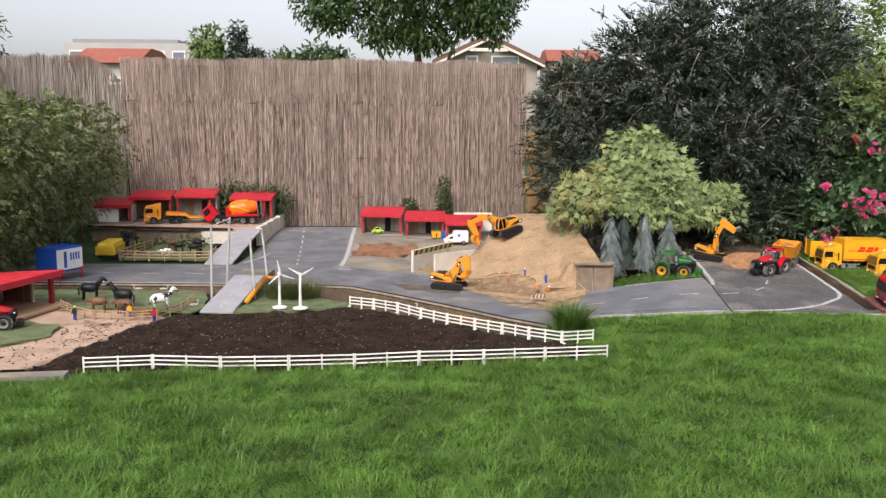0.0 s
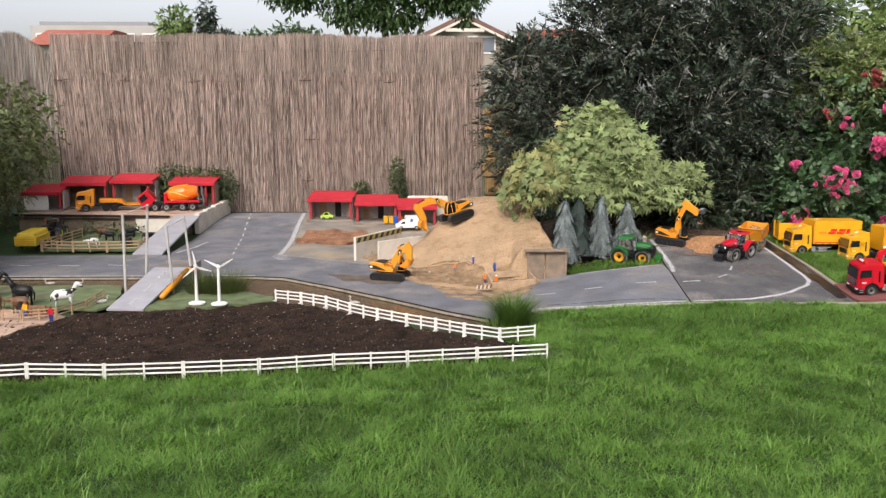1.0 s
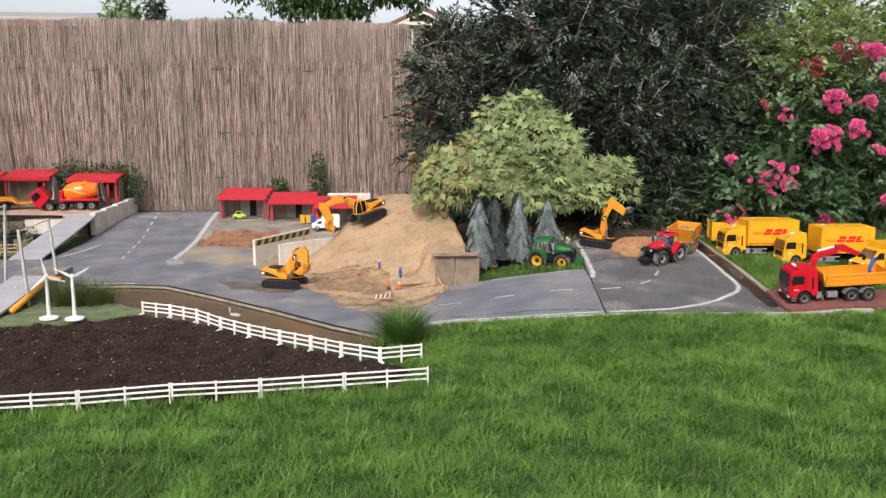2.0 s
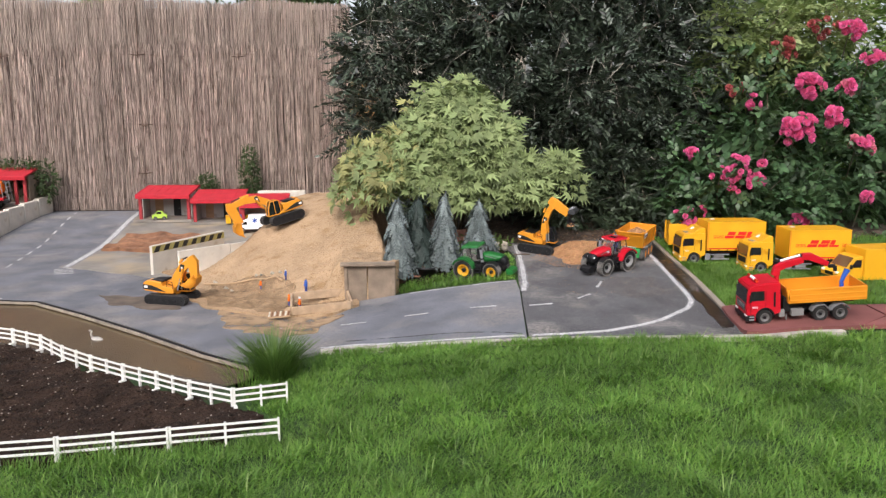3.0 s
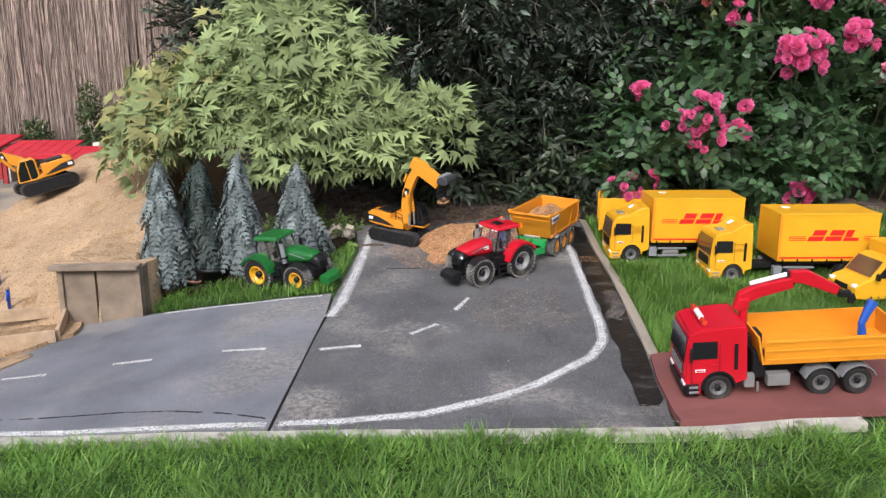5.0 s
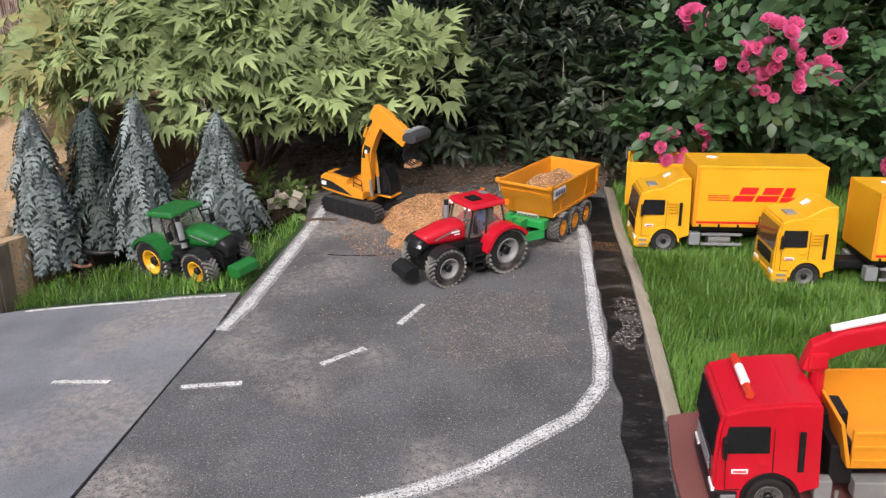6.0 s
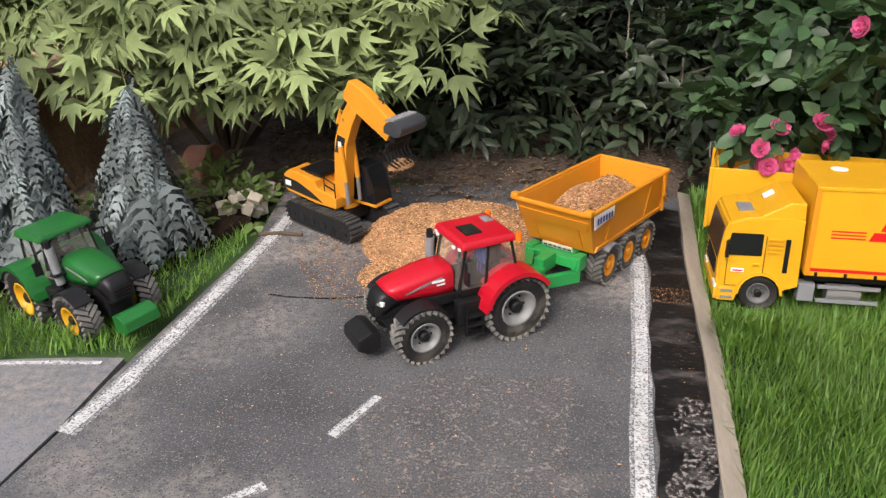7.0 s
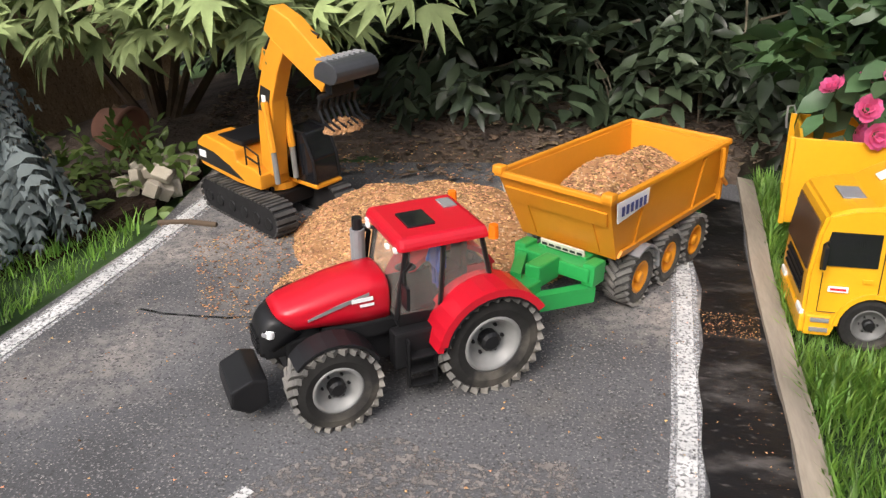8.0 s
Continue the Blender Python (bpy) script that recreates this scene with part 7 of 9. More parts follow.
PETAL_FADED = leafy("faded_coral_petal", (0.46, 0.10, 0.105), (0.55, 0.16, 0.16), 0.5, 0.6, 0.2)
BLOSSOM = []
for seed in range(3):
    r = np.random.default_rng(seed + 40)
    pv, pf, up, sz = [], [], [], []
    for ring, (n, open_out, reach) in enumerate(((5, 0.25, 0.004), (7, 0.7, 0.008), (9, 1.5, 0.010))):
        for k in range(n):
            a = 2 * math.pi * (k + 0.4 * ring) / n + r.normal(0, 0.12)
            o = np.array([math.cos(a), math.sin(a), 0])
            pv.append(o * reach)
            pf.append(o * open_out + np.array([0, 0, 1.0]))
            up.append(-o + np.array([0, 0, 0.3]))
            sz.append(r.uniform(0.024, 0.03))
    petal = [(x, y * 2.4, z * 1.4) for x, y, z in LEAF[0][:-1]] + [(0.9, 0.0, 0.05)]
    v, f = scatter(petal, LEAF[1], np.array(pv), np.array(pf), np.array(up), sz)
    for mat in (PETAL, PETAL_PALE, PETAL_FADED):
        o = bulk("blossom", v, f, mat)
        BLOSSOM.append(o.data)
        bpy.data.objects.remove(o)
r = np.random.default_rng(77)
rose_base = Vector(rose.matrix_basis.translation)
for cx, cy, cz, n, rad, pale in ((3.37, 6.62, 0.71, 9, 0.06, 0), (3.42, 6.68, 0.60, 4, 0.05, 0), (3.62, 6.9, 0.61, 3, 0.03, 0), (3.65, 6.9, 0.72, 1, 0.01, 0), (3.262, 7.10, 0.765, 4, 0.035, 0), (3.125, 6.82, 0.385, 6, 0.055, 0),
                                 (3.235, 6.86, 0.42, 2, 0.03, 0), (3.95, 6.95, 0.33, 6, 0.05, 0), (3.93, 7.02, 0.93, 12, 0.09, 0), (4.05, 7.15, 1.21, 11, 0.08, 0), (4.35, 7.25, 1.2, 6, 0.06, 1), (4.22, 7.1, 1.0, 5, 0.06, 0), (4.4, 7.1, 0.82, 6, 0.07, 1),
                                 (4.42, 7.0, 0.48, 2, 0.03, 0), (3.98, 7.45, 1.45, 5, 0.09, 2), (4.25, 7.4, 1.62, 4, 0.08, 2), (3.62, 7.35, 1.18, 2, 0.06, 2), (4.4, 7.3, 1.6, 6, 0.07, 0), (4.5, 7.2, 1.4, 4, 0.05, 0), (4.78, 7.2, 1.1, 6, 0.07, 0), (4.9, 7.1, 0.7, 5, 0.06, 0), (3.75, 7.3, 1.1, 2, 0.04, 0), (3.32, 6.75, 0.66, 3, 0.04, 0)):
    rad *= 1.2 if cy < 6.9 else 1.3
    for k in range(2 * n if cy < 6.9 else 3 * n):
        d = Vector(r.normal(0, 1, 3)).normalized()
        p = Vector((cx, cy, cz)) + Vector((d.x * rad, d.y * rad * 0.7, d.z * rad * 0.8)) * (r.uniform(0.85, 1.25) if cy < 6.9 else r.uniform(0.4, 1.0))
        aim = (d + Vector((0, -0.8, 0.5))).normalized()
        o = new("blossom", BLOSSOM[(k % 3) * 3 + (2 if pale == 2 else 1 if pale and k % 2 else 0)])
        m = aim.to_track_quat("Z", "X").to_matrix().to_4x4()
        s = r.uniform(0.8, 1.25) * (0.72 if cy < 6.9 else 1.0)
        o.parent, o.matrix_basis = rose, Matrix.Translation(p - rose_base) @ m @ Matrix.Diagonal((s, s, s, 1))
    part("stem", tube(bmesh.new(), [(cx - rose_base.x + 0.12, cy - rose_base.y + 0.35, cz - rose_base.z - 0.25), (cx - rose_base.x + 0.05, cy - rose_base.y + 0.15, cz - rose_base.z - 0.05), (cx - rose_base.x, cy - rose_base.y, cz - rose_base.z)], [0.005, 0.004, 0.0025], 5), TWIG, rose)
shrub("rose_shoots", [(3.72, 7.72, 1.45, 0.20, 0.16, 0.34), (4.02, 7.66, 1.50, 0.26, 0.18, 0.30), (4.35, 7.60, 1.65, 0.22, 0.16, 0.25)], 560, [sprig(LEAF_MID, 7, 0.5, 0.9, 110 + k, 1.3) for k in range(3)], (0.10, 0.17), LEAF_SHOOT, "light green upright shoots above the roses", "shrub", inner=0.2, twigs=40, stems=[((3.7, 7.8, 0.3), (3.72, 7.74, 1.5), 0.006), ((4.0, 7.8, 0.3), (4.02, 7.7, 1.6), 0.006), ((4.3, 7.7, 0.3), (4.35, 7.62, 1.7), 0.006)])
shrub("rose_spray", [(3.2, 6.98, 0.46, 0.16, 0.14, 0.08), (3.42, 6.8, 0.62, 0.14, 0.12, 0.1), (3.95, 7.05, 0.4, 0.2, 0.14, 0.1), (3.3, 7.1, 0.62, 0.15, 0.12, 0.12)], 260, [sprig(LEAF, 5, 0.62, 0.95, 85, 1.75)], (0.07, 0.11), LEAF_ROSE, "arching leafy rose shoots above the trucks", inner=0.1, twigs=0, stems=[((3.5, 7.4, 0.15), (3.25, 7.0, 0.46), 0.005), ((3.6, 7.4, 0.15), (3.42, 6.85, 0.6), 0.005)])

# shrubs in front of the reed fence
GREEN_DARK = leafy("thuja_leaf", (0.05, 0.085, 0.025), (0.08, 0.14, 0.03), 0.4, 0.55, 0.15)
shrub("small_thuja", [(0.0, 9.55, 0.38, 0.10, 0.08, 0.25), (0.0, 9.55, 0.58, 0.08, 0.07, 0.15), (0.02, 9.55, 0.25, 0.11, 0.08, 0.16)], 1500, LEAF_FLAT, (0.02, 0.04), GREEN_DARK, "narrow green thuja in front of the reed fence", inner=0.3, stems=[((0.0, 9.56, 0.1), (0.0, 9.56, 0.6), 0.008)])
shrub("small_shrub", [(-0.40, 9.55, 0.36, 0.11, 0.08, 0.09), (-0.36, 9.55, 0.27, 0.09, 0.08, 0.12)], 800, LEAF_FLAT, (0.02, 0.04), GREEN_DARK, "small green bush behind the garages", inner=0.3, stems=[((-0.4, 9.56, 0.1), (-0.4, 9.56, 0.35), 0.006)])
shrub("low_shrub", [(-2.45, 9.62, 0.48, 0.22, 0.10, 0.16), (-2.1, 9.62, 0.48, 0.24, 0.10, 0.15), (-1.86, 9.6, 0.40, 0.12, 0.09, 0.20), (-2.3, 9.62, 0.34, 0.4, 0.08, 0.14)], 2200, LEAF_FLAT, (0.025, 0.05), GREEN_DARK, "dark green low shrub behind the sheds", inner=0.3, stems=[((-2.2, 9.63, 0.1), (-2.2, 9.62, 0.45), 0.01)])

# ---------------------------------------------------------------- toy lorries


def truck_cab(ob, mat, lower, roof_lift=0.0, rim=RIM_DARK, squeeze=(1, 1, 1)):
    """A lorry cab with its front wheels; origin on the ground below the front axle."""
    arc = [(0.046 * math.cos(radians(a)), 0.036 + 0.046 * math.sin(radians(a))) for a in range(10, 171, 20)]
    top = 0.200
    side = [(0.088, 0.022), (0.094, 0.060), (0.0945, 0.105), (0.088, 0.160), (0.080, 0.190), (0.045, top), (-0.03, top + 0.006), (-0.078, top + 0.006), (-0.080, 0.060), (-0.054, 0.052)] + arc[::-1] + [(0.052, 0.022)]
    bm = prism(bmesh.new(), side, -0.084, 0.084)
    for v in bm.verts:
        if v.co.x > 0.06:
            v.co.y *= 0.95
        if v.co.z > 0.19:
            v.co.y *= 0.93
    bmesh.ops.bevel(bm, geom=[e for e in bm.edges if abs(e.verts[0].co.z - e.verts[1].co.z) < 0.08 and e.verts[0].co.z > 0.1], offset=0.005, segments=2, affect="EDGES")
    cab = part("cab", bm, mat, ob)
    if roof_lift:
        bm = prism(bmesh.new(), [(0.02, top), (-0.045, top + roof_lift), (-0.078, top + roof_lift), (-0.080, top), (-0.03, top - 0.004)], -0.074, 0.074, 0.004)
        deflector = part("air_deflector", bm, mat, cab)
        part("marking", slab(bmesh.new(), [(-0.028, -0.03, top + roof_lift * 0.78 + 0.001), (-0.028, -0.005, top + roof_lift * 0.78 + 0.001), (-0.006, -0.005, top + roof_lift * 0.42 + 0.001), (-0.006, -0.03, top + roof_lift * 0.42 + 0.001)], -0.002), DECAL_WHITE, deflector)
        part("roof_hatch", box(bmesh.new(), (0.036, 0.01, top + 0.0005), (0.034, 0.05, 0.003), 0.001), GREY, cab)
    part("windscreen", slab(bmesh.new(), [(0.0945, -0.072, 0.110), (0.0945, 0.072, 0.110), (0.0850, 0.068, 0.176), (0.0850, -0.068, 0.176)], 0.002), PANE_TINT if lower is not BLACK else PANE_DARK, cab)
    for s in (1, -1):
        y = s * 0.0832
        win = [(0.080, y, 0.122), (0.004, y, 0.122), (0.004, y * 0.97, 0.168), (0.072, y * 0.965, 0.168)]
        part("side_window", slab(bmesh.new(), win, 0.0016 * -s), PANE_DARK, cab)
        bm = tube(bmesh.new(), [(0.074, y, 0.155), (0.082, s * 0.092, 0.155), (0.082, s * 0.092, 0.12), (0.074, y, 0.118)], 0.0018, 4)
        box(bm, (0.080, s * 0.094, 0.138), (0.006, 0.016, 0.032), 0.002)
        part("mirror", bm, BLACK, cab)
        part("door_handle", box(bmesh.new(), (0.014, s * 0.0848, 0.104), (0.014, 0.003, 0.005), 0.001), mat, cab)
        bm = tube(bmesh.new(), [(0.076, s * 0.0845, 0.112), (0.076, s * 0.0848, 0.056), (0.050, s * 0.0848, 0.056)], 0.0008, 4)
        part("door_seam", bm, BLACK, cab)
        part("door_seam", tube(bmesh.new(), [(-0.002, s * 0.0848, 0.166), (-0.002, s * 0.0848, 0.084)], 0.0008, 4), BLACK, cab)
        part("badge", box(bmesh.new(), (0.052, s * 0.0850, 0.090), (0.028, 0.0016, 0.008), 0.0005), DECAL_WHITE, cab, "small white badge")
        part("badge_print", box(bmesh.new(), (0.052, s * 0.0860, 0.090), (0.022, 0.001, 0.003)), DECAL_RED, cab)
        part("air_intake", box(bmesh.new(), (-0.048, s * 0.0840, 0.125), (0.010, 0.0035, 0.072), 0.001), BLACK, cab)
        for k in range(4 if lower is not BLACK else 0):
            part("vent", box(bmesh.new(), (-0.022, s * 0.0845, 0.132 + 0.009 * k), (0.030, 0.003, 0.0035)), mat, cab)
        part("mudguard", arch(0.045, 0.051, s * 0.052, s * 0.0875, 2, 176, (0, 0.036), 12), lower, ob)
        bm = box(bmesh.new(), (0.072, s * 0.0800, 0.036), (0.036, 0.012, 0.030), 0.003)
        foot = part("step", bm, lower, ob)
        for z in (0.030, 0.044):
            part("tread", box(bmesh.new(), (0.070, s * 0.0868, z), (0.026, 0.003, 0.006), 0.001), GREY if lower is BLACK else SILVER, foot)
        part("headlight", box(bmesh.new(), (0.0935, s * 0.062, 0.046), (0.006, 0.030, 0.014), 0.002), LAMP_CLEAR, cab)
        wheel(ob, 0, s * 0.068, 0.036, 0.036, 0.030, rim, dish=0.18)
    bm = box(bmesh.new(), (0.088, 0, 0.034), (0.018, 0.162, 0.026), 0.004)
    part("bumper", bm, lower, ob)
    grille = part("grille", box(bmesh.new(), (0.0935, 0, 0.083), (0.004, 0.110, 0.034), 0.002), BLACK, cab)
    for k in range(3):
        part("grille_bar", box(bmesh.new(), (0.0965, 0, 0.073 + 0.010 * k), (0.003, 0.106, 0.003)), GREY if lower is BLACK else BLACK, grille)
    bm = box(bmesh.new(), (-0.18, 0, 0.056), (0.42, 0.05, 0.024), 0.003)
    rod(bm, (0, -0.06, 0.036), (0, 0.06, 0.036), 0.008)
    part("frame", bm, BLACK, ob)
    for child in ob.children:
        if not child.name.startswith("wheel"):
            child.matrix_basis = Matrix.Diagonal((*squeeze, 1))
    return cab


def side_logo(parent, x, y, z, size, s):
    """Plain slanting red blocks with speed lines, as printed on the box."""
    bm = bmesh.new()
    for x0, x1 in ((0.0, 0.30), (0.34, 0.66), (0.70, 1.0)):
        for k, (a, b, lo, hi) in enumerate(((x0, x1, 0.0, 0.42), (x0 + 0.05, x1, 0.50, 1.0)) if x0 < 0.6 else ((x0, x1, 0.0, 0.30), (x0, x0 + 0.14, 0.34, 1.0))):
            sl = 0.09
            slab(bm, [(x - (a + sl * lo) * size, y, z + lo * size * 0.22), (x - (b + sl * lo) * size, y, z + lo * size * 0.22), (x - (b + sl * hi) * size, y, z + hi * size * 0.22), (x - (a + sl * hi) * size, y, z + hi * size * 0.22)], -0.0012 * s)
    for k in range(3):
        zz = z + size * (0.01 + 0.035 * k)
        slab(bm, [(x + 0.03 * size, y, zz), (x + 0.36 * size, y, zz), (x + 0.36 * size, y, zz + 0.014 * size), (x + 0.03 * size, y, zz + 0.014 * size)], 0.0012 * s)
        slab(bm, [(x - 1.12 * size, y, zz), (x - 1.36 * size, y, zz), (x - 1.36 * size, y, zz + 0.014 * size), (x - 1.12 * size, y, zz + 0.014 * size)], -0.0012 * s)
    part("print", bm, DECAL_RED, parent, "red printed emblem")


def rear_axles(ob, xs, rim=RIM_DARK):
    for x in xs:
        for s in (1, -1):
            wheel(ob, x, s * 0.062, 0.036, 0.036, 0.040, rim, dish=0.18)


def box_truck(m, label, gap, length, high=0.255):
    ob = thing("toy_truck", m, label, "toy truck", "yellow parcel trucks")
    truck_cab(ob, YELLOW, YELLOW, 0.034, RIM_DARK, (0.84, 1.0, 0.92))
    x0 = -gap
    body = part("box_body", box(bmesh.new(), (x0 - length / 2, 0, (0.082 + high) / 2), (length, 0.185, high - 0.082), 0.004), YELLOW, ob)
    for s in (1, -1):
        side_logo(body, x0 - 0.100, s * 0.0934, (0.082 + high) / 2 - 0.012, 0.180, s)
        part("red_stripe", box(bmesh.new(), (x0 - length / 2, s * 0.0930, 0.096), (length - 0.012, 0.0016, 0.006)), DECAL_RED, body)
        part("rail", box(bmesh.new(), (x0 - length / 2, s * 0.0915, high - 0.004), (length, 0.006, 0.007), 0.001), YELLOW, body)
        part("corner_post", box(bmesh.new(), (x0 - 0.004, s * 0.0905, (0.082 + high) / 2), (0.010, 0.008, high - 0.088), 0.002), AMBER, body)
        for k in range(7):
            part("hinge", box(bmesh.new(), (x0 - 0.02 - k * (length - 0.04) / 6, s * 0.0935, 0.087), (0.005, 0.003, 0.008)), BLACK, body)
        part("red_beam", box(bmesh.new(), (x0 - 0.10, s * 0.060, 0.071), (0.15, 0.01, 0.014), 0.002), DECAL_RED, ob)
        guard = part("side_guard", box(box(bmesh.new(), (x0 - 0.085, s * 0.080, 0.058), (0.11, 0.006, 0.007), 0.001), (x0 - 0.085, s * 0.080, 0.030), (0.11, 0.006, 0.007), 0.001), GREY, ob)
        part("tank", rod(bmesh.new(), (x0 - 0.05, s * 0.062, 0.042), (x0 - 0.11, s * 0.062, 0.042), 0.016, n=14), SILVER, guard)
        part("tool_box", box(bmesh.new(), (x0 - 0.012, s * 0.068, 0.044), (0.030, 0.026, 0.036), 0.003), GREY, ob)
    part("underbody", box(bmesh.new(), (x0 - length / 2, 0, 0.074), (length - 0.01, 0.15, 0.014), 0.002), BLACK, ob)
    part("roof_sticker", lathe(bmesh.new(), [(0.016, high), (0.016, high + 0.0012)], (x0 - 0.065, -0.03, 0), "z", 16), DECAL_WHITE, body)
    rear_axles(ob, (x0 - length + 0.10,))
    return ob


box_truck(pose(3.083, 6.585, 0.150, 0, 0, 177.5), "yellow toy parcel truck with red emblem on the grass", 0.073, 0.348)
box_truck(pose(3.38, 6.335, 0.136, 0, 0, 178), "yellow toy parcel truck with detached box on the grass", 0.152, 0.355)

# a yellow box trailer behind the first truck
box_trailer = thing("toy_trailer", pose(3.038, 6.876, 0.152, 0, 0, 170), "yellow toy box trailer with open top on the grass", "toy trailer")
bm = box(bmesh.new(), (-0.20, 0, 0.075), (0.40, 0.185, 0.012), 0.002)
body = part("floor_plate", bm, YELLOW, box_trailer)
for s in (1, -1):
    part("side_wall", box(bmesh.new(), (-0.20, s * 0.090, 0.138), (0.40, 0.005, 0.126), 0.001), YELLOW, box_trailer)
part("front_wall", box(bmesh.new(), (-0.012, 0, 0.138), (0.005, 0.176, 0.126), 0.001), YELLOW, box_trailer)
part("edge_post", box(bmesh.new(), (0.0, 0.092, 0.135), (0.008, 0.008, 0.136), 0.002), YELLOW, box_trailer)
part("hook", tube(bmesh.new(), [(-0.008, -0.09, 0.200), (-0.004, -0.092, 0.214), (0.006, -0.092, 0.212), (0.006, -0.092, 0.19), (0.004, -0.094, 0.175)], 0.002, 5), SILVER, box_trailer)
rear_axles(box_trailer, (-0.28, -0.36))


def crane_lorry():
    ob = thing("toy_lorry", place(3.005, 5.448, 174.8, 0.094), "red toy lorry with a red crane and amber tipper bed", "toy lorry")
    cab = truck_cab(ob, RED, BLACK, 0.0, RIM_DARK, (0.88, 1.0, 0.97))
    bar = part("light_bar", box(bmesh.new(), (0.035, 0, 0.206), (0.016, 0.11, 0.008), 0.003), RED, cab)
    part("beacon", rod(bmesh.new(), (0.035, -0.022, 0.213), (0.035, 0.026, 0.213), 0.008, n=10), DECAL_WHITE, bar)
    for y in (-0.045, 0.047):
        part("beacon", rod(bmesh.new(), (0.035, y - 0.012, 0.212), (0.035, y + 0.012, 0.212), 0.0075, n=10), BEACON_RED, bar)
    ln, w = 0.348, 0.18
    x0 = -0.110
    bed = part("bed_floor", box(bmesh.new(), (x0 - ln / 2, 0, 0.100), (ln, w - 0.004, 0.008), 0.001), AMBER, ob)
    for s in (1, -1):
        sidew = part("side_board", box(bmesh.new(), (x0 - ln / 2, s * (w / 2 - 0.003), 0.130), (ln, 0.006, 0.066), 0.0015), AMBER, bed)
        for z in (0.110, 0.1335, 0.157):
            part("side_ridge", box(bmesh.new(), (x0 - ln / 2, s * (w / 2 + 0.0008), z), (ln - 0.006, 0.003, 0.006), 0.0012), AMBER, sidew)
    part("front_board", box(bmesh.new(), (x0 + 0.002, 0, 0.135), (0.006, w, 0.076), 0.0015, None, (1, 1), (0.014, 0)), AMBER, bed)
    part("tail_board", box(bmesh.new(), (x0 - ln + 0.002, 0, 0.130), (0.006, w, 0.066), 0.0015), AMBER, bed)
    part("subframe", box(bmesh.new(), (x0 - 0.16, 0, 0.086), (0.30, 0.09, 0.02), 0.002), BLACK, ob)
    for s in (1, -1):
        part("tool_box", box(bmesh.new(), (-0.150, s * 0.070, 0.050), (0.056, 0.026, 0.032), 0.003), SILVER, ob)
        part("tank", box(bmesh.new(), (-0.078, s * 0.072, 0.050), (0.026, 0.020, 0.034), 0.003), SILVER, ob)
        part("valve", rod(bmesh.new(), (-0.10, s * 0.075, 0.045), (-0.10, s * 0.075, 0.018), 0.003, n=6), SILVER, ob)
        guard = part("mudguard", arch(0.043, 0.046, s * 0.046, s * 0.086, 20, 160, (-0.255, 0.036), 8), GREY, ob)
        part("mudguard", arch(0.043, 0.046, s * 0.046, s * 0.086, 20, 160, (-0.345, 0.036), 8), GREY, ob)
    part("crane_base", box(box(bmesh.new(), (-0.106, 0, 0.085), (0.034, 0.13, 0.07), 0.004), (-0.106, -0.005, 0.13), (0.04, 0.05, 0.04), 0.004), BLACK, ob)
    rear_axles(ob, (-0.255, -0.345))
    # crane: column, two-part arm, grab
    bm = rod(bmesh.new(), (-0.085, -0.015, 0.12), (-0.085, -0.015, 0.225), 0.013, 0.011, 12)
    box(bm, (-0.082, -0.015, 0.225), (0.03, 0.03, 0.03), 0.005)
    column = part("crane_column", bm, RED, ob)
    arm = part("crane_arm", beam(bmesh.new(), [(-0.072, 0.205), (-0.085, 0.240), (-0.12, 0.256), (-0.205, 0.274)], [0.030, 0.036, 0.034, 0.028], 0.024, 0.004), RED, column)
    arm.location.y = -0.015
    part("ram", rod(bmesh.new(), (-0.10, 0, 0.275), (-0.19, 0, 0.295), 0.006, n=8), DECAL_WHITE, arm)
    part("knuckle", box(bmesh.new(), (-0.200, -0.014, 0.280), (0.028, 0.030, 0.034), 0.005), BLACK, arm)
    jib = part("jib", beam(bmesh.new(), [(-0.198, 0.290), (-0.235, 0.288), (-0.318, 0.246)], [0.030, 0.036, 0.024], 0.020, 0.004), RED, column)
    jib.location.y = -0.012
    part("grab", box(box(bmesh.new(), (-0.335, -0.01, 0.236), (0.03, 0.016, 0.016), 0.003), (-0.352, -0.01, 0.222), (0.016, 0.012, 0.026), 0.003), BLACK, column)
    return ob


lorry = crane_lorry()
bm = tube(bmesh.new(), [(0.0, 0, 0.0), (0.002, 0, 0.03), (0.006, 0, 0.062), (-0.010, 0, 0.092), (-0.026, 0, 0.115)], [0.009, 0.011, 0.009, 0.011, 0.014], 8)
tube(bm, [(0.0, -0.03, 0.006), (0.0, 0.0, 0.010), (0.0, 0.03, 0.006)], 0.005, 6)
box(bm, (0.0, 0, 0.004), (0.03, 0.014, 0.008), 0.002)
claw = link("toy_grab", bm, BLUE)
claw.matrix_basis = lorry.matrix_basis @ pose(-0.375, 0.02, 0.104, 0, 0, 20)
tagged(claw, "blue plastic toy grab standing in the lorry bed", "toy grab")


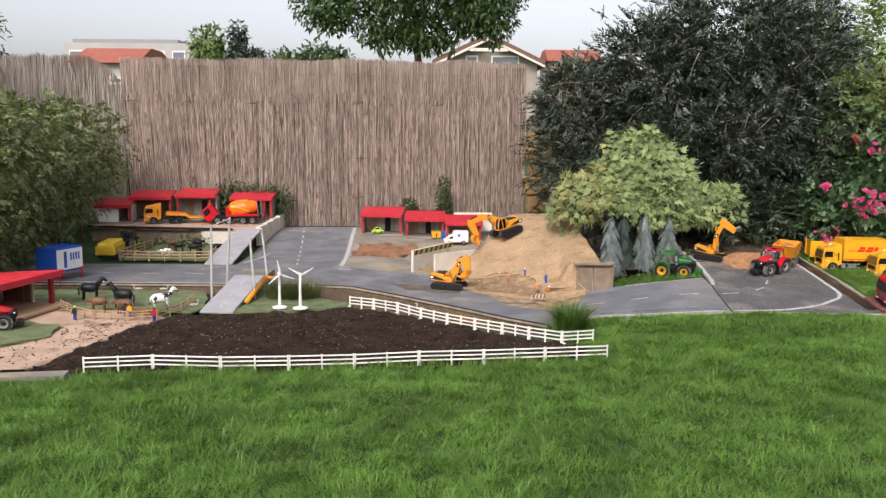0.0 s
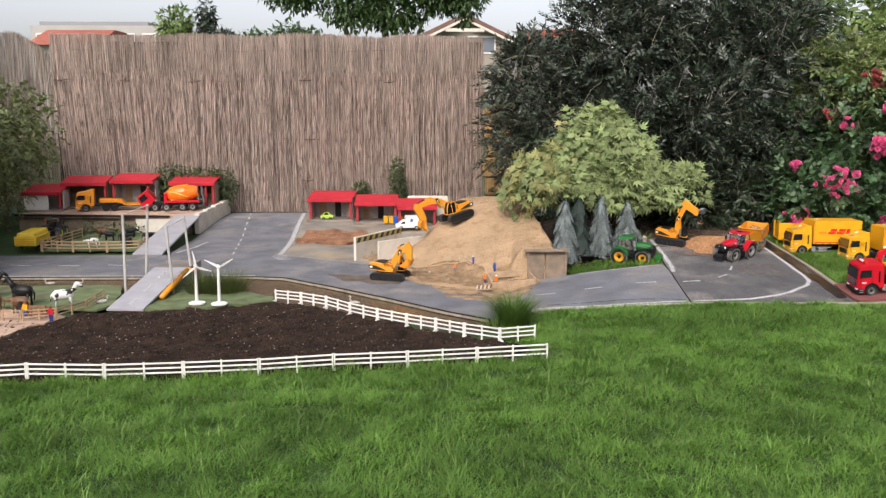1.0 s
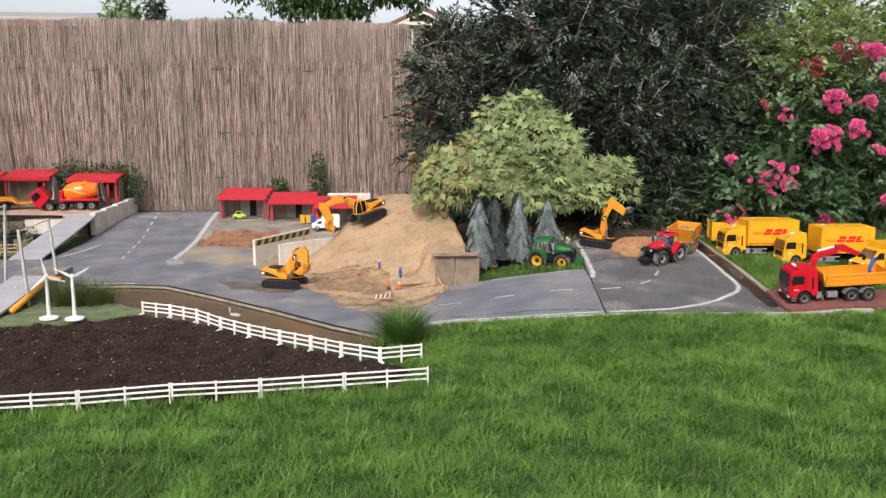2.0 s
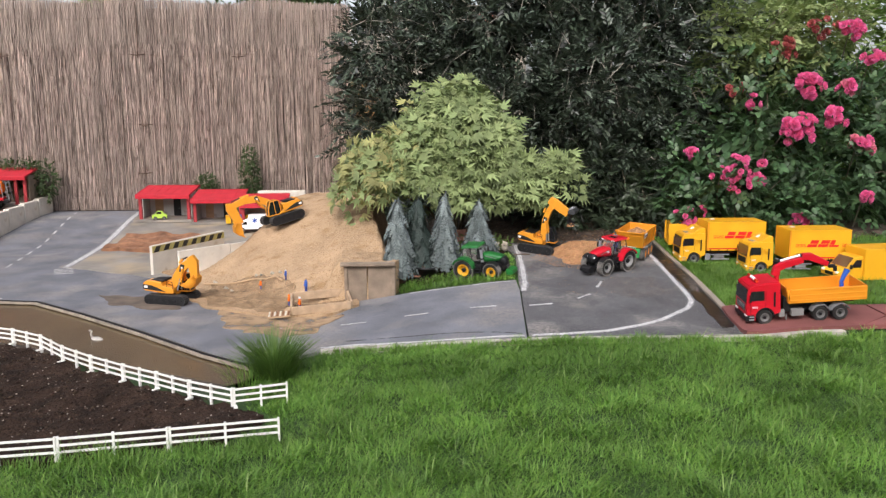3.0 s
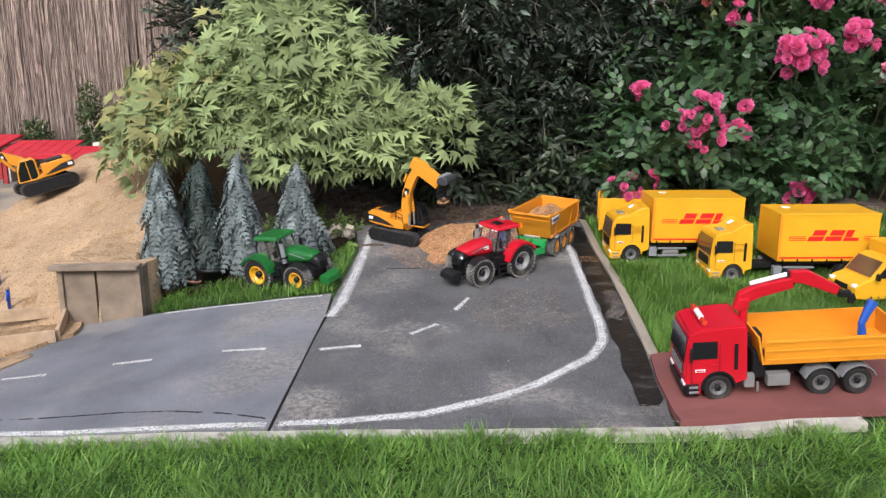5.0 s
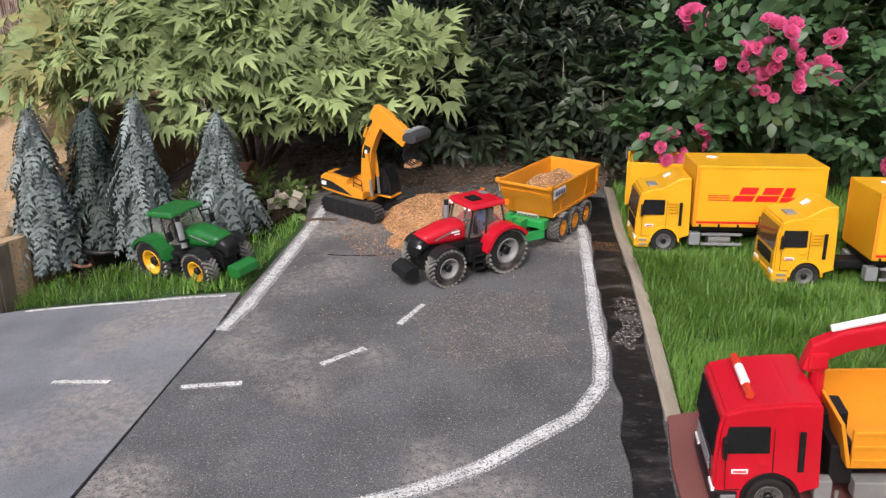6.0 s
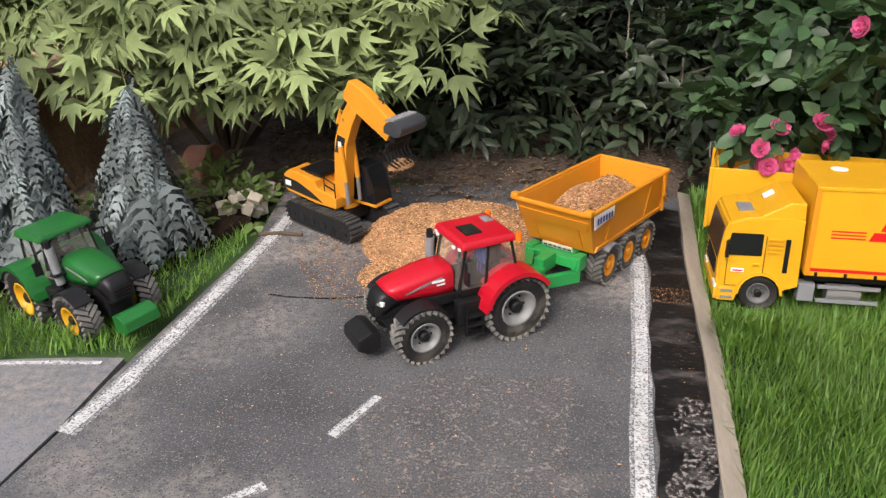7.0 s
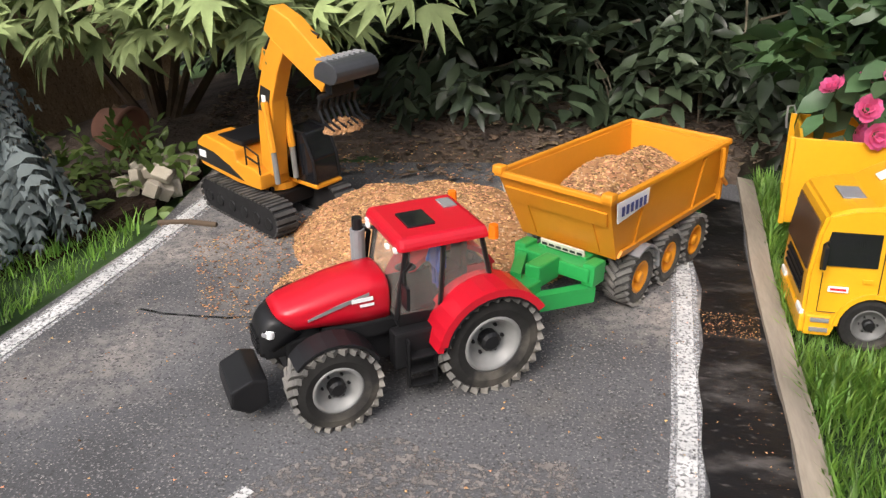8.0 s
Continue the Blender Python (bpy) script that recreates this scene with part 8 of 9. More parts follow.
def van():
    ob = thing("toy_van", pose(3.775, 6.09, 0.118, 0, 0, 186), "yellow toy delivery van with brown windscreen on the grass", "toy van")
    side = [(0.088, 0.030), (0.092, 0.066), (0.072, 0.082), (0.038, 0.092), (-0.012, 0.150), (-0.045, 0.158), (-0.06, 0.158), (-0.06, 0.024), (0.04, 0.022)]
    bm = prism(bmesh.new(), side, -0.076, 0.076, 0.006)
    body = part("body", bm, YELLOW, ob)
    part("cargo_box", box(bmesh.new(), (-0.195, 0, 0.112), (0.27, 0.175, 0.172), 0.005), YELLOW, ob)
    part("windscreen", slab(bmesh.new(), [(0.034, -0.066, 0.0985), (0.034, 0.066, 0.0985), (-0.008, 0.062, 0.148), (-0.008, -0.062, 0.148)], 0.002), PANE_TINT, body)
    for s in (1, -1):
        part("side_window", slab(bmesh.new(), [(0.020, s * 0.0765, 0.096), (-0.048, s * 0.0765, 0.096), (-0.048, s * 0.0765, 0.138), (-0.016, s * 0.0765, 0.138)], -0.0015 * s), PANE_DARK, body)
        part("headlight", box(bmesh.new(), (0.078, s * 0.060, 0.070), (0.026, 0.022, 0.014), 0.004), LAMP_CLEAR, body)
        part("mirror", box(bmesh.new(), (0.020, s * 0.088, 0.104), (0.010, 0.016, 0.024), 0.003), BLACK, body)
        wheel(ob, 0.03, s * 0.062, 0.032, 0.032, 0.026, RIM_DARK, dish=0.18)
        wheel(ob, -0.24, s * 0.062, 0.032, 0.032, 0.026, RIM_DARK, dish=0.18)
    part("grille", box(bmesh.new(), (0.0895, 0, 0.060), (0.006, 0.07, 0.018), 0.002), BLACK, body)
    part("bumper", box(bmesh.new(), (0.088, 0, 0.034), (0.014, 0.15, 0.020), 0.004), BLACK, ob)


van()

# ---------------------------------------------------------------- the sand hill's things
retaining = thing("retaining_wall", pose(0, 0, 0), "grey-brown wooden retaining box holding the sand", "wall")
for x0, x1 in ((1.025, 1.145), (1.150, 1.285)):
    bm = box(bmesh.new(), ((x0 + x1) / 2, 6.275, 0.110), (x1 - x0 - 0.003, 0.02, 0.215), 0.002)
    part("board", bm, WOOD_GREY, retaining)
part("board", box(bmesh.new(), (1.295, 6.40, 0.115), (0.018, 0.25, 0.215), 0.002), WOOD_GREY, retaining)
part("cap_board", box(bmesh.new(), (1.15, 6.262, 0.228), (0.30, 0.06, 0.014), 0.003), WOOD_GREY, retaining)
for x in (1.03, 1.292):
    part("post", box(bmesh.new(), (x, 6.262, 0.115), (0.018, 0.018, 0.22), 0.002), WOOD_GREY, retaining)

sandbox = thing("sandbox", pose(0, 0, 0), "pale wooden plank sandbox standing on the sand", "sandbox")
for a, b, za, zb in zip(SANDBOX, SANDBOX[1:] + SANDBOX[:1], (0.034, 0.036, 0.066, 0.062), (0.036, 0.066, 0.062, 0.034)):
    d = Vector((b[0] - a[0], b[1] - a[1]))
    ob = part("plank", box(bmesh.new(), (0, 0, 0), (d.length - 0.012, 0.012, 0.042), 0.0015), PLANK, sandbox)
    ob.matrix_basis = pose((a[0] + b[0]) / 2, (a[1] + b[1]) / 2, (za + zb) / 2, 0, -math.degrees(math.atan2(zb - za, d.length)), math.degrees(math.atan2(d.y, d.x)))
structure("sand_bed", draped([(0.765, 6.015), (1.052, 6.112), (1.02, 6.275), (0.747, 6.21)], lambda x, y: ground_z(x, y) + 0.016 + 0.010 * noise.noise((x * 22, y * 22, 0)), 0.02, 0.03), SAND_TROD, "raked sand inside the plank frame", "sand")
barrier = thing("toy_barrier", pose(0.695, 5.965, 0.012, 0, 0, 15), "small red and white striped toy barrier", "toy barrier")
for k in range(8):
    part("stripe", box(bmesh.new(), (-0.05 + 0.014 * k, 0, 0.020), (0.008, 0.006, 0.024), 0, None, (1, 1), (0.006, 0)), CLAY if k % 2 else WHITE_WALL, barrier)
part("foot", box(bmesh.new(), (0, 0, 0.004), (0.11, 0.02, 0.008), 0.001), WOOD, barrier)

ramp_wall = thing("striped_wall", pose(0, 0, 0), "cream board wall with black hazard stripes in the sand", "wall")
a, b = Vector((-0.266, 7.16)), Vector((0.082, 7.76))
m = pose(a.x, a.y, 0.0, 0, 0, math.degrees(math.atan2(b.y - a.y, b.x - a.x)))
ob = part("board", prism(bmesh.new(), [(0, 0), (0, 0.192), (0.69, 0.198), (0.69, 0.0)], -0.012, 0.012, 0.002), WHITE_WALL, ramp_wall)
ob.matrix_basis = m
YELLOW_OLD = material("faded_yellow_paint", (0.42, 0.36, 0.12), 0.8, spread=0.15, scale=30)
for k in range(8):
    x = 0.012 + k * 0.085
    ob = part("stripe", slab(bmesh.new(), [(x, -0.0125, 0.148), (x + 0.042, -0.0125, 0.148), (x + 0.066, -0.0125, 0.186), (x + 0.024, -0.0125, 0.186)], 0.001), DECAL_BLACK, ramp_wall)
    ob.matrix_basis = m
ob = part("band", slab(bmesh.new(), [(0.0, -0.0122, 0.146), (0.69, -0.0122, 0.146), (0.69, -0.0122, 0.188), (0.0, -0.0122, 0.188)], 0.0004), YELLOW_OLD, ramp_wall)
ob.matrix_basis = m
low_wall = thing("low_wall", pose(0, 0, 0), "white stained low board wall in the sand", "wall")
a, b = Vector((-0.072, 7.07)), Vector((0.36, 7.45))
m = pose(a.x, a.y, 0.0, 0, 0, math.degrees(math.atan2(b.y - a.y, b.x - a.x)))
for x0, x1 in ((0.0, 0.37), (0.374, 0.58)):
    ob = part("board", prism(bmesh.new(), [(x0, 0), (x0, 0.172), (x1, 0.176), (x1, 0.0)], -0.012, 0.012, 0.003), WHITE_WALL, low_wall)
    ob.matrix_basis = m

rope = tube(bmesh.new(), [(x, y, sand_top(x, y) + 0.006) for x, y in ((0.15, 6.75), (0.25, 6.76), (0.36, 6.73), (0.46, 6.70), (0.54, 6.66), (0.60, 6.63), (0.64, 6.58))], 0.006, 6)
rope_ob = tagged(link("wooden_stick", rope, WOOD, True), "pale bent stick lying across the sand", "stick")
for x, y, jacket, hat, label, h in ((0.66, 6.60, BLUE, DECAL_WHITE, "small moulded worker in blue on the sand", 0.06), (0.80, 6.36, BLUE, WOOD, "small moulded worker in blue overalls on the sand", 0.085), (0.79, 6.10, ORANGE_LAMP, DECAL_WHITE, "small moulded worker in orange on the sand", 0.075),
                                    (0.72, 6.22, ORANGE_LAMP, ORANGE_LAMP, "small moulded worker in orange on the sand", 0.065), (0.52, 6.55, ORANGE_LAMP, WOOD, "small moulded worker in orange on the sand", 0.06)):
    toy_figure(pose(x, y, sand_top(x, y) - 0.003, 0, 0, 200), jacket, label, hat, True, h)
r = np.random.default_rng(5)
stone_shape = bmesh.new()
bmesh.ops.create_cube(stone_shape, size=1.7)
bmesh.ops.bevel(stone_shape, geom=stone_shape.edges[:], offset=0.28, segments=2, affect="EDGES", profile=0.6)
for v in stone_shape.verts:
    v.co *= 1 + 0.25 * noise.noise(v.co * 1.7)
stone_me = bpy.data.meshes.new("stone")
stone_shape.to_mesh(stone_me)
stone_shape.free()
stone_me.materials.append(RUBBLE)
for k in range(34):
    x, y = r.uniform(1.90, 2.01), r.uniform(6.78, 6.94)
    o = new("cobble", stone_me)
    s = r.uniform(0.009, 0.016)
    o.matrix_basis = pose(x, y, ground_z(x, y) + 0.014 + 0.04 * r.uniform() * (k % 2), r.uniform(0, 360), r.uniform(0, 360), 0) @ Matrix.Diagonal((s * 1.3, s, s * 0.8, 1))
    tagged(o, "pale broken stone in a small heap", "stone", "cobble heap")
for x, y, s in ((0.30, 6.66, 0.012), (0.34, 6.62, 0.01), (0.57, 6.70, 0.012), (0.62, 6.68, 0.01), (0.21, 6.79, 0.01), (0.47, 6.74, 0.011), (0.5, 6.72, 0.009)):
    o = new("stone", stone_me)
    o.matrix_basis = pose(x, y, sand_top(x, y) + 0.004, 20, 40, 10) @ Matrix.Diagonal((s * 1.3, s, s * 0.7, 1))
    tagged(o, "small pale stone lying on the sand", "stone", "stones on the sand")
TERRACOTTA = material("terracotta", (0.36, 0.17, 0.115), 0.8, spread=0.2, scale=15, fine=200)
for x, y, z, rad, tip, mat, label in ((1.39, 6.56, 0.12, 0.06, 60, TERRACOTTA, "tipped red terracotta pot behind the spruces"), (1.32, 6.50, 0.035, 0.06, 0, TERRACOTTA, "red terracotta pot holding a spruce"), (1.49, 6.52, 0.075, 0.065, 0, BLACK, "black plastic plant pot behind the spruces"), (1.70, 7.10, 0.245, 0.056, 100, TERRACOTTA, "red terracotta pot lying under the peony"), (1.25, 6.56, 0.03, 0.05, 0, BLACK, "black plastic plant pot beside the sand hill")):
    bm = lathe(bmesh.new(), [(rad * 0.7, 0), (rad * 0.95, rad * 1.1), (rad * 1.05, rad * 1.1), (rad * 1.05, rad * 1.3), (rad * 0.92, rad * 1.3), (rad * 0.85, rad * 1.0), (rad * 0.6, rad * 0.15)], (0, 0, 0), "z", 20)
    o = link("plant_pot", bm, mat, True)
    o.matrix_basis = pose(x, y, z, tip, 0, 30 if tip < 90 else 80)
    tagged(o, label, "plant pot")
stick = tube(bmesh.new(), [(0, 0, 0), (0.05, 0.004, 0.002), (0.10, 0, 0)], 0.005, 6)
o = link("bark_piece", stick, BARK)
o.matrix_basis = pose(2.03, 6.70, road_top(2.03, 6.70) + 0.005, 0, 0, 4)
tagged(o, "dark piece of bark lying on the road", "bark")

structure("mud_patch", draped([(-0.42, 6.62), (-0.3, 6.4), (-0.05, 6.24), (0.15, 6.22), (0.1, 6.4), (-0.1, 6.5)], lambda x, y: road_top(x, y) + 0.0035, 0.004, 0.03, 0.05), material("damp_mud", (0.13, 0.10, 0.075), 0.8, spread=0.35, scale=12, fine=200, bump=0.004, bump_scale=60), "damp brown mud below the excavator's tracks", "mud")

# ---------------------------------------------------------------- garages below the reed fence


SHED_WALL = material("grey_shed_wall", (0.46, 0.45, 0.43), 0.8, spread=0.15, scale=9, fine=200, spots=(0.3, 0.27, 0.22), spot_scale=12, spot_at=0.58)


def garage(x, y, w, depth, high, heading, label, back=SHED_WALL, doors=True, posts=(-0.5, 0.5), z=None, fall=0.05):
    """An open toy garage with a red sloping roof on red posts; origin at its front's middle."""
    ob = thing("toy_garage", pose(x, y, ground_z(x, y) if z is None else z, 0, 0, heading), label, "toy garage", "red-roofed garages")
    part("floor_slab", box(bmesh.new(), (0, depth / 2, 0.010), (w + 0.04, depth + 0.10, 0.020), 0.002), CONCRETE, ob)
    part("back_wall", box(bmesh.new(), (0, depth - 0.008, high / 2 + 0.01), (w - 0.01, 0.012, high - 0.02), 0.001), back, ob)
    for s in (-1, 1):
        part("side_wall", box(bmesh.new(), (s * (w / 2 - 0.008), depth * 0.62, high / 2 + 0.01), (0.012, depth * 0.68, high - 0.02), 0.001), back, ob)
    for k in posts:
        part("post", box(bmesh.new(), (k * (w - 0.03), 0.006, high / 2 + 0.005), (0.026, 0.022, high - 0.01), 0.002), RED_POST, ob)
    slope = math.degrees(math.atan2(fall, depth + 0.08))
    roof = part("roof", box(box(bmesh.new(), (0, 0, 0), (w + 0.02, depth + 0.09, 0.014), 0.002), (0, -(depth + 0.09) / 2, -0.012), (w + 0.02, 0.012, 0.034), 0.002), RED_ROOF, ob)
    roof.matrix_basis = pose(0, depth / 2, high + fall / 2, slope, 0, 0)
    for k in range(7):
        o = part("roof_ridge", box(bmesh.new(), (-w / 2 + k * w / 6, 0, 0.0075), (0.004, depth + 0.08, 0.003)), RED_ROOF, roof)
    if doors:
        for dx, mat, ww in ((-0.28, WOOD, 0.16), (0.08, BLACK, 0.14), (0.33, WHITE_WALL, 0.10)):
            d = part("door", box(bmesh.new(), (dx * w, depth - 0.016, high * 0.40), (ww * w, 0.008, high * 0.7), 0.001), mat, ob)
            part("door_handle", rod(bmesh.new(), (dx * w + ww * w * 0.35, depth - 0.022, high * 0.38), (dx * w + ww * w * 0.35, depth - 0.028, high * 0.38), 0.003, n=6), SILVER, d)
    return ob


garage(-0.68, 9.13, 0.45, 0.26, 0.235, -4, "open toy garage with sloping red roof and grey walls")
garage(-0.20, 9.02, 0.42, 0.26, 0.215, 0, "open toy garage with sloping red roof and doors")
garage(0.22, 8.85, 0.38, 0.26, 0.21, 2, "open toy garage with red roof beside the sand hill", SHED_WALL, False)
for x, mat, label in ((-0.10, YELLOW, "yellow plastic toy bin before the garage"), (-0.045, YELLOW, "yellow plastic toy bin before the garage"), (0.0, BLUE, "blue plastic toy bin before the garage"), (0.05, YELLOW, "yellow plastic toy bin before the garage")):
    bin_ob = thing("toy_bin", pose(x, 8.97, ground_z(x, 8.97) + 0.018), label, "toy bin", "toy bins")
    part("body", box(bmesh.new(), (0, 0, 0.032), (0.042, 0.042, 0.064), 0.003, None, (1.12, 1.12)), mat, bin_ob)
    part("lid", box(bmesh.new(), (0, -0.002, 0.068), (0.050, 0.052, 0.008), 0.002), mat, bin_ob)
car = thing("toy_car", pose(-0.72, 9.12, ground_z(-0.72, 9.12) + 0.02, 0, 0, 190), "small lime toy car in the garage", "toy car")
part("body", prism(bmesh.new(), [(-0.06, 0.015), (-0.06, 0.045), (-0.035, 0.052), (-0.02, 0.075), (0.025, 0.075), (0.04, 0.05), (0.065, 0.042), (0.065, 0.015)], -0.028, 0.028, 0.004), LIME, car)
part("window", prism(bmesh.new(), [(-0.018, 0.054), (-0.010, 0.072), (0.02, 0.072), (0.032, 0.054)], -0.0285, 0.0285), PANE_DARK, car)
for x in (-0.036, 0.036):
    for s in (1, -1):
        wheel(car, x, s * 0.026, 0.016, 0.016, 0.012, SILVER, dish=0.18)
amb = thing("toy_ambulance", pose(0.13, 8.72, ground_z(0.13, 8.72) + 0.01, 0, 0, 188), "white toy ambulance with a blue star", "toy ambulance")
part("body", prism(bmesh.new(), [(-0.13, 0.025), (-0.13, 0.14), (0.02, 0.14), (0.03, 0.10), (0.06, 0.092), (0.095, 0.062), (0.12, 0.055), (0.12, 0.025)], -0.055, 0.055, 0.005), DECAL_WHITE, amb)
part("window", prism(bmesh.new(), [(0.034, 0.065), (0.034, 0.088), (0.058, 0.086), (0.080, 0.064)], -0.0556, 0.0556), PANE_DARK, amb)
bm = bmesh.new()
for k in range(3):
    box(bm, (0, 0, 0), (0.008, 0.001, 0.04), 0, pose(-0.03, 0.056, 0.098, 0, 60 * k, 0))
part("star", bm, BLUE, amb)
for x in (-0.08, 0.075):
    for s in (1, -1):
        wheel(amb, x, s * 0.048, 0.022, 0.022, 0.018, SILVER, dish=0.18)
tagged(link("white_board", box(bmesh.new(), (0.33, 9.22, 0.225), (0.42, 0.05, 0.21), 0.01), WHITE_WALL), "white board leaning behind the garage", "board")

# ---------------------------------------------------------------- the raised yard with sheds
platform = thing("raised_yard", pose(0, 0, 0), "raised tan paved yard with white edges", "platform")
PLAT = [(-3.78, 8.82), (-2.45, 8.70), (-1.96, 8.62), (-1.90, 9.70), (-3.78, 9.70)]
ob = part("paving", draped(PLAT, lambda x, y: 0.19, 0.03, 0.2), TAN, platform)
ob = part("fill", draped([(-3.76, 8.86), (-2.45, 8.74), (-1.99, 8.66), (-1.93, 9.69), (-3.76, 9.69)], lambda x, y: 0.162, 0.17, 0.3), WOOD_GREY, platform)
part("edge_trim", ribbon([(-3.78, 8.81), (-2.45, 8.69), (-2.2, 8.655)], 0.014, lambda x, y: 0.194, 0.02, 0.2), RUBBER, platform)
k = 0
for y0, y1 in ((8.63, 8.88), (8.885, 9.15), (9.155, 9.42), (9.425, 9.70)):
    o = part("edge_stone", box(bmesh.new(), (0, 0, 0), (0.05, y1 - y0 - 0.006, 0.20), 0.006), WHITE_WALL, platform)
    o.matrix_basis = pose(-1.925 + 0.06 * (y0 - 8.63), (y0 + y1) / 2, 0.115 + 0.012 * k, 0, 0, -3)
    k += 1
garage(-3.60, 9.05, 0.36, 0.32, 0.20, 8, "toy shed with white wall and red roof", WHITE_WALL, False, (0.5,), 0.19)
part("front_wall", box(bmesh.new(), (-3.66, 9.04, 0.285), (0.24, 0.014, 0.19), 0.001), WHITE, platform)
garage(-3.28, 9.32, 0.44, 0.28, 0.27, 8, "open toy shed with red roof above the yellow truck", WOOD_GREY, False, (0.5,), 0.19)
garage(-2.80, 9.40, 0.44, 0.24, 0.29, 0, "open toy shed with red roof and grey interior", SHED_WALL, True, (-0.5, 0.38), 0.19)
garage(-2.16, 9.36, 0.46, 0.24, 0.27, 0, "open toy shed with red roof behind the mixer truck", WOOD_GREY, False, (-0.5, 0.32, 0.5), 0.19)

flat = thing("toy_truck", pose(-3.17, 9.08, 0.192, 0, 0, 196), "yellow toy truck with a low amber trailer on the yard", "toy truck")
truck_cab(flat, AMBER, AMBER, 0.02)
rear_axles(flat, (-0.19, -0.27), BLACK)
bm = prism(bmesh.new(), [(-0.13, 0.09), (-0.13, 0.125), (-0.34, 0.115), (-0.38, 0.07), (-0.70, 0.07), (-0.72, 0.055), (-0.37, 0.055), (-0.33, 0.085)], -0.08, 0.08, 0.003)
part("low_bed", bm, AMBER, flat)
mix = thing("toy_truck", pose(-2.43, 9.12, 0.192, 0, 0, 190) @ Matrix.Diagonal((1.12, 1.12, 1.12, 1)), "red toy concrete mixer truck with orange drum", "toy truck")
cab_m = pose(0.05, 0, 0.03, 0, 38, 0)
bm = prism(bmesh.new(), [(0.06, 0.03), (0.07, 0.09), (0.05, 0.165), (-0.06, 0.17), (-0.06, 0.05)], -0.08, 0.08, 0.005)
o = part("cab", bm, RED, mix)
o.matrix_basis = cab_m
part("side_window", slab(bmesh.new(), [(0.05, 0.0805, 0.10), (-0.02, 0.0805, 0.10), (-0.02, 0.0805, 0.15), (0.04, 0.0805, 0.15)], 0.001), PANE_DARK, o)
part("frame", box(bmesh.new(), (-0.16, 0, 0.065), (0.44, 0.09, 0.03), 0.003), BLACK, mix)
bm = lathe(bmesh.new(), [(0.035, 0.0), (0.062, 0.03), (0.082, 0.11), (0.080, 0.17), (0.055, 0.26), (0.04, 0.285)], (0, 0, 0), "x", 22)
drum = part("drum", bm, ORANGE_LAMP, mix)
drum.matrix_basis = pose(-0.06, 0, 0.135, 0, 0, 180) @ pose(0, 0, 0, 0, -8, 0)
for k in range(5):
    a = 2 * math.pi * k / 5
    pts = [(0.03 + 0.055 * i, (0.064 + 0.022 * math.sin(min(1, i / 3) * 1.5)) * math.cos(a + 0.35 * i), (0.064 + 0.022 * math.sin(min(1, i / 3) * 1.5)) * math.sin(a + 0.35 * i)) for i in range(4)]
    part("drum_stripe", tube(bmesh.new(), pts, 0.006, 5), YELLOW, drum)
part("drum_stand", box(box(bmesh.new(), (-0.055, 0, 0.115), (0.03, 0.12, 0.10), 0.004), (-0.20, 0, 0.085), (0.30, 0.14, 0.02), 0.003), RED, mix)
bm = bmesh.new()
for x in (-0.35, -0.39):
    for y in (-0.05, 0.05):
        rod(bm, (x, y, 0.07), (x + 0.02, y, 0.22), 0.004, n=6)
for z in (0.10, 0.135, 0.17, 0.205):
    rod(bm, (-0.37, -0.05, z), (-0.37, 0.05, z), 0.004, n=6)
part("ladder", bm, SILVER, mix)
for x in (0.04, -0.06, -0.20, -0.29):
    for s in (1, -1):
        wheel(mix, x, s * 0.065, 0.036, 0.036, 0.03, SILVER, dish=0.15)

# ramps, portal posts, pipe, wind turbines


def plank_ramp(name, p, q, w, label, marks):
    """A board from p to q (middles of its ends)."""
    p, q = Vector(p), Vector(q)
    d = q - p
    flat_len = math.hypot(d.x, d.y)
    ob = thing(name, pose(p.x, p.y, p.z) @ pose(0, 0, 0, 0, 0, math.degrees(math.atan2(d.y, d.x))) @ pose(0, 0, 0, 0, -math.degrees(math.atan2(d.z, flat_len)), 0), label, "ramp")
    part("deck", box(bmesh.new(), (d.length / 2, 0, -0.006), (d.length, w, 0.014), 0.002), RAMP_GREY, ob)
    for a, b in marks:
        part("road_marking", box(bmesh.new(), (d.length * (a + b) / 2, 0, 0.0018), (d.length * (b - a), 0.016, 0.002)), PAINT, ob)
    return ob


POST_GREY = material("greyed_white_paint", (0.42, 0.41, 0.39), 0.75, spread=0.15, scale=14, fine=200)
plank_ramp("wooden_ramp", (-1.51, 5.44, 0.012), (-1.465, 6.22, 0.125), 0.225, "grey painted board ramp with lane marks over the canal", ((0.10, 0.24), (0.40, 0.56), (0.72, 0.9)))
plank_ramp("wooden_ramp", (-2.04, 7.47, 0.012), (-2.02, 8.66, 0.20), 0.25, "grey painted board ramp up to the raised yard", ())
tagged(link("bridge_landing", box(bmesh.new(), (-1.46, 6.38, 0.06), (0.24, 0.34, 0.12), 0.004), CONCRETE), "grey landing between ramp and road", "bridge")
for x, y, tx, ty, top in ((-1.665, 5.90, 0.01, 0.0, 0.54), (-1.655, 6.27, 0.04, 0.0, 0.56), (-1.345, 5.88, -0.03, 0.0, 0.46), (-1.335, 6.30, -0.05, 0.02, 0.47)):
    o = link("wooden_post", box(bmesh.new(), (0, 0, (top + 0.02) / 2 - 0.02), (0.015, 0.015, top + 0.02), 0.002, None, (1, 1), (tx, ty)), POST_GREY)
    o.matrix_basis = pose(x, y, 0.0)
    tagged(o, "slim whitish wooden post beside the ramp", "post", "posts beside the ramp")
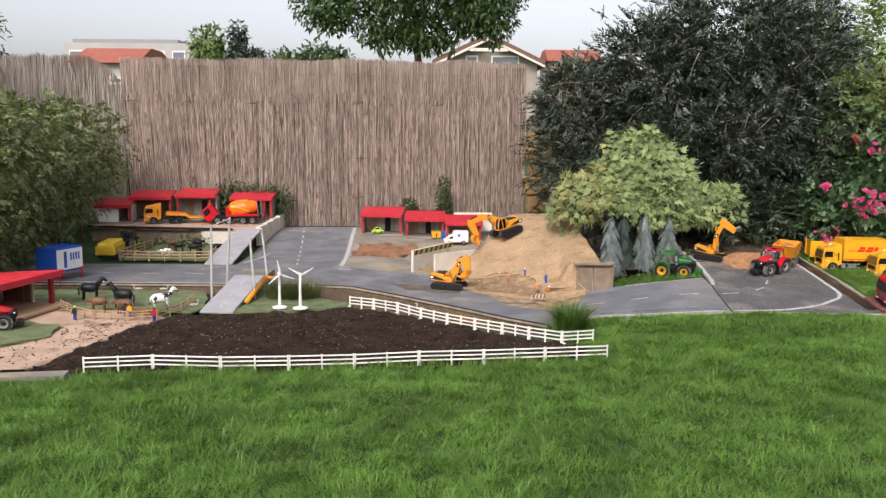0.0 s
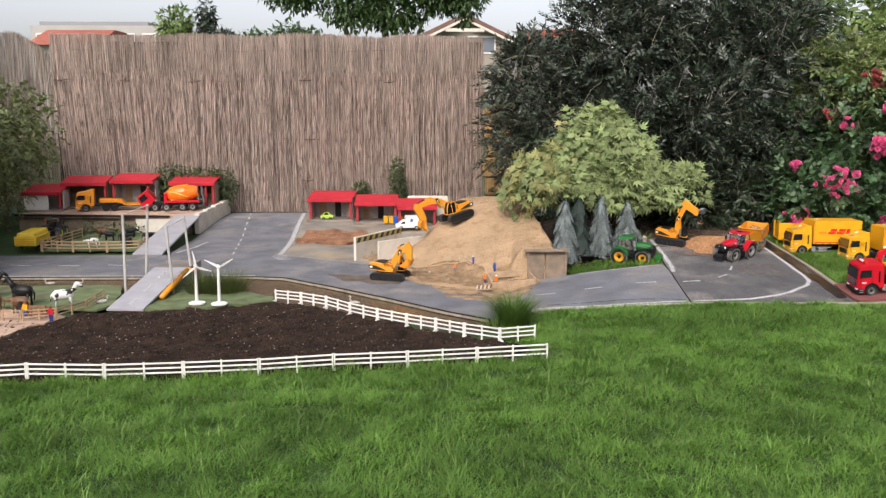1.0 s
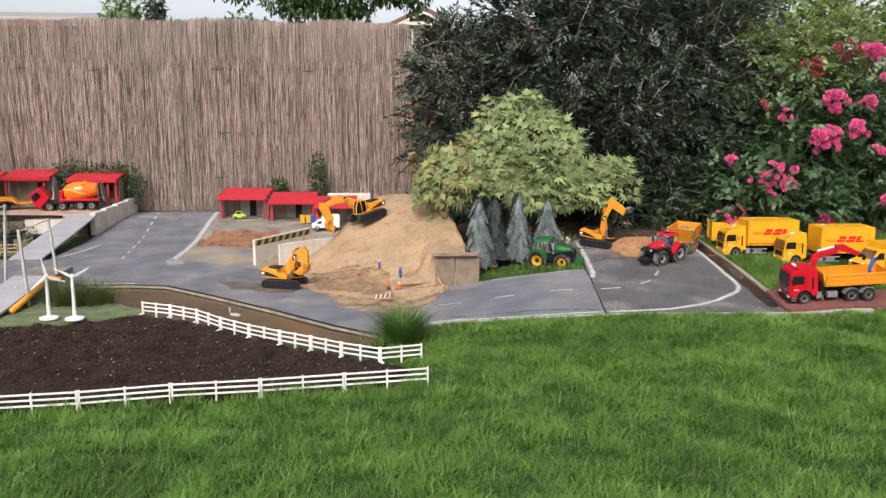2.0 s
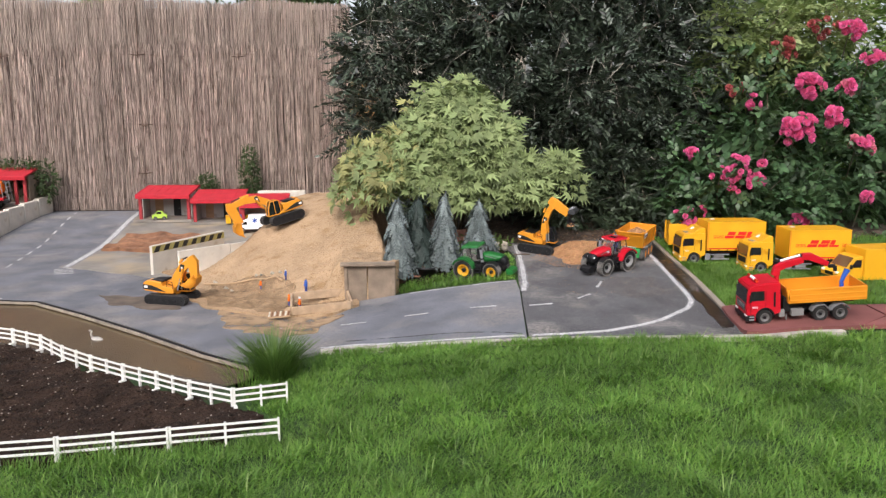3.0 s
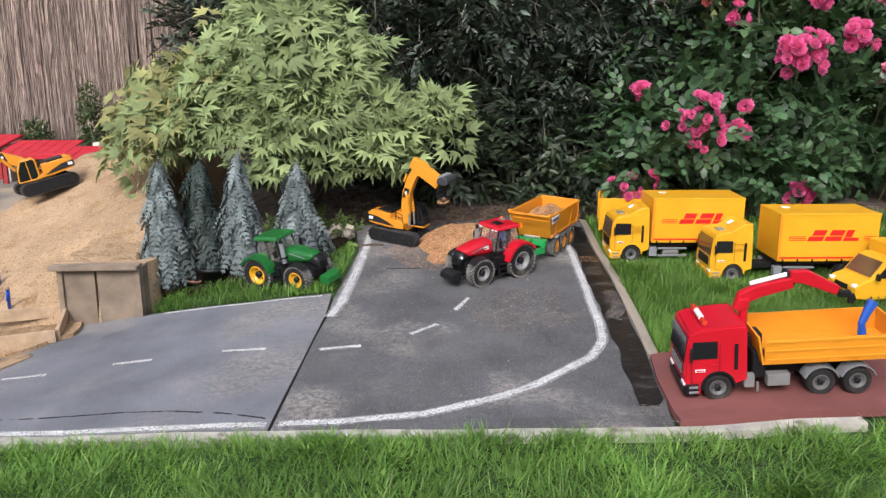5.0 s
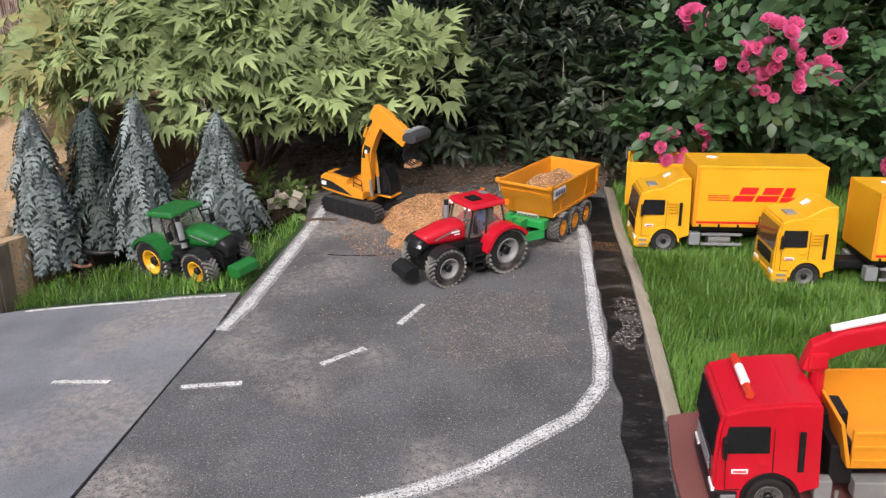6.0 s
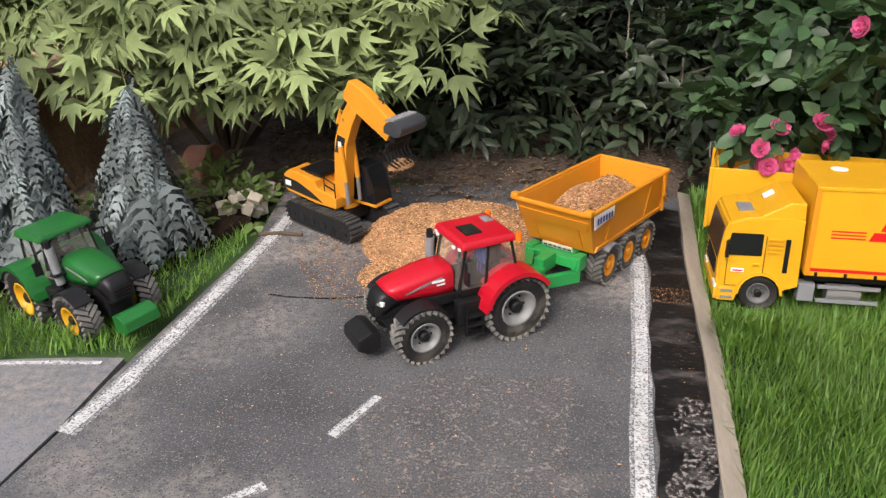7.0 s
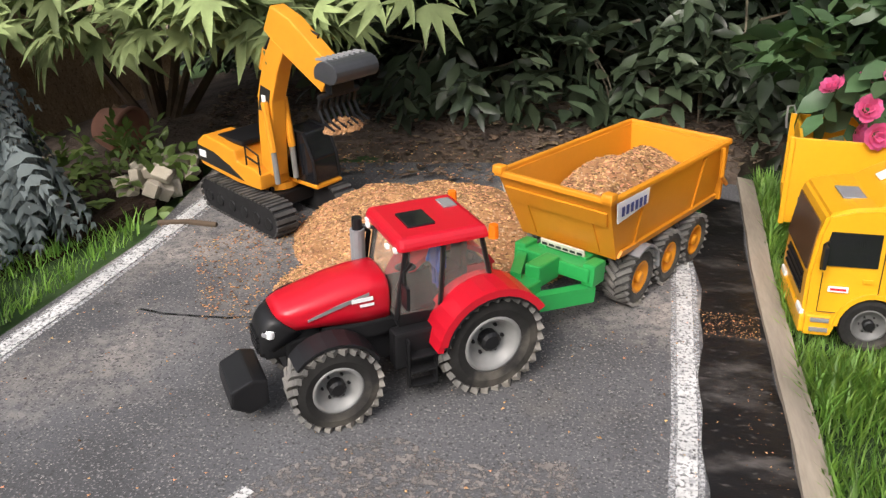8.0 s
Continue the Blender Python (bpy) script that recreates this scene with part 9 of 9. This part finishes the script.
for pts in ([(-1.66, 5.90, 0.53), (-1.62, 6.27, 0.55)], [(-1.37, 5.88, 0.45), (-1.38, 6.31, 0.46)]):
    o = link("rope", tube(bmesh.new(), pts, 0.004, 5), WHITE_WALL)
    tagged(o, "thin pale rope between two posts", "rope", "ropes between the posts")
pipe = tagged(link("plastic_pipe", tube(bmesh.new(), [(-1.375, 5.70, 0.022), (-1.318, 6.11, 0.125)], 0.018, 12), CAT_YELLOW, True), "amber plastic pipe leaning beside the ramp", "pipe")
tagged(link("plastic_pipe", tube(bmesh.new(), [(-1.33, 6.13, 0.128), (-1.25, 6.11, 0.124)], 0.014, 12), CAT_YELLOW, True), "short amber plastic pipe across the bank", "pipe")


def turbine(x, y, spin):
    ob = thing("toy_wind_turbine", pose(x, y, ground_z(x, y) + 0.02, 0, 0, 20), "white plastic toy wind turbine on a round foot", "wind turbine", "toy wind turbines")
    part("foot", lathe(bmesh.new(), [(0.050, 0.0), (0.050, 0.008), (0.03, 0.014), (0.012, 0.016)], (0, 0, 0), "z", 24), WHITE, ob)
    part("tower", rod(bmesh.new(), (0, 0, 0.01), (0, 0, 0.23), 0.011, 0.007, 14), WHITE, ob)
    head = part("nacelle", box(bmesh.new(), (0, 0.006, 0.236), (0.018, 0.05, 0.018), 0.005), WHITE, ob)
    part("hub", lathe(bmesh.new(), [(0.012, 0.0), (0.010, -0.012), (0.002, -0.018)], (0, -0.018, 0.236), "y", 14), WHITE, head)
    for k in range(3):
        a = radians(spin + 120 * k)
        bm = slab(bmesh.new(), [(0.010, 0, -0.004), (0.03, 0, -0.009), (0.098, 0, -0.002), (0.098, 0, 0.002), (0.03, 0, 0.006), (0.010, 0, 0.004)], 0.003)
        o = part("blade", bm, WHITE, head)
        o.matrix_basis = Matrix.Translation((0, -0.028, 0.236)) @ Matrix.Rotation(-a, 4, "Y") @ Matrix.Rotation(radians(12), 4, "X")


turbine(-1.105, 5.55, 100)
turbine(-0.962, 5.53, 28)

# white fences


def fence_panel(p, q, high, label, feet, mat=WHITE, rails=3, group="white toy fence panels", name="toy_fence_panel"):
    p, q = Vector((*p, 0)), Vector((*q, 0))
    d = q - p
    z0, z1 = ground_z(p.x, p.y), ground_z(q.x, q.y)
    ob = thing(name, pose(p.x, p.y, z0 + 0.012, 0, 0, math.degrees(math.atan2(d.y, d.x))), label, "toy fence", group)
    ln = d.length
    for x, w in ((0.004, 0.008), (ln / 2, 0.008), (ln - 0.005, 0.007)):
        part("post", box(bmesh.new(), (x, 0, high / 2 - 0.006), (w, 0.010, high + 0.012), 0.0015), mat, ob)
    for k in range(rails):
        z = high * (0.28 + 0.62 * k / (rails - 1))
        part("rail", box(bmesh.new(), (ln / 2, -0.001, z), (ln - 0.004, 0.005, high * 0.105), 0.001), mat, ob)
    if feet:
        part("foot", box(bmesh.new(), (0.006, -0.010, 0.003), (0.014, 0.032, 0.006), 0.002), mat, ob)
    return ob


front = [(-1.80, 4.05), (-1.47, 4.11), (-1.12, 4.09), (-0.78, 4.12), (-0.45, 4.16), (-0.12, 4.23), (0.22, 4.27), (0.55, 4.325), (0.897, 4.385)]
for a, b in zip(front, front[1:]):
    fence_panel(a, b, 0.072, "white plastic three-rail toy fence panel beside the lawn", False)
back = [(-0.645, 5.665), (-0.47, 5.585), (-0.30, 5.47), (-0.14, 5.29), (0.03, 5.14), (0.20, 5.01), (0.36, 4.90), (0.51, 4.79), (0.69, 4.685), (0.883, 4.74)]
for a, b in zip(back, back[1:]):
    fence_panel(a, b, 0.072, "white plastic three-rail toy fence panel beside the canal", True)
for a, b in (((-3.0, 7.66), (-2.72, 7.62)), ((-2.72, 7.62), (-2.43, 7.62)), ((-2.43, 7.62), (-2.17, 7.66)), ((-3.02, 7.68), (-3.0, 8.05)), ((-3.0, 8.05), (-2.97, 8.45)), ((-2.17, 7.68), (-2.2, 8.0))):
    fence_panel(a, b, 0.09, "brown wooden toy fence panel of the cow pen", False, WOOD, 3, "wooden toy fence panels")
for a, b in (((-2.58, 5.52), (-2.40, 5.32)), ((-2.40, 5.32), (-2.22, 5.20)), ((-2.22, 5.20), (-2.0, 5.18)), ((-2.0, 5.18), (-1.83, 5.24)), ((-1.83, 5.24), (-1.74, 5.45)), ((-1.74, 5.45), (-1.75, 5.75))):
    fence_panel(a, b, 0.06, "brown wooden toy fence panel of the horse pasture", False, WOOD, 3, "wooden toy fence panels")

# moulded farm animals, plain shapes


def farm_animal(m, mat, label, kind, size=1.0, neck_up=True):
    bm = bmesh.new()
    lathe(bm, [(0.012, -0.062), (0.030, -0.05), (0.034, 0.0), (0.031, 0.045), (0.014, 0.062)], (0, 0, 0.088), "x", 14)
    for x in (-0.044, 0.042):
        for s in (1, -1):
            tube(bm, [(x, s * 0.016, 0.08), (x + 0.004, s * 0.017, 0.045), (x, s * 0.017, 0.0)], [0.012, 0.007, 0.006], 6)
    if neck_up:
        tube(bm, [(0.045, 0, 0.10), (0.075, 0, 0.135), (0.085, 0, 0.155)], [0.022, 0.014, 0.012], 8)
        tube(bm, [(0.078, 0, 0.160), (0.098, 0, 0.150), (0.120, 0, 0.132)], [0.011, 0.012, 0.007], 8)
    else:
        tube(bm, [(0.05, 0, 0.095), (0.078, 0, 0.100), (0.105, 0, 0.085)], [0.022, 0.017, 0.010], 8)
    tube(bm, [(-0.06, 0, 0.10), (-0.075, 0, 0.075), (-0.072, 0, 0.035)], [0.006, 0.006, 0.004], 5)
    ob = link(kind, bm, mat, True)
    ob.matrix_basis = m @ Matrix.Diagonal((size, size, size, 1))
    return tagged(ob, label, "toy animal", "toy farm animals")


BROWN = material("brown_plastic", (0.15, 0.075, 0.035), 0.5, spread=0.2, scale=20)
PIEBALD = material("black_and_white_plastic", (0.7, 0.7, 0.67), 0.5, spread=0.05, spots=(0.02, 0.02, 0.02), spot_scale=22, spot_at=0.52, ramp_soft=0.02)
for x, y, hd, mat, label, up, size in ((-2.50, 5.80, 10, BLACK, "black moulded toy horse on the green mat", True, 1.0), (-2.17, 5.56, 170, BLACK, "black moulded toy horse on the green mat", True, 1.05), (-1.89, 5.48, 15, PIEBALD, "white and black moulded toy horse on the green mat", True, 0.95),
                                       (-2.27, 5.40, 185, BROWN, "brown moulded toy foal beside the pasture fence", False, 0.85), (-2.08, 5.34, 170, BROWN, "brown moulded toy foal beside the pasture fence", False, 0.85),
                                       (-2.62, 7.80, 190, PIEBALD, "black and white moulded toy cow in the pen", False, 0.74), (-2.45, 8.1, 5, BLACK, "black moulded toy cow in the pen", False, 0.74), (-2.32, 7.85, 95, BLACK, "black moulded toy cow in the pen", False, 0.74), (-2.62, 8.2, 185, BLACK, "black moulded toy cow in the pen", False, 0.74), (-2.25, 8.15, 30, BLACK, "black moulded toy cow in the pen", False, 0.74), (-2.5, 8.4, 0, BLACK, "black moulded toy cow in the pen", False, 0.74), (-2.75, 8.38, 170, BROWN, "dark brown moulded toy cow in the pen", False, 0.74)):
    farm_animal(pose(x, y, ground_z(x, y) + 0.012, 0, 0, hd), mat, label, "toy_cow" if y > 7 else "toy_horse", size, up)
structure("turf_mat", draped([(-3.0, 7.68), (-2.2, 7.68), (-2.22, 8.6), (-2.98, 8.7)], lambda x, y: ground_z(x, y) + 0.010 + 0.006 * noise.noise((x * 6, y * 6, 0)), 0.012, 0.06, 0.03), FELT, "green turf mat of the cow pen", "turf")
for x, y, jacket, hat, label in ((-2.33, 5.17, DECAL_BLACK, LIME, "small moulded figure in black and yellow by the fence"), (-2.06, 5.29, DECAL_BLACK, BROWN, "small moulded figure in dark clothes by the fence"), (-2.02, 5.27, YELLOW, BROWN, "small moulded figure in a yellow top by the fence"), (-1.82, 5.15, RED, BROWN, "small moulded figure in a red top by the field")):
    toy_figure(pose(x, y, ground_z(x, y) + 0.012, 0, 0, 250), jacket, label, hat, True, 0.09)
crate = thing("toy_crate", pose(-1.94, 5.25, 0.014), "small red-brown wooden toy jump beside the fence", "toy crate")
for k in range(3):
    part("rail", box(bmesh.new(), (0, 0, 0.018 + 0.02 * k), (0.08, 0.01, 0.012), 0.001), CLAY, crate)
for s in (-1, 1):
    part("post", box(bmesh.new(), (s * 0.042, 0, 0.034), (0.012, 0.014, 0.068), 0.001), CLAY, crate)


def swan(x, y, hd, label, size=0.78, z=-0.032):
    bm = lathe(bmesh.new(), [(0.004, -0.05), (0.018, -0.03), (0.024, 0.0), (0.016, 0.03), (0.004, 0.045)], (0, 0, 0.012), "x", 12)
    tube(bm, [(0.03, 0, 0.02), (0.045, 0, 0.045), (0.036, 0, 0.068), (0.046, 0, 0.075), (0.058, 0, 0.068)], [0.008, 0.005, 0.005, 0.006, 0.002], 6)
    ob = link("toy_swan", bm, OFF_WHITE, True)
    ob.matrix_basis = pose(x, y, z, 0, 0, hd) @ Matrix.Diagonal((size, size, size * 0.8, 1))
    tagged(ob, label, "toy swan")


swan(-2.38, 6.40, 185, "white moulded toy swan on the canal")
swan(-2.18, 6.40, 0, "white moulded toy swan on the canal")
swan(-0.15, 5.74, 150, "small grey-white moulded toy swan on the canal", 0.85, -0.032)
swan(-1.71, 5.62, 30, "white moulded toy goose on the pasture", 0.7, 0.014)

# stable with red roof
stable = thing("toy_stable", pose(-2.66, 5.40, 0.012, 0, 0, 78), "open toy horse stable with bright red roof", "toy stable")
part("floor_board", box(bmesh.new(), (-0.25, 0.20, 0.012), (0.95, 0.52, 0.02), 0.002), WOOD, stable)
part("back_wall", box(bmesh.new(), (-0.25, 0.42, 0.105), (0.86, 0.012, 0.19), 0.001), WHITE_WALL, stable)
part("side_wall", box(bmesh.new(), (0.17, 0.31, 0.105), (0.012, 0.22, 0.19), 0.001), WOOD_GREY, stable)
for x in (-0.5, -0.2, 0.05):
    d = part("door", box(bmesh.new(), (x, 0.410, 0.095), (0.14, 0.012, 0.15), 0.001), RED_POST, stable)
    part("door_brace", box(bmesh.new(), (x, 0.402, 0.095), (0.12, 0.005, 0.014)), WHITE_WALL, d)
    part("partition", box(bmesh.new(), (x + 0.11, 0.33, 0.10), (0.01, 0.16, 0.16), 0.001), WOOD_GREY, stable)
for x in (-0.60, 0.17):
    part("post", box(bmesh.new(), (x, 0.04, 0.11), (0.028, 0.028, 0.20), 0.002), RED_POST, stable)
part("corner_post", box(bmesh.new(), (0.17, 0.19, 0.11), (0.018, 0.018, 0.2), 0.002), WHITE_WALL, stable)
roof = part("roof", box(box(bmesh.new(), (0, 0, 0), (0.98, 0.48, 0.016), 0.002), (0, -0.24, -0.014), (0.98, 0.014, 0.04), 0.002), RED_ROOF, stable)
roof.matrix_basis = pose(-0.25, 0.23, 0.218, -5, 0, 0)
for k in range(9):
    part("roof_ridge", box(bmesh.new(), (-0.44 + 0.11 * k, 0, 0.010), (0.007, 0.47, 0.006)), RED_ROOF, roof)
tractor(place(-2.80, 4.84, 20, 0.014), RED, SILVER, "red toy tractor parked beside the stable")

# blue container on red legs
cont = thing("toy_container", pose(-3.12, 6.70, -0.01, 0, 0, 70), "blue toy container with white printed side on red legs", "toy container")
part("body", box(bmesh.new(), (0, 0, 0.18), (0.28, 0.21, 0.19), 0.004), BLUE, cont)
part("side_sheet", box(bmesh.new(), (0.0, -0.107, 0.18), (0.27, 0.004, 0.165), 0.001), DECAL_WHITE, cont, "white printed side sheet")
part("print", box(bmesh.new(), (-0.05, -0.11, 0.18), (0.03, 0.003, 0.13)), BLUE, cont)
for k in range(4):
    part("print", box(bmesh.new(), (0.01 + 0.028 * k, -0.11, 0.20), (0.014, 0.003, 0.06)), BLUE, cont)
for k in range(9):
    part("roof_rib", box(bmesh.new(), (-0.128 + 0.032 * k, 0, 0.276), (0.008, 0.206, 0.005)), BLUE, cont)
for x in (-0.12, 0.12):
    for s in (1, -1):
        part("leg", tube(bmesh.new(), [(x, s * 0.08, 0.11), (x, s * 0.11, 0.10), (x, s * 0.11, 0.0)], 0.008, 6), RED, cont)

# yellow forage trailer with dark tractor
trail = thing("toy_trailer", pose(-3.16, 7.85, 0.008, 0, 0, 98), "yellow toy forage trailer beside the cow pen", "toy trailer")
LEMON = material("lemon_plastic", (0.66, 0.47, 0.035), 0.5, spread=0.12, scale=20, fine=200)
body = part("body", box(bmesh.new(), (0, 0, 0.078), (0.42, 0.165, 0.075), 0.008), LEMON, trail)
for s in (1, -1):
    for k in range(7):
        part("rib", box(bmesh.new(), (-0.18 + 0.06 * k, s * 0.084, 0.078), (0.010, 0.006, 0.070), 0.002), LEMON, body)
    part("side_rail", box(bmesh.new(), (0, s * 0.085, 0.112), (0.42, 0.007, 0.009), 0.002), LEMON, body)
for k in range(6):
    part("hump", lathe(bmesh.new(), [(0.032, -0.07), (0.036, -0.06), (0.036, 0.06), (0.032, 0.07)], (-0.17 + 0.066 * k, 0, 0.122), "y", 12), LEMON, body)
part("tailgate", box(bmesh.new(), (-0.215, 0, 0.09), (0.012, 0.172, 0.08), 0.003), LEMON, trail)
for k in range(3):
    part("slat", box(bmesh.new(), (-0.223, 0, 0.07 + 0.018 * k), (0.006, 0.15, 0.006)), AMBER, trail)
for x in (-0.08, 0.04):
    for s in (1, -1):
        wheel(trail, x, s * 0.075, 0.034, 0.034, 0.028, YELLOW, dish=0.15)
tractor(place(-3.17, 8.27, 98, 0.018), BLACK, LIME, "dark toy tractor with lime rims beside the hedge")

# twigs by the stable
bm = bmesh.new()
r = np.random.default_rng(11)
for k in range(26):
    x, y = r.normal(-2.05, 0.05), r.normal(4.75, 0.18)
    a = r.uniform(0, 3.14)
    ln = r.uniform(0.02, 0.07)
    tube(bm, [(x, y, ground_z(x, y) + 0.018), (x + ln * 0.5 * math.cos(a), y + ln * 0.5 * math.sin(a), ground_z(x, y) + 0.026), (x + ln * math.cos(a), y + ln * math.sin(a), ground_z(x, y) + 0.018)], 0.002, 4)
tagged(link("dry_twigs", bm, BARK), "dry brown twigs lying on the path", "twigs", kind="stuff")

shrub("ground_weeds", [(1.93, 6.84, 0.19, 0.09, 0.07, 0.045), (1.80, 6.93, 0.20, 0.12, 0.09, 0.07), (1.66, 6.86, 0.18, 0.10, 0.08, 0.06)], 130, [sprig(LEAF_FINE, 5, 0.55, 0.9, 99, 1.4)], (0.05, 0.085), LEAF_LIGHT, "low leafy weeds beside the stones", "weeds", inner=0.2, stems=[((1.85, 6.9, 0.14), (1.85, 6.9, 0.2), 0.003)])
# low plants and a white board at the back of the cow pen
shrub("pen_plants", [(-2.95, 8.60, 0.07, 0.14, 0.06, 0.08), (-2.68, 8.58, 0.06, 0.14, 0.06, 0.07), (-2.5, 8.56, 0.05, 0.1, 0.05, 0.06)], 320, LEAF_FLAT, (0.025, 0.05), GREEN_DARK, "low green plants below the raised yard", "plants", inner=0.3, stems=[((-2.8, 8.62, 0.0), (-2.8, 8.6, 0.1), 0.004)])
tagged(link("white_board", box(bmesh.new(), (-2.33, 8.655, 0.085), (0.40, 0.016, 0.15), 0.003), WHITE_WALL), "low white board below the raised yard", "board")
